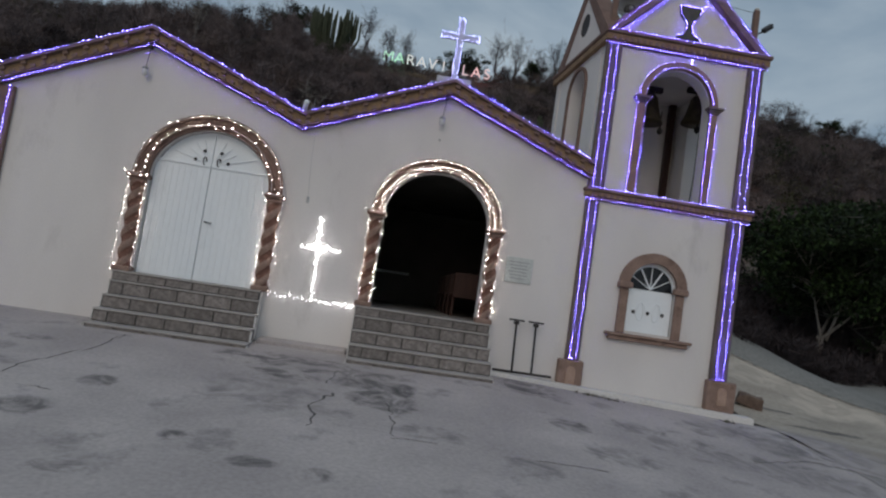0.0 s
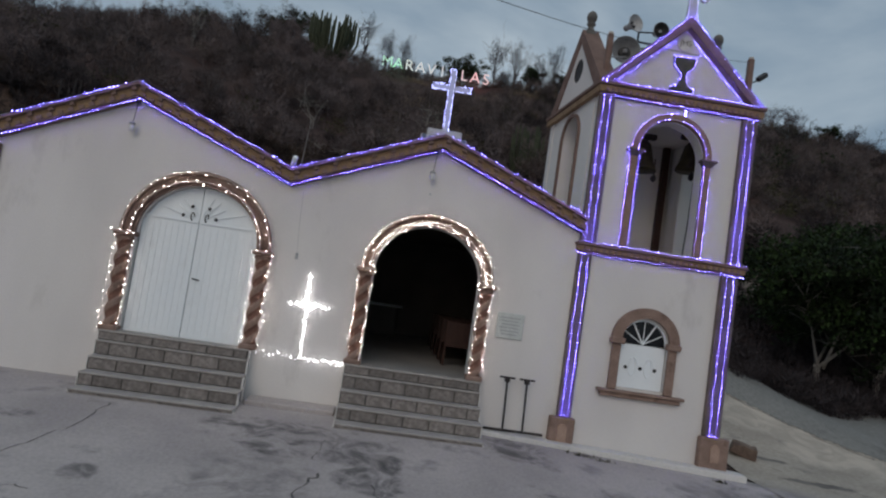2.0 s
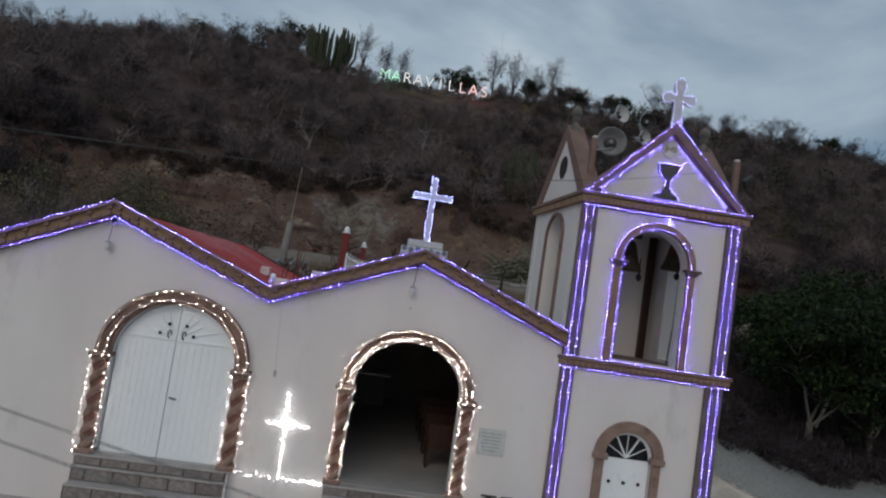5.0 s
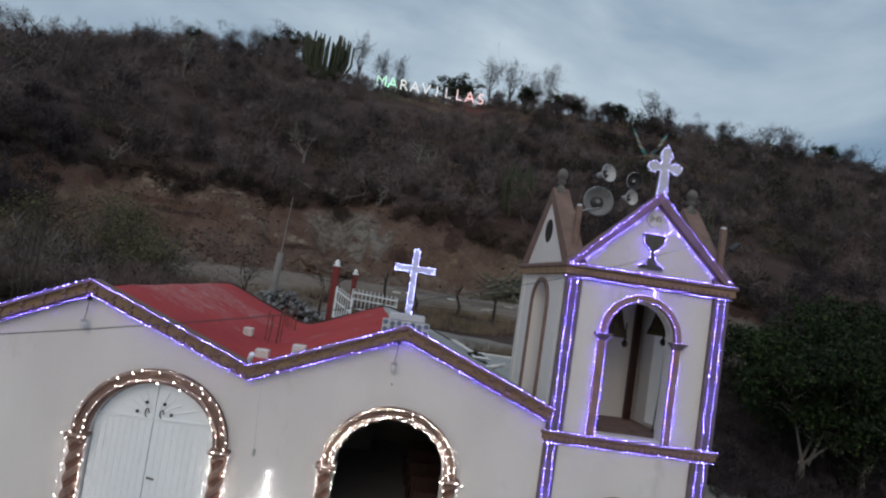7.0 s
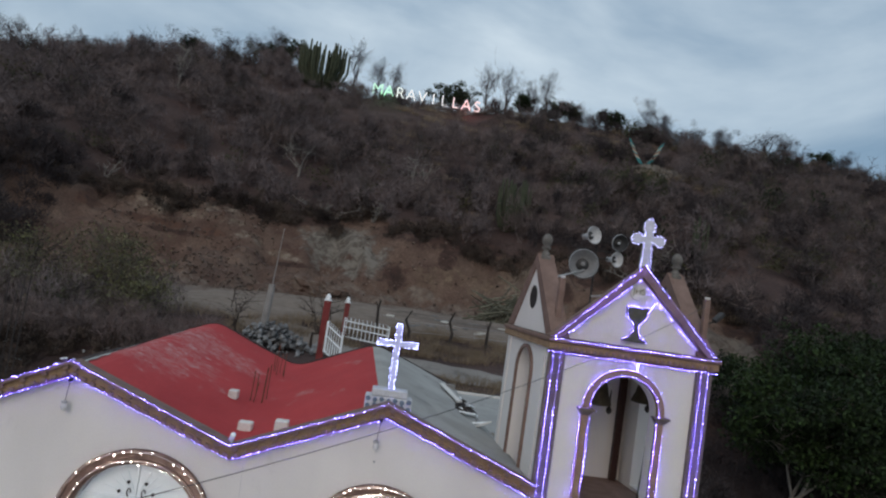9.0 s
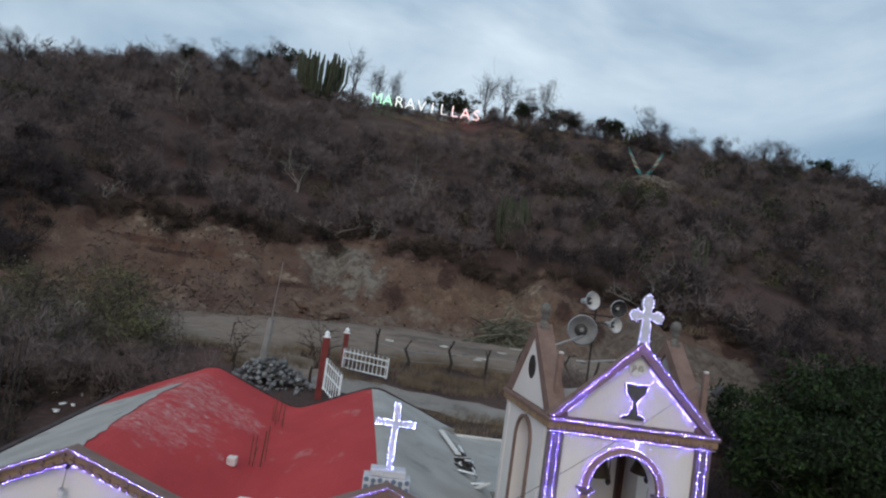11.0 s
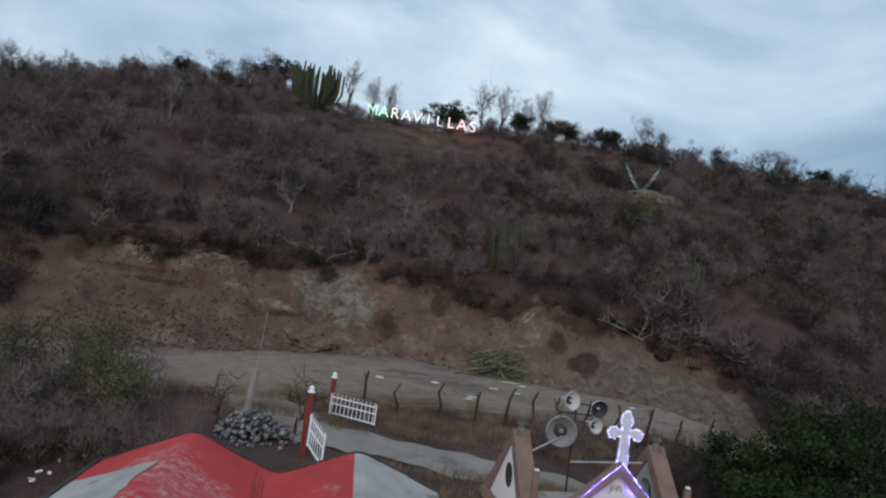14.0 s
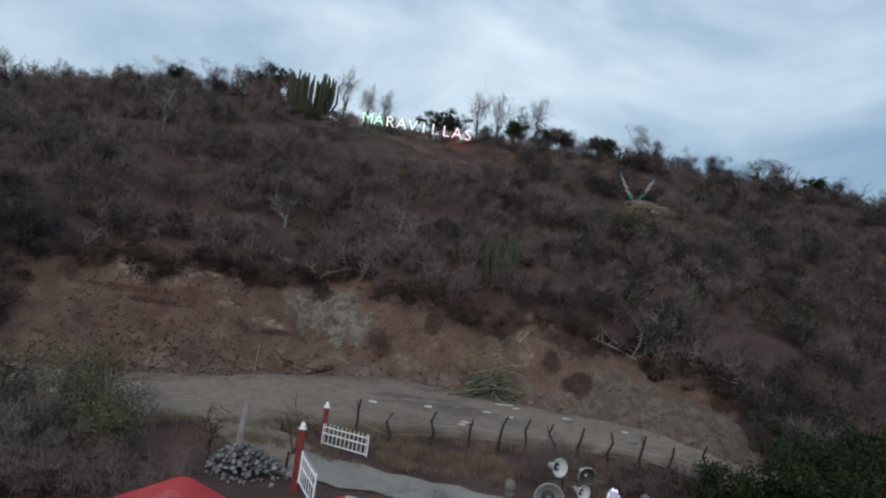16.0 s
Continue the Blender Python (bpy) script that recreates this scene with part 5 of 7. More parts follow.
part("arm", tube(bmesh.new(), [(8.44, 0.38, 6.48), (8.62, 0.38, 6.58)], 0.016, sides=5), IRON, th)


def gable_lamp(x, z):
    th = thing("wall_lamp", (x, 0, z), "small caged bulb lamp on a thin pipe under the gable", "lamp", "gable lamps")
    part("junction_box", boxbm(x - 0.03, x + 0.03, -0.17, -0.08, z + 0.02, z + 0.08, bevel=0.008), IRON, th)
    part("pipe", tube(bmesh.new(), [(x, -0.13, z + 0.03), (x - 0.03, -0.13, z - 0.31)], 0.006, sides=5), IRON, th)
    part("socket", lathe(bmesh.new(), [(0.05, z - 0.345), (0.055, z - 0.33), (0.045, z - 0.31)], (x - 0.035, -0.13, 0), sides=10), GALV, th)
    part("bulb", lathe(bmesh.new(), [(0.01, z - 0.475), (0.035, z - 0.465), (0.052, z - 0.42), (0.045, z - 0.37), (0.035, z - 0.347)], (x - 0.035, -0.13, 0), sides=14), surface("milky_bulb", (0.6, 0.6, 0.6), (0.66, 0.66, 0.66), 5, 40, 0.2, 0.0), th, smooth=True)


gable_lamp(-2.85, 3.93)
gable_lamp(2.50, 3.93)
single("junction_box", boxbm(2.465, 2.50, -0.03, -0.002, 3.20, 3.235, bevel=0.006), GALV, "small electric box on the gable wall", "box")
single("junction_box", boxbm(0.26, 0.305, -0.03, -0.002, 1.68, 1.79, bevel=0.006), GALV, "small electric switch box on the wall", "box")
single("wall_cable", tube(bmesh.new(), [(0.22, -0.008, 2.9), (0.24, -0.008, 2.3), (0.28, -0.008, 1.79)], 0.0022, sides=4), GALV, "thin grey cable down the wall", "cable")

th = thing("security_camera", (-0.05, -0.15, 3.3), "white bullet camera at the roof valley", "camera")
part("housing", lathe(bmesh.new(), [(0.04, -0.14), (0.045, -0.12), (0.045, 0.1), (0.03, 0.12)], (-0.0, -0.2, 3.39), (0.25, -0.8, 0.55), 12), WHITE, th, smooth=True)
part("bracket", tube(bmesh.new(), [(-0.02, -0.1, 3.2), (-0.01, -0.14, 3.35)], 0.018, sides=6), WHITE, th)
for x, y, w in ((-0.02, 1.0, 0.13), (0.72, 0.45, 0.12), (-0.73, 3.0, 0.1)):
    z = roof_z(x, y)
    single("pale_block", boxbm(x - w, x + w, y - 0.11, y + 0.11, z - 0.02, z + 0.17, bevel=0.015), KERB, "pale block lying on the red roof", "block")


def rebar_bunch(x, y, n, dx, dy):
    th = thing("rebar_bunch", (x, y, roof_z(x)), "rusty starter bars sticking out of the roof", "rebar")
    for k in range(n):
        a, b = x + random.uniform(-dx, dx), y + random.uniform(-dy, dy)
        part("bar", tube(bmesh.new(), [(a, b, roof_z(a, b) - 0.03), (a + random.gauss(0.02, 0.02), b + random.gauss(0, 0.02), roof_z(a, b) + random.uniform(0.42, 0.85))], 0.012, sides=5), RUST, th)


rebar_bunch(-0.32, 3.8, 6, 0.16, 0.3)
rebar_bunch(-0.5, 8.0, 6, 0.2, 0.5)
z = float(height(-6.4, 4.5))
th = thing("rebar_cage", (-6.4, 4.5, z), "tall dark column cage of steel bars beside the church", "rebar")
for dx, dy in ((-0.13, -0.13), (0.13, -0.13), (-0.13, 0.13), (0.13, 0.13)):
    part("bar", tube(bmesh.new(), [(-6.4 + dx, 4.5 + dy, z - 0.1), (-6.4 + dx * 1.1, 4.5 + dy, 3.4), (-6.4 + dx * 1.3 + random.gauss(0.02, 0.04), 4.5 + dy, 5.15 + random.gauss(0, 0.15))], 0.013, sides=5), IRON, th)
for k in range(12):
    h = z + 0.2 + 0.27 * k
    part("stirrup", tube(bmesh.new(), [(-6.54, 4.36, h), (-6.26, 4.36, h), (-6.26, 4.64, h), (-6.54, 4.64, h), (-6.54, 4.36, h)], 0.006, sides=4), IRON, th)
for k in range(26):
    x, y = random.uniform(-10.5, -6.6), random.uniform(5.5, 12.0)
    w, q = random.uniform(0.05, 0.16), random.uniform(0.03, 0.07)
    b = boxbm(-w, w, -q, q, -0.02, 0.03, bevel=0.008)
    b.transform(pose(x, y, float(height(x, y)) + 0.02, random.gauss(0, 8), random.gauss(0, 8), random.uniform(0, 180)))
    single("litter_piece", b, random.choice([KERB, WHITE, GALV]), "pale scrap lying on the dirt beside the church", "litter", group="litter on the yard")
annex = part("annex_roof", boxbm(5.05, 6.62, 4.36, 9.9, 2.98, 3.10, bevel=0.01), ROOF_GREY, church, "lower grey concrete roof slab behind the tower")
part("roof_kerb", boxbm(4.95, 6.62, 9.905, 10.02, 2.98, 3.16, bevel=0.01), KERB, annex)
part("annex_wall", boxbm(6.3, 6.5, 4.36, 9.88, -1.0, 2.978), PLASTER, church)
th = thing("scrap_pile", (4.6, 6.5, 3.4), "plastic pipes, planks and scrap lying on the grey roof", "scrap")
for name, a, b, r, mat in (("plank", (4.36, 8.35), (4.66, 6.0), 0.075, KERB), ("plank", (4.5, 8.0), (4.78, 6.2), 0.05, WOOD), ("plank", (4.62, 7.3), (4.86, 4.8), 0.06, WOOD), ("pipe", (4.86, 7.5), (4.98, 5.0), 0.035, WHITE), ("pipe", (4.7, 6.6), (5.0, 4.6), 0.028, GALV), ("pipe", (4.92, 6.3), (4.6, 5.2), 0.026, WHITE)):
    ends = [Vector((q[0], q[1], roof_z(*q) + r + 0.02)) for q in (a, b)]
    if name == "pipe":
        part(name, tube(bmesh.new(), ends, r, sides=7), mat, th)
    else:
        d = (ends[1] - ends[0])
        bm = boxbm(-r, r, 0.0, d.length, -0.02, 0.02, bevel=0.006)
        bm.transform(Matrix.Translation(ends[0]) @ d.to_track_quat("Y", "Z").to_matrix().to_4x4())
        part(name, bm, mat, th)
for k in range(16):
    y = random.uniform(3.4, 6.6)
    x = 4.75 + 0.12 * (6.6 - y) / 3 + random.uniform(-0.22, 0.2)
    w, l = random.uniform(0.04, 0.12), random.uniform(0.1, 0.32)
    b = boxbm(-w, w, -l, l, -0.02, 0.02, bevel=0.005)
    b.transform(pose(x, y, roof_z(x, y) + 0.05 + 0.006 * k, random.gauss(0, 10), 20, random.uniform(0, 180)))
    part("scrap_piece", b, random.choice([GALV, WOOD, KERB, IRON, WHITE]), th)

# plaque and stand by the wall
th = thing("wall_plaque", (4.28, -0.02, 1.05), "pale grey-green stone plaque on the wall", "plaque")
part("slab", boxbm(4.03, 4.53, -0.03, -0.002, 0.82, 1.29, bevel=0.006), PLAQUE, th)
for k in range(6):
    part("inscription_bar", boxbm(4.09 + 0.02 * (k % 3), 4.46 - 0.03 * (k % 2), -0.034, -0.031, 1.19 - 0.06 * k, 1.21 - 0.06 * k), GALV, th)
th = thing("metal_stand", (4.55, -0.2, -0.8), "two dark T-headed iron posts on a floor rail", "stand")
part("rail", boxbm(4.02, 5.1, -0.23, -0.17, -0.80, -0.76, bevel=0.006), IRON, th)
for x in (4.34, 4.70):
    post = part("post", tube(bmesh.new(), [(x + 0.03, -0.2, -0.77), (x, -0.2, 0.13)], 0.02, sides=6), IRON, th)
    part("head", boxbm(x - 0.14, x + 0.14, -0.22, -0.18, 0.132, 0.165, bevel=0.006), IRON, post)
    part("collar", boxbm(x - 0.05, x + 0.05, -0.225, -0.175, 0.07, 0.128, bevel=0.006), IRON, post)
bm = bmesh.new()
box(bm, -0.27, 0.25, -0.17, 0.17, -0.13, 0.16, bevel=0.02)
bmesh.ops.subdivide_edges(bm, edges=bm.edges[:], cuts=3, use_grid_fill=True)
for v in bm.verts:
    v.co.z *= 0.75 + 0.5 * (v.co.x + 0.27)
    v.co += 0.05 * Vector((noise.noise(v.co * 4), noise.noise(v.co * 4 + Vector((7, 0, 0))), noise.noise(v.co * 4 + Vector((0, 9, 0)))))
bm.transform(pose(9.86, 1.5, float(height(9.86, 1.5)) + 0.11, 6, 10, -24))
single("broken_stone", bm, RUBBLE, "broken block of brown carved stone lying by the tower corner", "stone")
for x, y, s in ((5.7, -0.62, 1.0), (6.1, -0.75, 0.6), (8.2, -0.7, 0.5)):
    v, f = [], []
    n = int(60 * s)
    P = np.random.normal(0, [0.14 * s, 0.06 * s, 0], (n, 3)) + [x, y, 0]
    T = P + np.random.normal(0, [0.05, 0.05, 0], (n, 3)) + np.stack([np.zeros(n), np.zeros(n), np.random.uniform(0.02, 0.07, n)], 1)
    P[:, 2] = height(P[:, 0], P[:, 1])
    T[:, 2] += P[:, 2]
    q = np.random.normal(0, 0.008, (n, 3)) * [1, 1, 0] + [0.006, 0, 0]
    ob = raw("weed_tuft", np.stack([P, P + q, P + q[:, [1, 0, 2]], T], 1).reshape(-1, 3), (np.array([[0, 1, 3], [1, 2, 3], [2, 0, 3]])[None] + (np.arange(n) * 4)[:, None, None]).reshape(-1, 3), LEAF_DRY)
    tagged(ob, "low dry weeds growing at the kerb", "weeds", kind="stuff")

# ---- light strings ----
def arc_line(cx, cz, r, rise, y, a0=0.0, a1=math.pi, n=28):
    return [(cx + r * math.cos(a0 + (a1 - a0) * k / n), y, cz + rise * math.sin(a0 + (a1 - a0) * k / n)) for k in range(n + 1)]


light_string([[(u, -0.31, v + 0.01) for u, v in CORNICE]], 0.074, 0.0041, PURPLE, "violet light string along the top edge of the gable cornice")
light_string([[(u, -0.14, v - 0.275) for u, v in CORNICE]], 0.074, 0.0041, PURPLE, "violet light string along the lower edge of the gable cornice")
for x0, x1 in ((-5.33, -5.10),):
    light_string([[(x0, -0.105, 2.85), (x0 + 0.02, -0.105, -0.6)], [(x1, -0.105, 2.9), (x1, -0.105, -0.6)]], 0.074, 0.0041, PURPLE, "violet light strings down the corner pilaster")
for x0, x1 in ((5.41, 5.54), (8.21, 8.35)):
    light_string([[(x0, -0.095, 2.56), (x0 + 0.01, -0.095, -0.40), (x1, -0.095, -0.40), (x1, -0.095, 2.56)]], 0.074, 0.0041, PURPLE, "violet light string looped down a tower pilaster")
for x0, x1 in ((5.43, 5.56), (8.25, 8.38)):
    light_string([[(x0, -0.095, 5.58), (x0, -0.095, 2.82)], [(x1, -0.095, 5.58), (x1, -0.095, 2.82)]], 0.074, 0.0041, PURPLE, "violet light strings down an upper tower pilaster")
for z, out in ((2.80, 0.14), (2.585, 0.07), (5.845, 0.185), (5.605, 0.085)):
    light_string([[(X0 - 0.06, -out, z), (X1 + 0.07, -out, z)]], 0.074, 0.0041, PURPLE, "violet light string along a tower cornice")
light_string([[(X0 + 0.02, -0.11, ZG + 0.02), (XC, -0.11, ZA + 0.06), (X1 - 0.02, -0.11, ZG + 0.02)]], 0.074, 0.0041, PURPLE, "violet light string over the tower gable")
light_string([[(X0 + 0.26, 0.07, ZG + 0.06), (XC, 0.07, ZA - 0.22), (X1 - 0.26, 0.07, ZG + 0.06)]], 0.074, 0.0041, PURPLE, "violet light string inside the tower gable")
light_string([[(6.08, -0.05, 2.84), (6.08, -0.05, 4.55), (6.0, -0.19, 4.66)], arc_line(6.87, 4.68, 0.78, 0.78, -0.06), [(7.67, -0.05, 2.84), (7.66, -0.05, 4.55), (7.74, -0.19, 4.66)]], 0.070, 0.0041, PURPLE, "violet light string round the outside of the belfry arch")
light_string([[(6.235, -0.11, 2.84), (6.235, -0.11, 4.55), (6.31, -0.19, 4.66)], arc_line(6.87, 4.68, 0.665, 0.665, -0.11), [(7.505, -0.11, 2.84), (7.505, -0.11, 4.55)]], 0.070, 0.0041, PURPLE, "violet light string round the inside of the belfry arch")
light_string([[(6.94 + s * u, 0.02, CH + 1.1 * v) for u, v in chal[1:-1]] for s in (-1, 1)] + [[(6.72, 0.02, CH + 0.66), (7.16, 0.02, CH + 0.66), (7.28, 0.06, 6.74), (7.38, 0.06, 6.70)]], 0.040, 0.0036, PURPLE, "violet light string tracing the chalice")
light_string([[(7.05, -0.02, 5.58), (7.07, -0.02, 5.44)]], 0.03, 0.0052, PURPLE, "short violet light string between cornice and arch")
light_string([[(2.545, 0.24, 4.50), (2.54, 0.24, 5.265), (2.235, 0.24, 5.265), (2.235, 0.24, 5.37), (2.54, 0.24, 5.37), (2.54, 0.24, 5.68), (2.645, 0.24, 5.68), (2.645, 0.24, 5.37), (2.955, 0.24, 5.37), (2.955, 0.24, 5.265), (2.645, 0.24, 5.265), (2.64, 0.24, 4.50)]],
             0.045, 0.0075, glow("pale_blue_led", (0.36, 0.40, 1.0), 20.0), "pale blue light string outlining the gable cross")
light_string([CROSS_OUT + [CROSS_OUT[0]]], 0.042, 0.0075, glow("pale_violet_led", (0.42, 0.42, 1.0), 8.0), "pale light string outlining the tower cross")

# warm strings on the doors: columns, capitals and arches
for cx, half, rise, outer, cols, rad, step, w in ((A_X, 1.055, 0.965, 1.30, (-2.67, -0.28), 0.0050, 0.115, 0.15), (B_X, 0.975, 0.885, 1.19, (1.555, 3.745), 0.0044, 0.062, 0.11)):
    lines = []
    for x in cols:
        for s in (-1, 1):
            lines.append([(x + s * w + random.gauss(0, 0.01), -0.14 + random.gauss(0, 0.01), z) for z in np.linspace(0.02, 1.58, 9)])
        lines.append([(x - 0.19, -0.24, 1.70), (x + 0.19, -0.24, 1.70)])
    lines.append(arc_line(cx, 1.735, outer - 0.02, rise + outer - half - 0.02, -0.155))
    lines.append(arc_line(cx, 1.735, half + 0.07, rise + 0.07, -0.165))
    if cx == B_X:
        lines.append(arc_line(cx, 1.735, half + 0.02, rise + 0.02, -0.12))
    light_string(lines, step, rad, WARM, "warm white light strings wound round the door columns and arch", jitter=0.020)

# cross of white lights on the wall and garland at its foot
line_v = [(0.64 - 0.05 * t + random.gauss(0, 0.018), -0.04, -0.03 + 1.46 * t) for t in np.linspace(0, 1, 30)]
line_w = [(0.615 - 0.05 * t + random.gauss(0, 0.028), -0.045, 0.75 + 0.66 * t) for t in np.linspace(0, 1, 16)]
line_h = [(0.26 + 0.74 * t, -0.045, 0.90 + random.gauss(0, 0.02)) for t in np.linspace(0, 1, 18)]
line_i = [(0.42 + 0.4 * t, -0.05, 0.90 + random.gauss(0, 0.045)) for t in np.linspace(0, 1, 14)]
light_string([line_v, line_w, line_h, line_i], 0.030, 0.0088, COOL, "dense white light string shaped as a cross on the wall", jitter=0.012)
light_string([[(0.62 + 0.9 * t, -0.06, -0.04 + 0.025 * math.sin(t * 30)) for t in np.linspace(0, 1, 24)]], 0.034, 0.0095, COOL, "bright white light garland at the foot of the wall cross", jitter=0.015)
light_string([[(-0.12 + 0.74 * t, -0.06, -0.03 + 0.03 * math.sin(t * 17)) for t in np.linspace(0, 1, 14)]], 0.09, 0.0095, COOL, "sparse white light garland along the wall", jitter=0.02)

# ---- gate, fence, pole ----
def gate_post(x, y, z, top, half=0.13):
    th = thing("gate_post", (x, y, z), "red painted gate post with a white finial", "gate post", "gate posts")
    part("shaft", boxbm(x - half, x + half, y - half, y + half, z - 0.3, top - 0.28, bevel=0.015), POST_RED, th)
    part("finial", lathe(bmesh.new(), [(0.15, top - 0.28), (0.15, top - 0.22), (0.08, top - 0.2), (0.11, top - 0.12), (0.06, top - 0.04), (0.01, top)], (x, y, 0), sides=12), WHITE, th, "white turned finial", smooth=True)


def gate_leaf(p0, p1, z0, z1, hgt, n):
    """A leaf of welded white bars with pointed tops between two places."""
    p0, p1 = Vector((*p0, z0)), Vector((*p1, z1))
    th = thing("gate_leaf", p0, "white painted steel bar gate leaf standing open", "gate", "gate leaves")
    for h in (0.12, hgt * 0.55, hgt - 0.16):
        part("rail", tube(bmesh.new(), [p0 + Vector((0, 0, h)), p1 + Vector((0, 0, h))], 0.028, sides=4), WHITE, th)
    for k in range(n):
        q = p0.lerp(p1, (k + 0.5) / n)
        bm = bmesh.new()
        tube(bm, [q + Vector((0, 0, 0.05)), q + Vector((0, 0, hgt - 0.06)), q + Vector((0, 0, hgt + 0.03))], 0.019, 0.010, sides=4)
        part("bar", bm, WHITE, th)
    for q in (p0, p1):
        part("stile", tube(bmesh.new(), [q + Vector((0, 0, 0.04)), q + Vector((0, 0, hgt - 0.02))], 0.03, sides=4), WHITE, th)


gate_post(0.08, 13.95, 3.15, 5.62)
gate_post(0.57, 19.2, 3.53, 5.43, 0.11)
gate_leaf((0.57, 19.0), (2.66, 18.1), 3.50, 3.41, 1.00, 11)
gate_leaf((0.22, 13.75), (0.95, 12.2), 3.35, 3.05, 1.25, 7)

th = thing("utility_pole", (-2.55, 16.1, 3.6), "grey concrete utility pole among pale stones", "pole")
part("shaft", tube(bmesh.new(), [(-2.62, 16.1, 3.0), (-2.48, 16.1, 5.6)], 0.17, 0.13, sides=10), POLE, th)
part("upper_pipe", tube(bmesh.new(), [(-2.48, 16.1, 5.58), (-2.36, 16.1, 8.0)], 0.024, 0.014, sides=6), POLE, th)

FENCE = [(2.0, 20.6), (3.45, 19.5), (5.6, 20.3), (7.5, 20.5), (9.0, 20.5), (10.2, 20.3), (11.6, 20.45), (13.0, 20.4), (14.5, 20.1), (16.0, 20.0), (17.5, 19.85), (19.2, 19.8)]
for k, (x, y) in enumerate(FENCE):
    z = float(height(x, y))
    th = thing("fence_post", (x, y, z), "crooked dark weathered wooden fence post", "fence post", "roadside fence posts")
    bend, lean = random.gauss(0, 0.10), random.gauss(0.12, 0.12)
    tall = random.uniform(1.3, 1.8)
    pts = [(x, y, z - 0.2), (x + bend, y, z + tall * 0.35), (x + lean * 0.4 - bend * 0.5, y, z + tall * 0.7), (x + lean + bend * 0.5, y, z + tall)]
    part("stake", tube(bmesh.new(), pts, 0.085, 0.05, sides=7), WOOD, th)
    if k % 3 == 0:
        part("fork", tube(bmesh.new(), [(x + lean * 0.4 - bend * 0.5, y, z + tall * 0.68), (x + lean - 0.18, y + 0.05, z + tall * 0.95)], 0.04, 0.025, sides=6), WOOD, th)
for h in (0.5, 0.95):
    single("fence_wire", tube(bmesh.new(), [(x + 0.08, y, float(height(x, y)) + h) for x, y in FENCE], 0.006, sides=4), GALV, "sagging fence wire between the posts", "wire")

# cables
GREY_CABLE = surface("grey_cable_sheath", (0.11, 0.115, 0.12), (0.16, 0.165, 0.17), 5, 60, 0.6, 0.0)


def cable(line, r, label, material=CABLE):
    return single("overhead_cable", tube(bmesh.new(), [tuple(float(c) for c in line(x)) for x in np.linspace(-16, 8.39, 60)], r, sides=6), material, label, "cable")


cable(lambda x: (x, -6.87 + 0.85 * x, 4.33 + 0.17 * x + 0.0158 * x * x), 0.0045, "black overhead cable slung from the tower corner post over the plaza")
for off, fall, aside, top in ((-10.224, -0.212, -0.014, 3.308), (-10.10, -0.192, -0.05, 3.33)):
    cable(lambda x: (x * 1.4 + 4, off + aside * (x * 1.4 + 4), top + fall * (x * 1.4 + 4)), 0.0021, "thin grey service cable strung across the plaza", GREY_CABLE)


# ---- plants ----
SPIKE = np.array([[0, 1, 3], [1, 2, 3], [2, 0, 3]])


def spikes(p0, p1, r):
    """Tapered three-sided twigs from p0 to p1."""
    d = p1 - p0
    d = d / np.maximum(np.linalg.norm(d, axis=1, keepdims=True), 1e-6)
    a = np.cross(d, np.array([0.31, 0.52, 0.79]))
    a /= np.maximum(np.linalg.norm(a, axis=1, keepdims=True), 1e-6)
    b = np.cross(d, a)
    r = np.asarray(r).reshape(-1, 1)
    v = np.stack([p0 + r * a, p0 + r * (-0.5 * a + 0.87 * b), p0 + r * (-0.5 * a - 0.87 * b), p1], 1)
    return v.reshape(-1, 3), (SPIKE[None] + (np.arange(len(p0)) * 4)[:, None, None]).reshape(-1, 3)


def leaves(c, size):
    """Small folded leaves (two triangles) at random turns."""
    n = len(c)
    a = np.random.normal(size=(n, 3))
    a /= np.linalg.norm(a, axis=1, keepdims=True)
    b = np.cross(a, np.random.normal(size=(n, 3)))
    b /= np.linalg.norm(b, axis=1, keepdims=True)
    s = np.asarray(size).reshape(-1, 1) * np.ones((n, 1))
    v = np.stack([c - a * s, c + b * s * 0.45, c + a * s, c - b * s * 0.45 + np.cross(a, b) * s * 0.3], 1)
    return v.reshape(-1, 3), (np.array([[0, 1, 2], [0, 2, 3]])[None] + (np.arange(n) * 4)[:, None, None]).reshape(-1, 3)


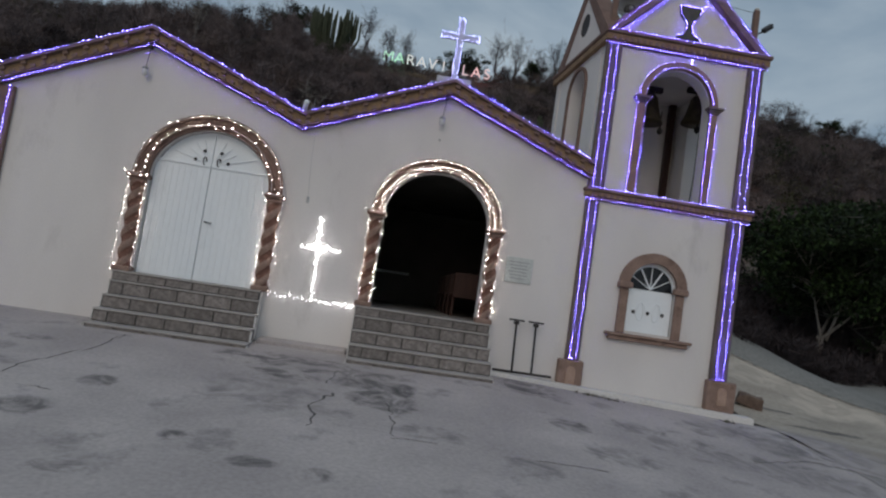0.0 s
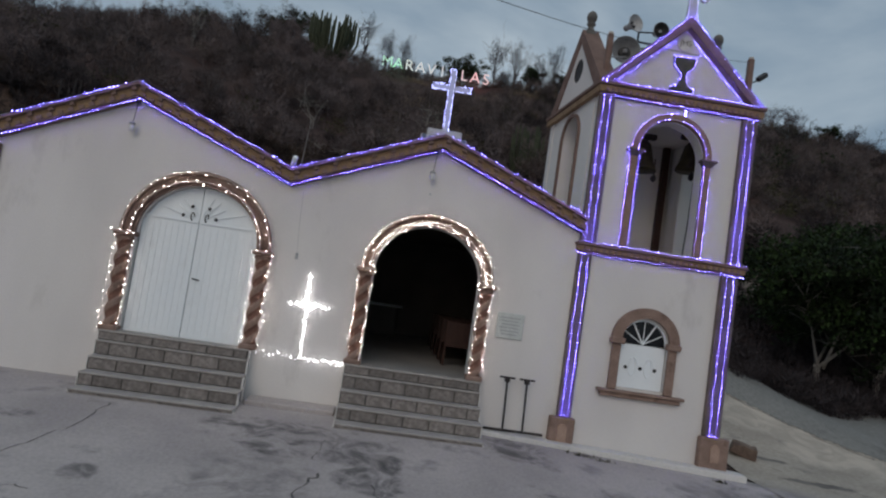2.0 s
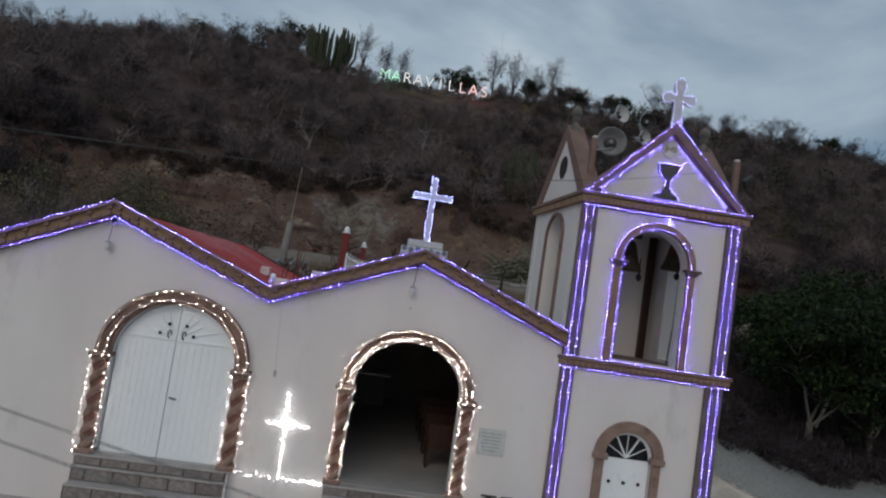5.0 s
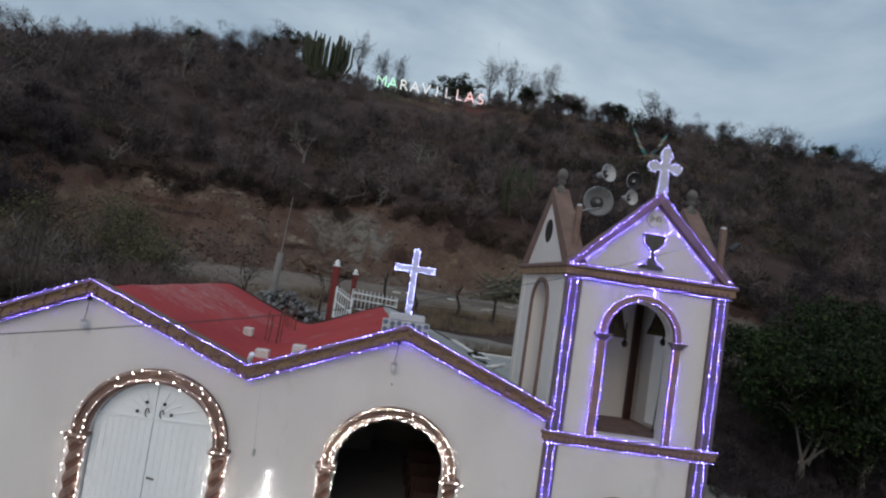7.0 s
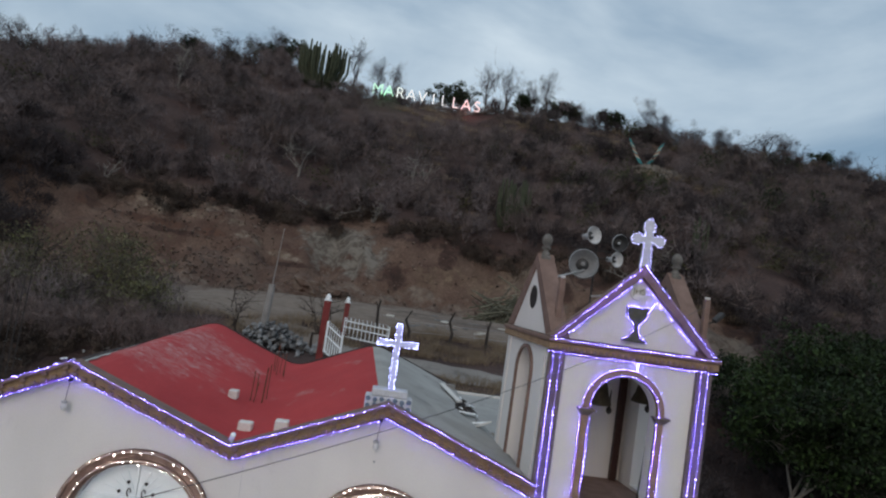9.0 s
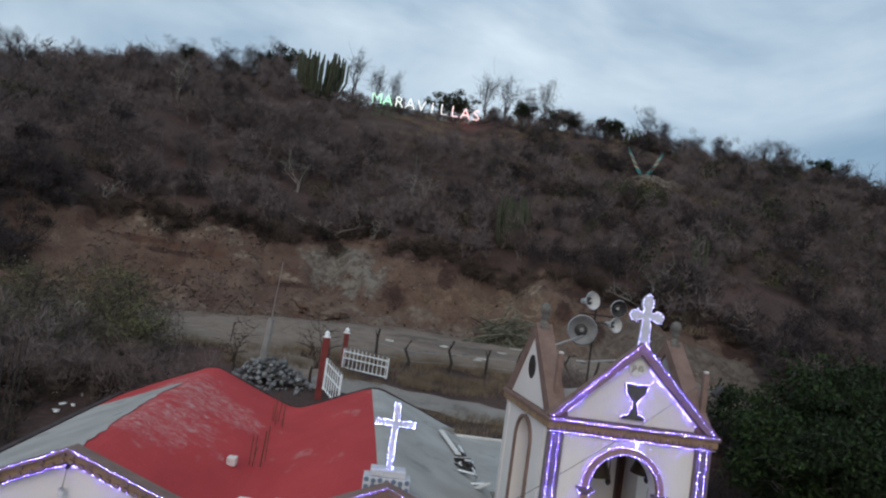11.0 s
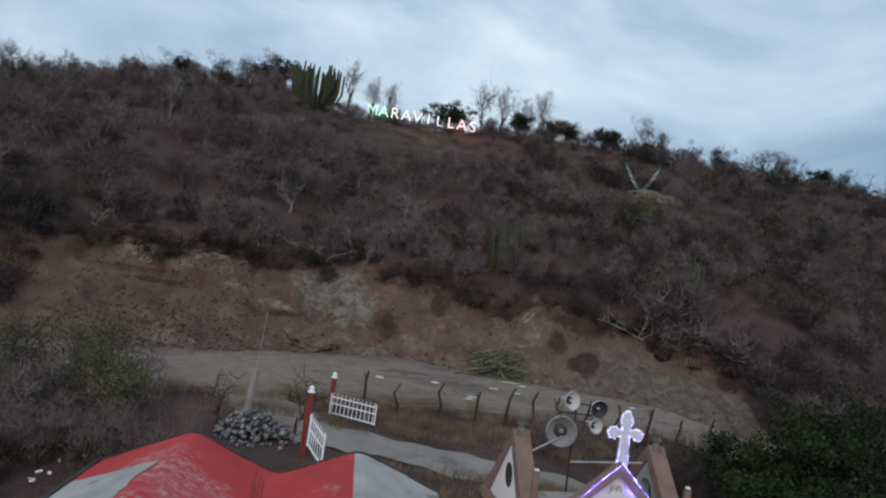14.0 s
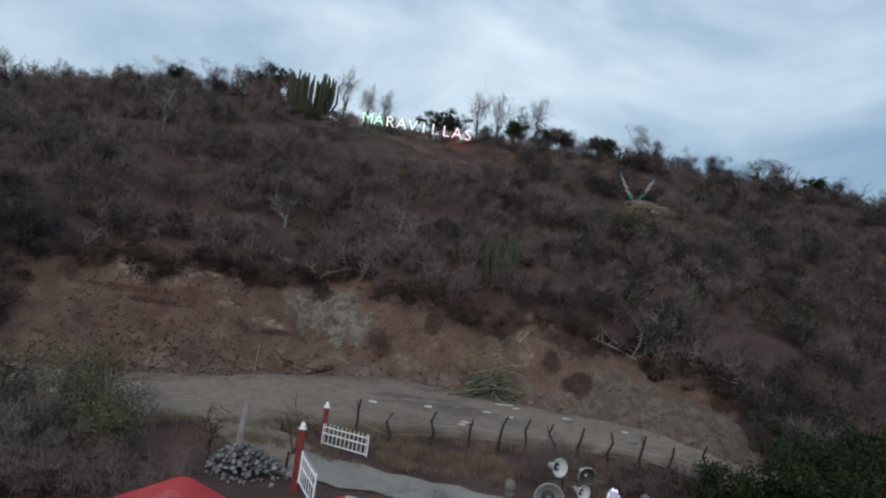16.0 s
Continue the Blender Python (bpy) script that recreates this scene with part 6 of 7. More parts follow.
def grow(n_stem, spread, tall, fork, r0, upright=0.6, rng=None):
    """Branches of a bare shrub or tree crown: arrays of starts, ends and radii."""
    P0, P1, Rr = [], [], []
    for s in range(n_stem):
        ang = rng.uniform(0, 2 * np.pi)
        lean = rng.uniform(0.1, 1.0) * spread
        base = np.array([rng.normal(0, 0.12), rng.normal(0, 0.12), 0.0])
        tip = np.array([np.cos(ang) * lean, np.sin(ang) * lean, tall * rng.uniform(0.55, 1.0)])
        mid1 = base + (tip - base) * 0.45 + rng.normal(0, 0.08 * tall, 3)
        P0 += [base, mid1]
        P1 += [mid1 + (mid1 - base) * 0.15, tip]
        Rr += [r0, r0 * 0.7]
        for k in range(fork):
            t = rng.uniform(0.25, 0.95)
            q = base + (mid1 - base) * (t / 0.45) if t < 0.45 else mid1 + (tip - mid1) * ((t - 0.45) / 0.55)
            d = rng.normal(0, 1, 3)
            d[2] = abs(d[2]) * upright + 0.25
            e = q + d / np.linalg.norm(d) * tall * rng.uniform(0.18, 0.42)
            P0.append(q)
            P1.append(e)
            Rr.append(r0 * 0.42)
            for j in range(2):
                u = rng.uniform(0.3, 0.9)
                d2 = (e - q) / np.linalg.norm(e - q) + rng.normal(0, 0.75, 3)
                g = q + (e - q) * u
                P0.append(g)
                P1.append(g + d2 / np.linalg.norm(d2) * tall * rng.uniform(0.10, 0.22))
                Rr.append(r0 * 0.28)
    return np.array(P0), np.array(P1), np.array(Rr)


rng = np.random.default_rng(7)


def scatter(n, x0, x1, test):
    """Places on the hillside, denser or thinner by a test of (x, y, height over the bank)."""
    out = []
    while len(out) < n:
        x, y = rng.uniform(x0, x1), rng.uniform(20, 94)
        o = y - float(bank_foot(np.array(x)))
        if rng.random() < test(x, y, o):
            out.append((x, y, float(height(x, y))))
    return np.array(out)


def plant(name, spots, templates, scale, material, label, category, sink=0.08):
    """Joins many copies of shrub templates (verts, faces) at the spots into one object."""
    V, F, base = [], [], 0
    for (x, y, z) in spots:
        v, f = templates[rng.integers(len(templates))]
        a, s = rng.uniform(0, 6.28), rng.uniform(*scale)
        c, sn = np.cos(a), np.sin(a)
        w = v @ np.array([[c, sn, 0], [-sn, c, 0], [0, 0, 1]]) * s * np.array([1, 1, rng.uniform(0.8, 1.2)])
        V.append(w + [x, y, z - sink])
        F.append(f + base)
        base += len(v)
    ob = raw(name, np.concatenate(V), np.concatenate(F), material)
    return tagged(ob, label, category, kind="stuff")


def bare(n_stem, spread, tall, fork, r0):
    return spikes(*grow(n_stem, spread, tall, fork, r0, rng=rng))


def hill_density(x, y, o):
    lip = float(bank_lip(x)) + (-1.5 if x > 22 else 0.4)
    if x > 25:
        lip = 1.0
    if o < lip or (-5.5 < x < 13.5 and 64 < y < 79.2) or (-13.5 < x < -7 and 70 < y < 77) or (24 < x < 34 and 55 < y < 62):
        return 0.0
    near = 1.0 if o > lip + 1.5 else 0.45
    gap = 0.45 if (4 < x < 30 and y > 64) else 1.0
    return near * gap * (0.75 + 0.25 * math.sin(x * 0.23 + y * 0.31))


def haze(n, rx, rz, length, width, lobes=7):
    """A rounded leafless crown: stems below and a cloud of fine outward twigs in several lobes."""
    k = rng.normal(size=(lobes, 3)) * [rx * 0.42, rx * 0.42, rz * 0.16] + [0, 0, rz * 0.55]
    q = rng.normal(size=(n, 3))
    q /= np.linalg.norm(q, axis=1, keepdims=True)
    q[:, 2] = np.where(rng.random(n) < 0.6, np.abs(q[:, 2]), q[:, 2])
    c = k[rng.integers(lobes, size=n)] + q * [rx * 0.42, rx * 0.42, rz * 0.34] * rng.uniform(0.45, 1.0, (n, 1))
    c[:, 2] = np.maximum(c[:, 2], 0.1)
    d = q + rng.normal(size=(n, 3)) * 0.5 + [0, 0, 0.35]
    d /= np.linalg.norm(d, axis=1, keepdims=True)
    s = np.cross(d, rng.normal(size=(n, 3)))
    s /= np.linalg.norm(s, axis=1, keepdims=True)
    ln = length * rng.uniform(0.5, 1.4, (n, 1))
    v = np.stack([c - d * ln * 0.5 + s * width, c - d * ln * 0.5 - s * width, c + d * ln * 0.5], 1).reshape(-1, 3)
    f = np.arange(3 * n).reshape(-1, 3)
    v2, f2 = bare(4, rx * 0.8, rz * 0.85, 2, 0.02 * rz)
    return np.concatenate([v, v2]), np.concatenate([f, f2 + len(v)])


bare_tpl = [bare(7, 1.15, 2.2, 6, 0.028) for _ in range(7)]
low_tpl = [bare(6, 0.9, 1.1, 4, 0.018) for _ in range(6)]
big_tpl = [bare(9, 1.7, 2.9, 7, 0.045) for _ in range(5)]
dome_tpl = [haze(390, 1.35, 1.9, 0.5, 0.0185) for _ in range(12)]
near_dome = [haze(460, 1.35, 1.9, 0.45, 0.013) for _ in range(6)]
low_dome = [haze(120, 1.1, 1.0, 0.4, 0.026, lobes=5) for _ in range(8)]
plant("hillside_scrub", scatter(700, -72, 95, lambda x, y, o: hill_density(x, y, o) * (0.3 if x > 14 else 1.0)), dome_tpl, (0.8, 1.8), HAZE[0], "leafless violet-grey scrub covering the dry hillside", "scrub", sink=0.25)
plant("hillside_scrub", scatter(520, -72, 95, hill_density), dome_tpl, (0.7, 1.7), HAZE[1], "leafless brown scrub covering the dry hillside", "scrub", sink=0.25)
plant("hillside_scrub", scatter(520, -72, 95, lambda x, y, o: hill_density(x, y, o) * (0.22 if x < 12 else 1.0)), dome_tpl, (0.7, 1.6), HAZE[2], "dark leafless scrub covering the dry hillside", "scrub", sink=0.25)
plant("hillside_scrub", scatter(420, -72, 95, hill_density), bare_tpl, (0.9, 1.8), TWIG_GREY, "leafless grey scrub covering the dry hillside", "scrub")
# Brush on the bank lip, added to draw the shadow line under the roots.
lipspots = []
for k in range(420):
    x = rng.uniform(-30, 26)
    o = float(bank_lip(x)) + rng.uniform(-0.4, 1.2) - 2.4 * max(0.0, math.sin(x * 0.9 + 1.0) * math.sin(x * 0.37)) * rng.random()
    if -4.8 < x < 1.6:
        o += 1.4
    y = float(bank_foot(np.array(x))) + o
    lipspots.append((x, y, float(height(x, y))))
plant("bank_fringe", np.array(lipspots), low_tpl + low_dome, (0.6, 1.3), TWIG_BROWN, "dark matted brush and roots fringing the bank top, standing in for its shadow line", "brush", sink=0.35)
plant("hillside_thicket", scatter(260, -72, 95, hill_density), big_tpl, (0.9, 1.4), TWIG_GREY, "large leafless thorn bushes on the dry hillside", "scrub")
plant("low_brush", scatter(850, -72, 95, lambda x, y, o: hill_density(x, y, o) + 0.5 * (-5 < x < 30 and 60 < y < 78)), low_dome, (0.6, 1.5), HAZE[1], "low brown brush between the taller shrubs", "brush")


def crest_row(x, y, o):
    return 0.0 if y < 71 or y > 84 or (-5.5 < x < 13.5 and y < 79.6) or (-14 < x < -6.5 and y < 78) else 1.0


plant("crest_scrub", scatter(150, -75, 95, crest_row), dome_tpl, (0.8, 1.3), HAZE[2], "dense leafless thicket along the hill crest", "scrub", sink=0.3)
plant("crest_scrub", scatter(90, -75, 95, crest_row), bare_tpl + big_tpl, (0.8, 1.3), TWIG_GREY, "tall leafless thicket along the hill crest", "scrub")
plant("crest_scrub", np.array([(x, y, float(height(x, y))) for x, y in zip(rng.uniform(-5, 14, 46), rng.uniform(79.4, 82, 46))]), low_dome, (1.0, 1.7), HAZE[1], "low brush along the crest behind the letters", "scrub", sink=0.2)


def bushy(n, rx, rz, size):
    """A leafy shrub: leaves in several uneven clumps."""
    k = rng.normal(size=(7, 3)) * [rx * 0.5, rx * 0.5, rz * 0.28] + [0, 0, rz * 0.6]
    c = k[rng.integers(7, size=n)] + rng.normal(size=(n, 3)) * [rx * 0.24, rx * 0.24, rz * 0.17]
    c[:, 2] = np.abs(c[:, 2])
    return leaves(c, size * rng.uniform(0.6, 1.3, n))


leaf_tpl = [bushy(170, 1.3, 1.7, 0.12) for _ in range(6)]
plant("olive_shrubs", scatter(330, -72, 95, lambda x, y, o: hill_density(x, y, o) * (0.4 + 0.6 * (x > 12))), leaf_tpl, (0.6, 1.3), LEAF_DRY, "dull olive leafy shrubs scattered on the hillside", "shrubs")
plant("green_shrubs", scatter(70, -60, 90, lambda x, y, o: hill_density(x, y, o) * (0.15 + 0.85 * (x > 18))), leaf_tpl, (0.7, 1.5), LEAF_GREEN, "dark green leafy shrubs on the hillside", "shrubs")
grass_tpl = [spikes(*(lambda b: (b, b + rng.normal(0, 1, (60, 3)) * [0.13, 0.13, 0] + [0, 0, 0.38], np.full(60, 0.012)))(rng.normal(0, 1, (60, 3)) * [0.3, 0.3, 0])) for _ in range(4)]
gspots = []
for x in np.arange(-40, 60, 0.55):
    for k in range(2):
        y = float(road_near(x)) - rng.uniform(-0.3, 1.2)
        if y > 12 and not (-5 < x < -1.5):
            gspots.append((x + rng.normal(0, 0.3), y, float(height(x, y))))
plant("dry_grass", np.array(gspots), grass_tpl, (0.6, 1.4), GRASS, "pale dry grass along the fence line", "grass", sink=0.02)
hspots = scatter(450, 0, 60, lambda x, y, o: 1.0 if o > 3 and y > 55 else 0.15 * (o > 3))
plant("dry_grass", hspots, grass_tpl, (1.0, 2.0), GRASS, "tufts of dry grass on the upper slope", "grass", sink=0.02)
vg = [(rng.uniform(0.5, 14), rng.uniform(17.2, 19.6), 0) for k in range(70)] + [(rng.uniform(-4.5, -0.2), rng.uniform(17.5, 20.5), 0) for k in range(18)] + [(rng.uniform(2, 13), rng.uniform(11.0, 13.6), 0) for k in range(80)]
plant("dry_grass", np.array([(x, y, float(height(x, y))) for x, y, _ in vg]), grass_tpl, (0.6, 1.3), GRASS, "dry weeds on the verges by the gate", "grass", sink=0.02)
# brush between church and road
vs = []
for k in range(560):
    x, y = rng.uniform(-30, -3.2), rng.uniform(11.0, 25)
    if y < road_near(x) - 0.7 and not (x > -5.0 and y > 13.0) and not (x > -7.2 and y > 16.4):
        vs.append((x, y, float(height(x, y))))
for k in range(34):
    x, y = rng.uniform(9.5, 22), rng.uniform(17.4, 19.4)
    vs.append((x, y, float(height(x, y))))
plant("roadside_brush", np.array(vs), bare_tpl + low_tpl + near_dome, (0.45, 1.0), HAZE[1], "tangled leafless brush behind the church", "brush")
vs = [(rng.uniform(-15, -7.0), rng.uniform(13.5, 18.4), 0) for k in range(21)]
vs = np.array([(x, y, float(height(x, y))) for x, y, _ in vs])
plant("roadside_shrubs", vs, near_dome, (0.7, 1.15), HAZE[0], "grey twiggy shrubs beside the earth track", "shrubs")
fine_tpl = [bushy(420, 1.2, 1.9, 0.055) for _ in range(4)]
plant("roadside_shrubs", vs, fine_tpl, (0.7, 1.25), surface("dusty_olive_leaf", (0.055, 0.056, 0.032), (0.115, 0.110, 0.066), 0.4, 3, 0.9, 0.0, island=0.35), "dusty olive shrubs beside the earth track", "shrubs")


vs = [(x, y, float(height(x, y))) for x, y in zip(rng.uniform(-15, -3.6, 110), rng.uniform(10.5, 13.2, 110))] + [(x, y, float(height(x, y))) for x, y in zip(rng.uniform(-15, -8.2, 150), rng.uniform(6.5, 11.5, 150))]
plant("yard_brush", np.array(vs), low_tpl + low_dome, (0.35, 0.75), TWIG_BROWN, "low dead brush behind the church wall", "brush", sink=0.05)
vs = []
while len(vs) < 230:
    x, y = rng.uniform(10.6, 26), rng.uniform(5.2, 10.5)
    if y > 5.7 + 0.3 * (x - 11):
        vs.append((x, y, float(height(x, y))))
plant("laneside_brush", np.array(vs), low_dome + low_tpl, (0.4, 0.95), HAZE[2], "dark low brush along the upper edge of the lane", "brush", sink=0.1)
OLIVE = surface("olive_tree_leaf", (0.085, 0.086, 0.042), (0.165, 0.160, 0.088), 0.5, 3, 0.9, 0.0, island=0.4)
# dark bushes where the bank runs out
vs = [(rng.normal(-21.5, 1.8), rng.uniform(24.5, 34), 0) for k in range(34)] + [(rng.normal(27.5, 1.2), rng.uniform(21.5, 28), 0) for k in range(18)]
plant("bank_end_scrub", np.array([(x, y, float(height(x, y))) for x, y, _ in vs]), dome_tpl, (0.7, 1.4), HAZE[2], "dark leafless bushes where the bank runs out", "scrub", sink=0.2)
# dark scrub beyond the lane, up to the road
vs = []
while len(vs) < 260:
    x, y = rng.uniform(13.5, 46), rng.uniform(9.8, 26)
    if y < road_near(x) - 0.8 and y > lane_high(x) + 0.7 and x > 13.0 + (y - 9.8) * 0.2 + (2.5 if y < 12.5 else 0):
        vs.append((x, y, float(height(x, y))))
plant("laneside_brush", np.array(vs), near_dome + bare_tpl, (0.5, 1.0), HAZE[2], "dark leafless brush between the lane and the dirt road", "brush", sink=0.15)


def tree(name, x, y, tall, spread, label, material, leaf=None, n_leaf=0, size=0.09, stems=5, fork=9, r0=0.09, category="tree"):
    z = float(height(x, y))
    th = thing(name, (x, y, z), label, category, "")
    p0, p1, r = grow(stems, spread, tall, fork, r0 * 0.8, rng=rng)
    bm = bmesh.new()
    trunk_h = tall * 0.22
    tube(bm, [(0, 0, -0.3), (0.05 * tall * rng.normal(0, 0.4), 0, trunk_h * 0.6), (0, 0, trunk_h)], r0 * 1.5, r0, sides=8)
    bm.transform(Matrix.Translation((x, y, z)))
    part("trunk", bm, material, th)
    v, f = spikes(p0 * [1, 1, 0.8] + [0, 0, trunk_h * 0.9], p1 * [1, 1, 0.8] + [0, 0, trunk_h * 0.9], r)
    ob = raw("bare_crown", v, f, material)
    ob.parent = th
    tagged(ob, kind="stuff")
    if n_leaf:
        tips = p1[rng.integers(len(p1), size=n_leaf)] * [1, 1, 0.8] + [0, 0, trunk_h * 0.9]
        c = tips + rng.normal(size=(n_leaf, 3)) * min(0.07 * tall, 0.21) * np.array([1, 1, 0.7])
        v, f = leaves(c, size * rng.uniform(0.6, 1.4, n_leaf))
        ob = raw("leafy_crown", v, f, leaf)
        ob.parent = th
        tagged(ob, kind="stuff")
    return th


for x, y, tall in ((-8.4, 16.2, 3.6), (-10.4, 17.2, 3.3), (-12.6, 16.4, 3.0), (-7.2, 14.6, 2.4)):
    tree("olive_tree", x, y, tall, tall * 0.42, "small dusty olive-green tree in the brush behind the church", BARK, OLIVE, 1500, 0.055, 8, 9, 0.05)
# tall leafy trees beyond the lane
tree("leafy_tree", 21.4, 14.8, 6.0, 3.4, "dense dark green leafy tree beyond the lane", BARK, LEAF_GREEN, 24000, 0.09, 13, 13, 0.09)
tree("leafy_tree", 17.4, 10.4, 5.2, 2.7, "leafy green tree with a pale forked trunk beside the lane", DRYWOOD, LEAF_GREEN, 24000, 0.085, 4, 26, 0.10)
tree("leafy_tree", 19.5, 10.2, 4.9, 2.6, "leafy green tree with a pale forked trunk beside the lane", DRYWOOD, LEAF_GREEN, 20000, 0.085, 4, 26, 0.09)
tree("leafy_tree", 28.5, 18.5, 4.2, 3.4, "dense dark green leafy tree beyond the lane", BARK, LEAF_GREEN, 14000, 0.10, 11, 11, 0.09)
tree("leafy_tree", 28.0, 12.0, 6.2, 4.0, "dark green tree at the lane edge", BARK, LEAF_GREEN, 18000, 0.10, 11, 11, 0.09)
tree("leafy_tree", 19.6, 15.2, 3.9, 2.4, "leafy green shrub-like tree above the fence", BARK, LEAF_GREEN, 14000, 0.075, 8, 9, 0.07)
tree("leafy_tree", 24.8, 17.0, 4.6, 3.0, "dark leafy shrub-like tree by the fence", BARK, LEAF_GREEN, 12000, 0.09, 10, 10, 0.08)
# bare trees on the skyline and slope
def crown_tree(x, y, tall, spread, material, label):
    z = float(height(x, y))
    th = thing("bare_tree", (x, y, z), label, "tree")
    bm = tube(bmesh.new(), [(x, y, z - 0.3), (x + 0.05 * tall * rng.normal(0, 0.6), y, z + tall * 0.25), (x + 0.05 * tall * rng.normal(0, 0.6), y, z + tall * 0.45)], 0.13, 0.07, sides=7)
    part("trunk", bm, BARK, th)
    v, f = haze(760, spread, tall * 0.62, 0.5, 0.014, lobes=10)
    v2, f2 = spikes(*grow(7, spread * 1.1, tall * 0.72, 8, 0.05, rng=rng))
    ob = raw("crown", np.concatenate([v + [0, 0, tall * 0.30], v2 + [0, 0, tall * 0.22]]), np.concatenate([f, f2 + len(v)]), material)
    ob.parent = th
    tagged(ob, kind="stuff")


for x, y, tall, wide in ((-6.3, 79.5, 5.4, 1.0), (-3.2, 80.5, 4.6, 1.1), (-0.6, 80.5, 4.2, 1.1), (12.3, 80.0, 5.8, 2.0), (15.4, 80.4, 5.2, 1.9), (18.6, 80.2, 4.4, 1.5), (20.8, 79.6, 5.2, 1.5), (35.4, 77, 5.4, 2.6), (38.0, 78, 3.8, 1.6), (42.5, 77, 3.6, 1.6), (46, 77, 3.8, 1.7), (52.5, 77, 4.2, 2.4), (55.6, 77, 4.4, 2.2), (64, 76, 3.6, 1.8), (72, 75, 3.6, 1.8),
                         (-17.2, 79, 4.0, 2.4), (-20.5, 79.5, 3.4, 2.2), (-24, 79, 3.4, 2.2), (-30, 79, 3.4, 2.6), (-36, 79, 3.2, 1.8), (-43, 78, 3.2, 2.0), (-51, 77, 4.6, 2.4), (-54, 77, 4.8, 2.4)):
    crown_tree(x, y, tall * (1.5 if -8 < x < 22 else 1.2), wide, HAZE[2], "leafless grey tree with a fine rounded crown on the hill crest")
for x, y, tall in ((3.2, 43.0, 5.0), (-22, 57, 4.6), (21.0, 33.0, 3.6), (-7, 47, 3.6)):
    tree("bare_tree", x, y, tall, tall * 0.4, "pale leafless tree on the slope above the bank", DRYWOOD, stems=4, fork=8, r0=0.09)
for x, y, tall in ((6.8, 80.5, 4.6), (8.6, 80.4, 4.4), (17.6, 79.8, 3.4), (22.8, 79.5, 3.2), (25.0, 79.5, 2.8), (31.0, 78.5, 3.0), (-16.0, 80, 4.0), (-19.0, 80, 3.6), (-29, 79.6, 3.0), (60.5, 76, 3.2)):
    tree("evergreen_tree", x, y, tall, tall * 0.5, "small dark evergreen tree on the hill crest", BARK, LEAF_GREEN, 2600, 0.13, 7, 6, 0.09)
for x, y, tall in ((-3.7, 15.9, 2.4), (-0.5, 15.9, 3.2), (-8.5, 17, 3.6), (-11.5, 15.6, 3.8), (-9.5, 20, 3.2), (-14, 18, 3.6)):
    tree("bare_tree", x, y, tall, tall * 0.35, "thin leafless tree behind the church", TWIG_BROWN, stems=5, fork=8, r0=0.045)


def organ_cactus(x, y, tall, n, spread, label):
    z = float(height(x, y))
    th = thing("organ_cactus", (x, y, z), label, "cactus", "organ pipe cacti")
    for k in range(n):
        a, d = rng.uniform(0, 6.28), spread * math.sqrt(rng.uniform(0, 1))
        px, py = x + d * math.cos(a), y + d * 0.7 * math.sin(a)
        h = tall * rng.uniform(0.76 if tall > 5.3 else 0.5, 1.0)
        r = 0.125 if tall > 5.3 else 0.075
        bm = bmesh.new()
        sides = 14
        rings = []
        q0 = Vector((x + (px - x) * 0.35, y + (py - y) * 0.35, z - 0.2))
        for j, (t, s) in enumerate(((0, 0.8), (0.15, 1), (0.5, 1.05), (0.9, 0.95), (0.97, 0.7), (1.0, 0.2))):
            w = min(1, t * 4)
            c = Vector((q0.x + (px - q0.x) * w, q0.y + (py - q0.y) * w, z - 0.2 + h * t))
            rings.append([bm.verts.new(c + Vector((math.cos(b) * r * s * (1.15 if i % 2 else 0.85), math.sin(b) * r * s * (1.15 if i % 2 else 0.85), 0))) for i, b in enumerate(2 * math.pi * m / sides for m in range(sides))])
        for u, v in zip(rings, rings[1:]):
            for i in range(sides):
                bm.faces.new((u[i], u[(i + 1) % sides], v[(i + 1) % sides], v[i]))
        bm.faces.new(rings[-1])
        part("column", bm, CACTUS, th)


organ_cactus(-10.5, 76.0, 6.2, 64, 3.4, "tall green organ pipe cactus clump on the crest")
organ_cactus(11.2, 40.2, 4.6, 34, 1.5, "green organ pipe cactus on the slope above the bank")
organ_cactus(25.4, 36.4, 4.0, 12, 0.6, "green organ pipe cactus on the slope above the bank")
organ_cactus(33.0, 77.5, 2.6, 8, 0.9, "small cactus clump on the hill crest")

# felled branches by the road, fallen trunks
def branch_heap(x, y, n, ln, label, material, flat=0.25):
    z = float(height(x, y))
    th = thing("branch_heap", (x, y, z), label, "branches")
    for k in range(n):
        a = rng.uniform(0, 6.28)
        c = Vector((x + rng.normal(0, ln * 0.2), y + rng.normal(0, ln * 0.12), z + abs(rng.normal(0.05, flat))))
        d = Vector((math.cos(a), math.sin(a) * 0.6, rng.normal(0.25, 0.28))) * ln * rng.uniform(0.25, 0.6)
        q = [c - d, c + Vector((rng.normal(0, 0.1), rng.normal(0, 0.1), rng.normal(0.05, 0.05))), c + d]
        for w in q:
            w.z = max(w.z, z + 0.03)
        part("branch", tube(bmesh.new(), q, 0.06 * rng.uniform(0.6, 1.3), 0.03, sides=5), material, th)


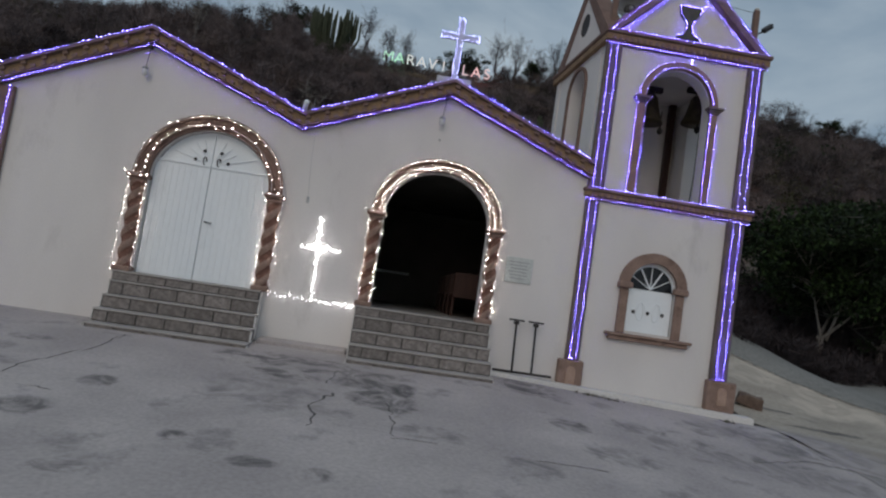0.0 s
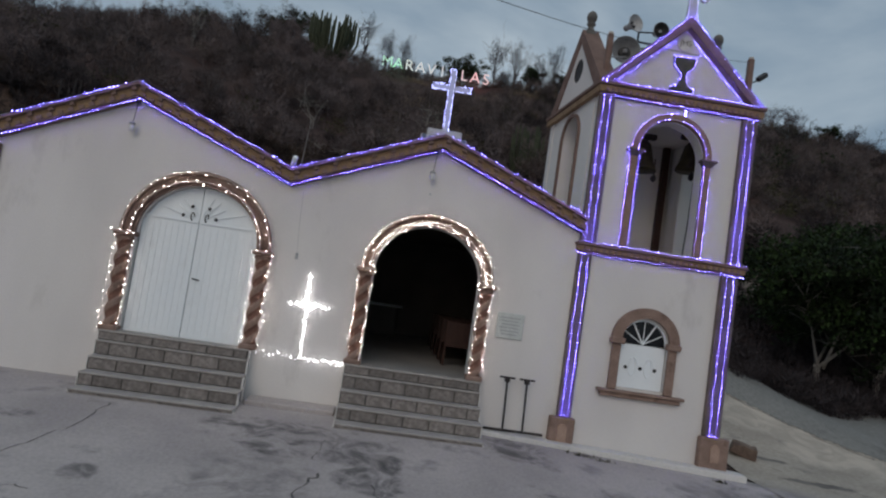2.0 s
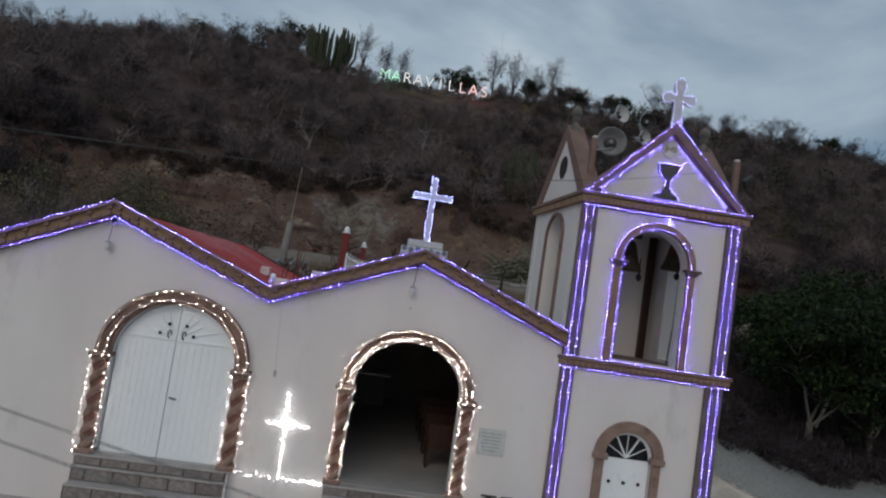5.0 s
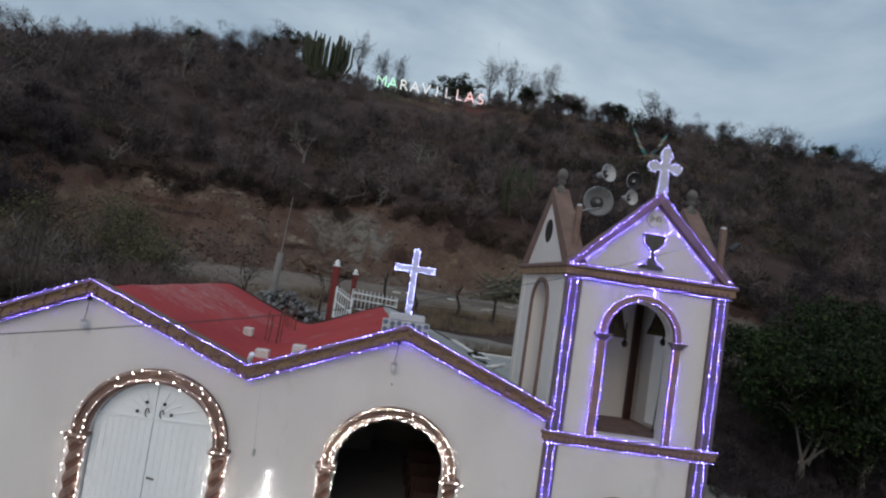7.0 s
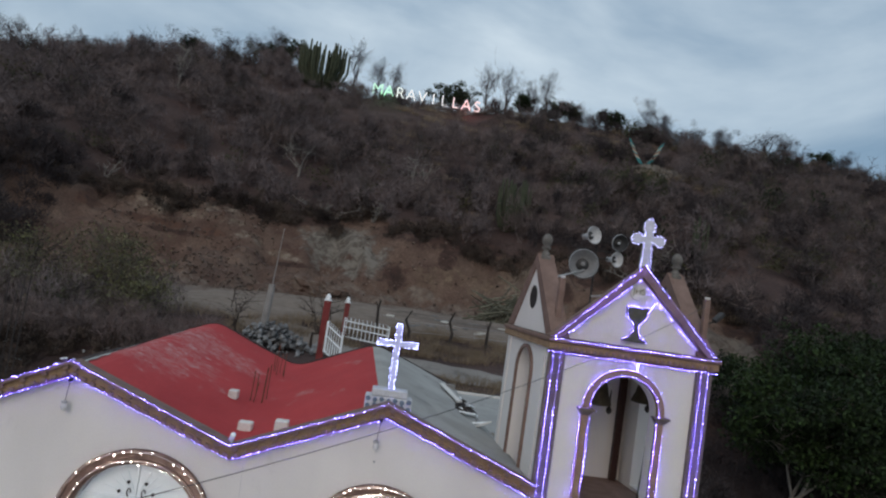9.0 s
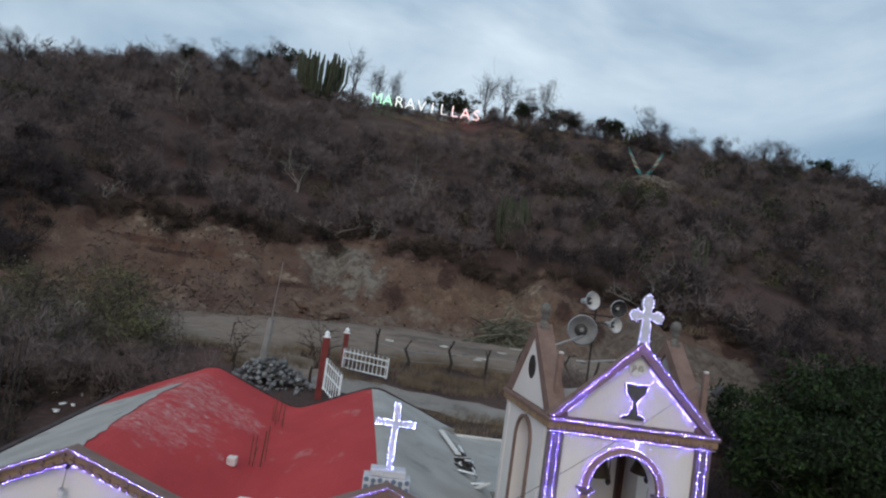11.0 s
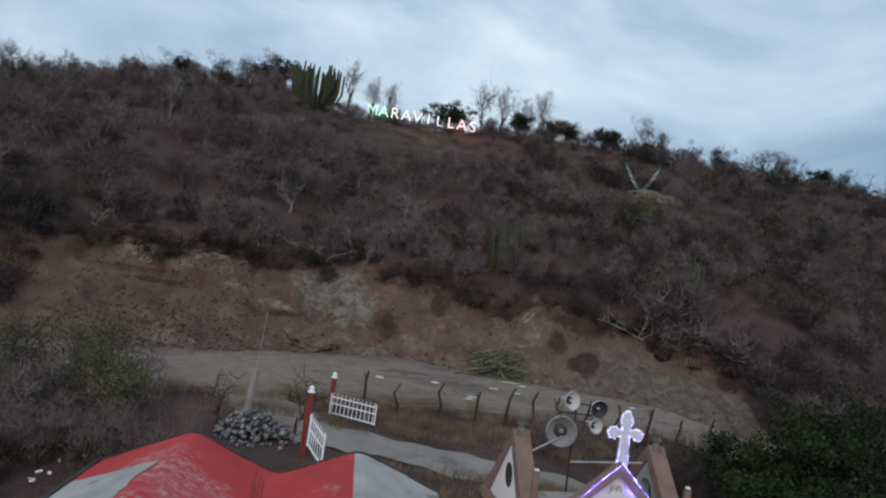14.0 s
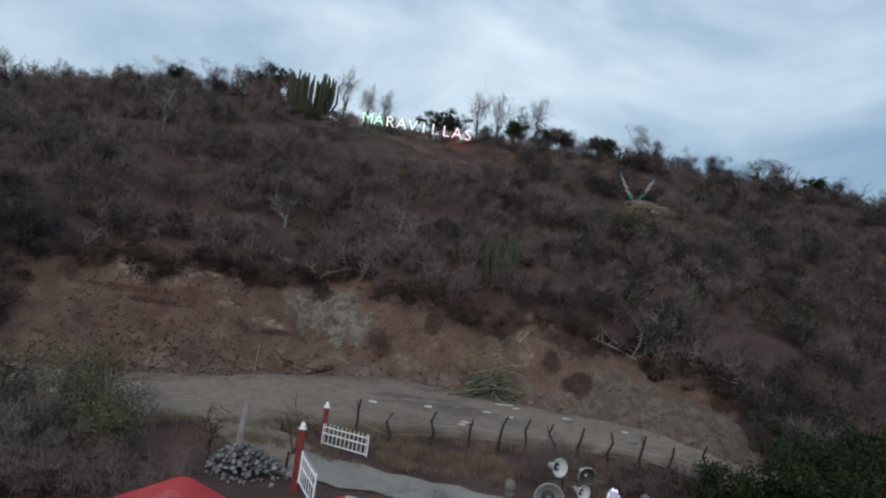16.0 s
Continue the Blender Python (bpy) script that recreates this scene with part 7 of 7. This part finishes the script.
branch_heap(9.9, 29.3, 110, 3.0, "heap of felled cactus and branches beside the dirt road", surface("faded_branch", (0.085, 0.085, 0.062), (0.19, 0.185, 0.14), 3, 30, 0.9, 0.2, obrand=0.4), 0.75)
for x, y, size, lbl in ((-18.6, 36.2, 1.3, "dead uprooted branches on the bank edge"), (-2.6, 39.4, 1.2, "dead pale branches on the bank edge"), (0.6, 39.2, 1.5, "dead pale branches on the bank edge"), (-4.2, 41.0, 1.5, "dead pale branches on the bank edge"), (19.6, 31.4, 2.0, "fallen pale branches on the bank")):
    z = float(height(x, y))
    v, f = spikes(*grow(4, 2.4 * size, 1.0 * size, 8, 0.095, rng=rng))
    tagged(raw("dead_branch", v * [1, 0.6, 1] + [x, y, z - 0.05], f, DRYWOOD), lbl, "branches")

# pale stones heaped round the pole
P = np.stack([np.clip(rng.normal(-2.0, 0.8, 420), -3.5, -0.35), rng.normal(15.5, 0.55, 420), np.zeros(420)], 1)
P[:, 2] = height(P[:, 0], P[:, 1]) + np.clip(0.95 - 0.3 * ((P[:, 0] + 2.1) / 0.95) ** 2 - 0.3 * ((P[:, 1] - 15.5) / 0.5) ** 2, 0, 1) * rng.uniform(0.2, 1, 420) + 0.03
v, f = balls(P, rng.uniform(0.04, 0.11, 420))
v = v + rng.normal(0, 0.028, v.shape)
tagged(raw("stone_heap", v, f, STONE), "heap of pale whitewashed stones round the pole", "stones", kind="stuff")
# loose stones on the bank and road edge
n = 2600
X = np.concatenate([rng.uniform(-25, 22, 800), rng.uniform(-17, -4, n - 800)])
Yb = np.array([float(bank_foot(np.array(x))) for x in X])
Y2 = Yb + np.concatenate([rng.normal(0.2, 0.7, 800), np.abs(rng.normal(0.5, 2.2, n - 800)) - 0.8])
P = np.stack([X, Y2, height(X, Y2)], 1)
v, f = balls(P, rng.uniform(0.18, 0.40, n) ** 2 * 0.62)
v = v + rng.normal(0, 0.025, v.shape)
tagged(raw("bank_rubble", v, f, RUBBLE), "rubble fallen along the foot of the earth bank", "rubble", kind="stuff")
# clods and small stones over the whole cut face
n = 1300
X = np.concatenate([rng.uniform(-17, -6, 900), rng.uniform(-20, 24, n - 900)])
Y2 = np.array([float(bank_foot(np.array(x))) + rng.uniform(0.2, 1.0) * float(bank_lip(x)) for x in X])
P = np.stack([X, Y2, height(X, Y2)], 1)
v, f = balls(P, rng.uniform(0.15, 0.40, n) ** 2 * 0.65)
v = v + rng.normal(0, 0.03, v.shape)
tagged(raw("bank_clods", v, f, RUBBLE), "clods and small stones stuck in the cut earth face", "clods", kind="stuff")
# flat stones set in the road
for k in range(34):
    x = rng.uniform(1, 18)
    y = rng.uniform(float(road_near(x)) + 0.8, float(bank_foot(np.array(x))) - 0.8)
    z = float(height(x, y))
    bm = bmesh.new()
    m = 7
    vs = [bm.verts.new((x + rng.uniform(0.12, 0.36) * math.cos(2 * math.pi * i / m), y + rng.uniform(0.06, 0.13) * math.sin(2 * math.pi * i / m), z + 0.085)) for i in range(m)]
    ws = [bm.verts.new((q.co.x, q.co.y, z - 0.05)) for q in vs]
    bm.faces.new(vs)
    for i in range(m):
        bm.faces.new((vs[i], vs[(i + 1) % m], ws[(i + 1) % m], ws[i]))
    single("flat_stone", bm, PLAQUE if k % 3 == 0 else STONE, "pale flat stone set in the dirt road", "stone", group="stones in the road")


def outcrop(x, y, sx, sy, sz, label, material=ROCK):
    z = float(height(x, y))
    bm = bmesh.new()
    bmesh.ops.create_icosphere(bm, subdivisions=4, radius=1.0)
    for v in bm.verts:
        c = v.co.copy()
        v.co *= 1 + 0.35 * noise.noise(c * 1.9 + Vector((x, y, 0))) + 0.22 * noise.noise(c * 5 + Vector((y, x, 0))) + 0.1 * noise.noise(c * 11)
    bm.transform(Matrix.Translation((x, y, z)) @ Matrix.Diagonal((sx, sy, sz, 1)))
    single("rock_outcrop", bm, material, label, "rock")


outcrop(30.2, 60.6, 2.2, 1.0, 0.9, "pale grey rock slab beside the painted wings", ROCK)
outcrop(32.0, 59.6, 1.7, 0.9, 0.7, "pale grey rock beside the painted wings", ROCK)
outcrop(-2.4, 31.6, 2.0, 1.3, 1.1, "mound of loose earth at the foot of the bank", BANK)
gs = [(rng.normal(23.5, 2.4), rng.normal(52.0, 1.8), 0) for k in range(38)]
plant("green_thicket", np.array([(x, y, float(height(x, y))) for x, y, _ in gs]), leaf_tpl, (0.7, 1.3), LEAF_OLIVE, "olive green thicket below the painted wings", "shrubs")
gs = [(rng.uniform(32.5, 41), rng.normal(57.5, 0.8), 0) for k in range(9)]
plant("yellow_shrubs", np.array([(x, y, float(height(x, y))) for x, y, _ in gs]), leaf_tpl, (0.45, 0.8), LEAF_YELLOW, "yellowish leafy shrubs by the rock slab", "shrubs")

# ---- hillside sign and wings ----
sign = thing("hillside_sign", (4.0, 78.0, 31.4), "large free-standing white letters lit green, white and red", "sign")
word = "MARAVILLAS"
for k, ch in enumerate(word):
    t = k / 9
    x = -3.0 + 14.0 * t
    z = 31.75 - 0.2 * t
    me = letters(ch, 2.15, 0.06, -0.03)
    me.materials.append(LETTER[0 if k < 2 else 1 if k < 7 else 2])
    ob = new("letter", me)
    ob.parent = sign
    ob.location = Vector((x, 78.0, z)) - sign.location
    tagged(ob, ("green-lit" if k < 2 else "white-lit" if k < 7 else "red-lit") + " white letter")
    for s in (-0.35, 0.35):
        part("stake", tube(bmesh.new(), [(x + s, 78.1, z - 1.6), (x + s, 78.1, z + 0.9)], 0.04, sides=5), IRON, sign)
for x, colour, nm in ((-1.8, (0.1, 1.0, 0.35), "green"), (9.8, (1.0, 0.08, 0.08), "red")):
    ld = bpy.data.lights.new("sign_floodlight", "POINT")
    ld.energy, ld.color, ld.shadow_soft_size = 60, colour, 0.15
    lo = new("sign_floodlight", ld)
    lo.location = (x, 77.0, 32.0)
    tagged(lo, nm + " floodlight at the foot of the hillside letters", "floodlight")

wings = thing("wing_sculpture", (29.2, 60.9, 23.6), "pair of painted wings in teal, cream and orange on a rock", "sculpture")
wz = 23.85
part("stand", tube(bmesh.new(), [(29.4, 61.0, float(height(29.4, 61.0)) - 0.2), (29.4, 61.0, wz + 0.5)], 0.06, sides=6), IRON, wings)
for s in (-1, 1):
    for k in range(11):
        u = k / 10
        p0 = Vector((29.4 + s * (0.05 + 1.2 * u), 60.9, wz + 0.05 + 1.5 * u))
        a = math.radians(32 + 28 * u)
        p1 = p0 + Vector((s * math.cos(a), 0, math.sin(a))) * (1.15 + 0.6 * u)
        n = Vector((-(p1 - p0).z, 0, (p1 - p0).x)).normalized() * 0.17
        m = (p0 + p1) / 2
        loop = [p0, m + n, p1, m - n]
        bm = plate(bmesh.new(), [[(q.x, q.z) for q in loop]], lambda a, b, w: (a, 60.9 + 0.012 * k + w, b), 0.04)
        part("feather", bm, WING[0 if k in (0, 1, 4, 7, 9, 10) else 1 if k in (2, 5, 8) else 2], wings)
